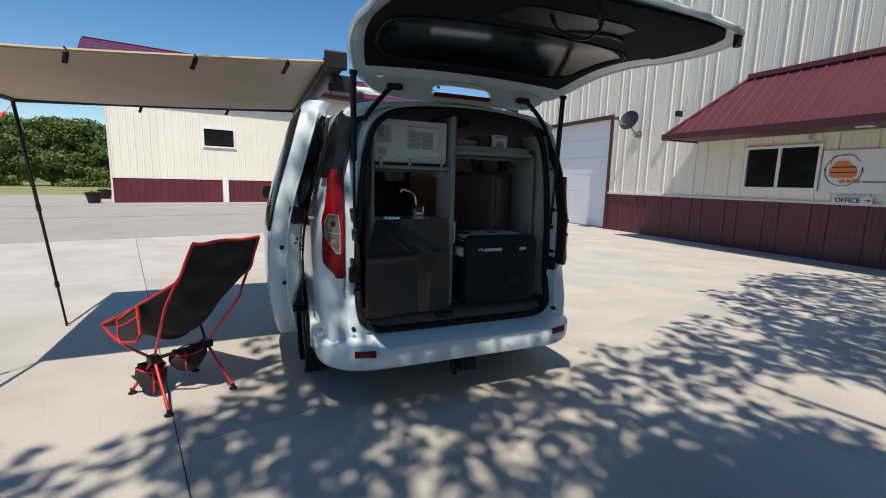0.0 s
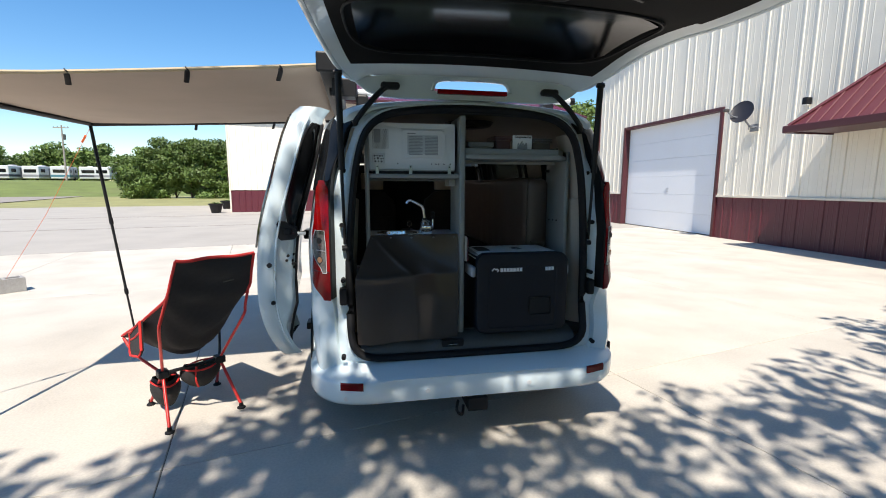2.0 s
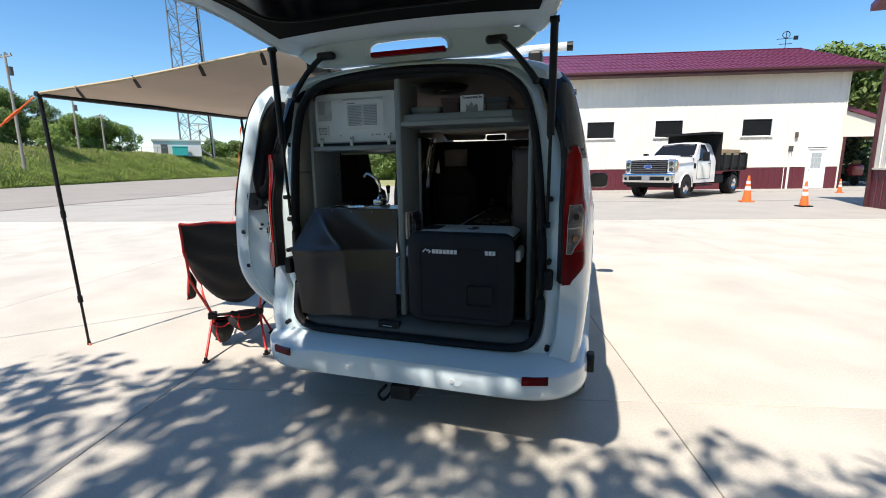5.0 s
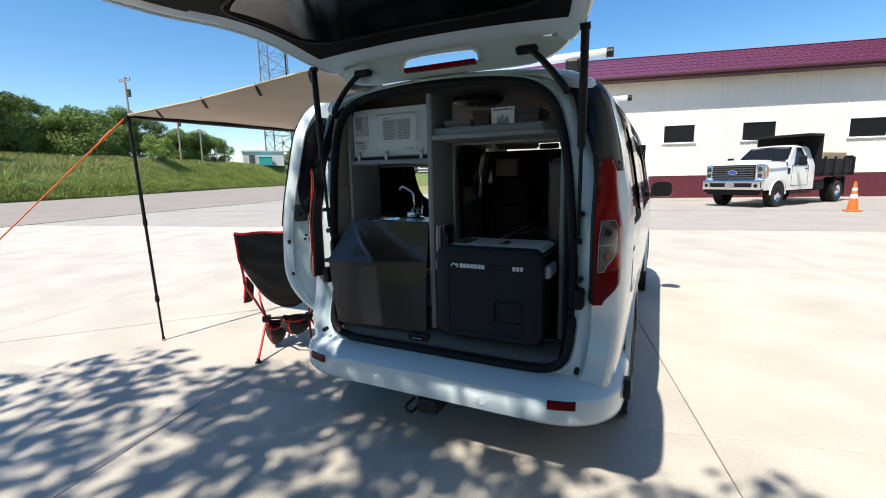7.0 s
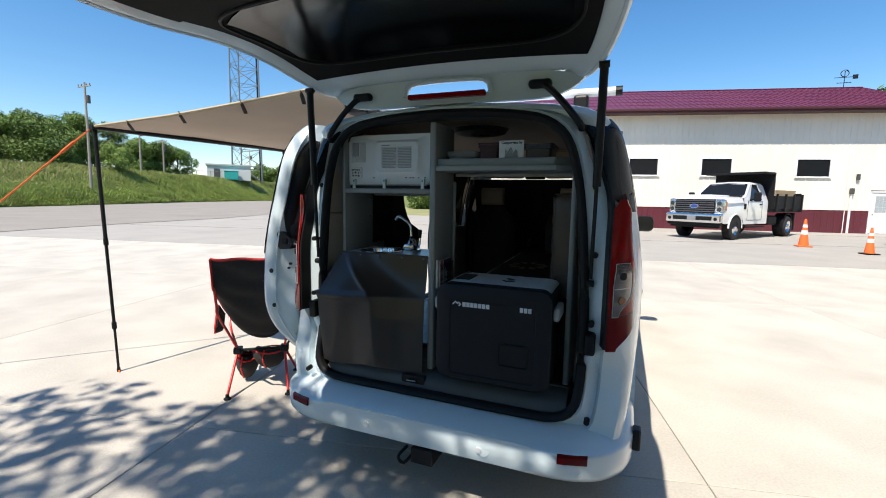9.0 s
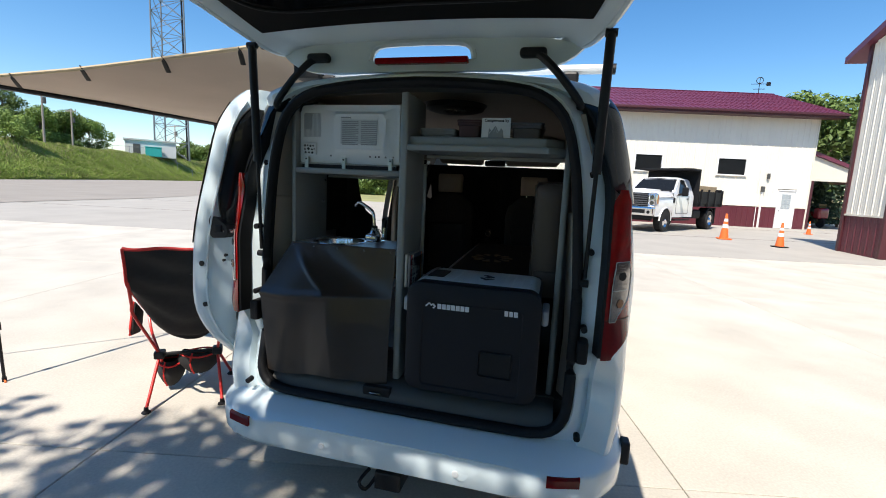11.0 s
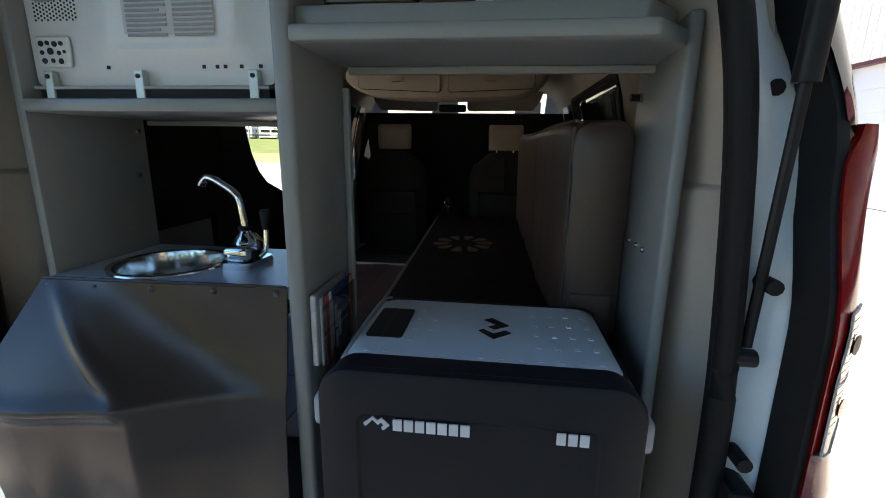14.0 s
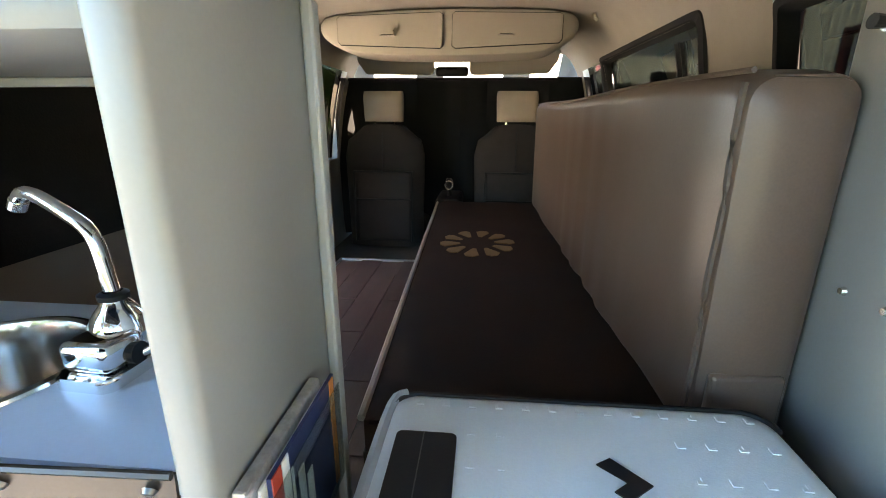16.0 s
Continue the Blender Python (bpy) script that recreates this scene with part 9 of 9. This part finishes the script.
# parked trailers
RV_WHITE = mat("trailer_white", (0.62, 0.62, 0.61), 0.5)
STRIPE_TEAL = mat("trailer_teal", (0.08, 0.2, 0.24), 0.5)
STRIPE_DARK = mat("trailer_dark", (0.07, 0.07, 0.08), 0.5)
for k in range(9):
    x, y = -70 + 3.6 * k, 92 + 0.8 * (k % 2) + 0.9 * k
    rv = thing("travel_trailer", "white travel trailer with a dark window band", "trailer", "parked trailers", at=(x, y, rise(x, y) + 0.35), turn=rnd.uniform(-22, 22))
    part("body", B(-1.4, 1.4, -3, 3, 0, 2.3, 0.15, 2), RV_WHITE, rv)
    part("window", B(-1.0, 1.0, -3.03, -2.9, 1.1, 1.7), WINDOW_DARK, rv)
    part("stripe", B(-1.42, 1.42, -3.02, 3.0, 0.35, 0.75), (SIGN_GREY, STRIPE_TEAL, STRIPE_DARK)[k % 3], rv)
    for yy in (-1.9, 1.4):
        part("window", B(1.38, 1.43, yy - 0.5, yy + 0.5, 1.15, 1.75), WINDOW_DARK, rv)
    part("door", B(1.38, 1.425, -0.5, 0.25, 0.1, 1.95), SIGN_GREY, rv)
    part("roof_unit", B(-0.4, 0.4, -0.6, 0.4, 2.3, 2.52, 0.06, 2), RV_WHITE, rv)
    for sx in (-1, 1):
        part("wheel", C((sx * 1.2, 0.4, 0.0), (sx * 1.45, 0.4, 0.0), 0.36, n=14), TYRE, rv)
silo = thing("water_tower", "pale far water tower above the trees", "water tower", at=(-135, 152, 2.2))
part("tank", lathe(bmesh.new(), [(3.0, 0), (3.0, 9.5), (2.4, 10.6), (0.01, 11)], 20), GREY_WALL, silo, smooth=True)
part("cap", lathe(bmesh.new(), [(3.15, 9.2), (3.15, 9.6), (2.9, 9.6)], 20), RV_WHITE, silo)
shed = thing("far_shed", "long low grey shed beyond the trailers", "shed", at=(-40, 103, rise(-40, 103)))
part("wall", B(-9, 9, -3, 3, 0, 3.4), GREY_WALL, shed)
part("roof", B(-9.3, 9.3, -3.3, 3.3, 3.4, 3.8), mat("pale_roof", (0.55, 0.54, 0.52), 0.7), shed)

# ---- concrete slabs, laid last ----
def slab_mesh(w, d):
    bm = bmesh.new()
    box(bm, 0.003, w - 0.003, 0.003, d - 0.003, -0.10, 0.0, 0.003, 1)
    me = bpy.data.meshes.new("slab")
    bm.to_mesh(me)
    bm.free()
    me.materials.append(CONCRETE)
    return me


SLAB = slab_mesh(2.98, 4.6)
for i in range(-7, 6):
    for j in range(-1, 2):
        s_ = new("slab", SLAB)
        s_.parent = pavement
        s_.matrix_basis = PAD @ pose(i * 2.98, j * 4.6, 0)
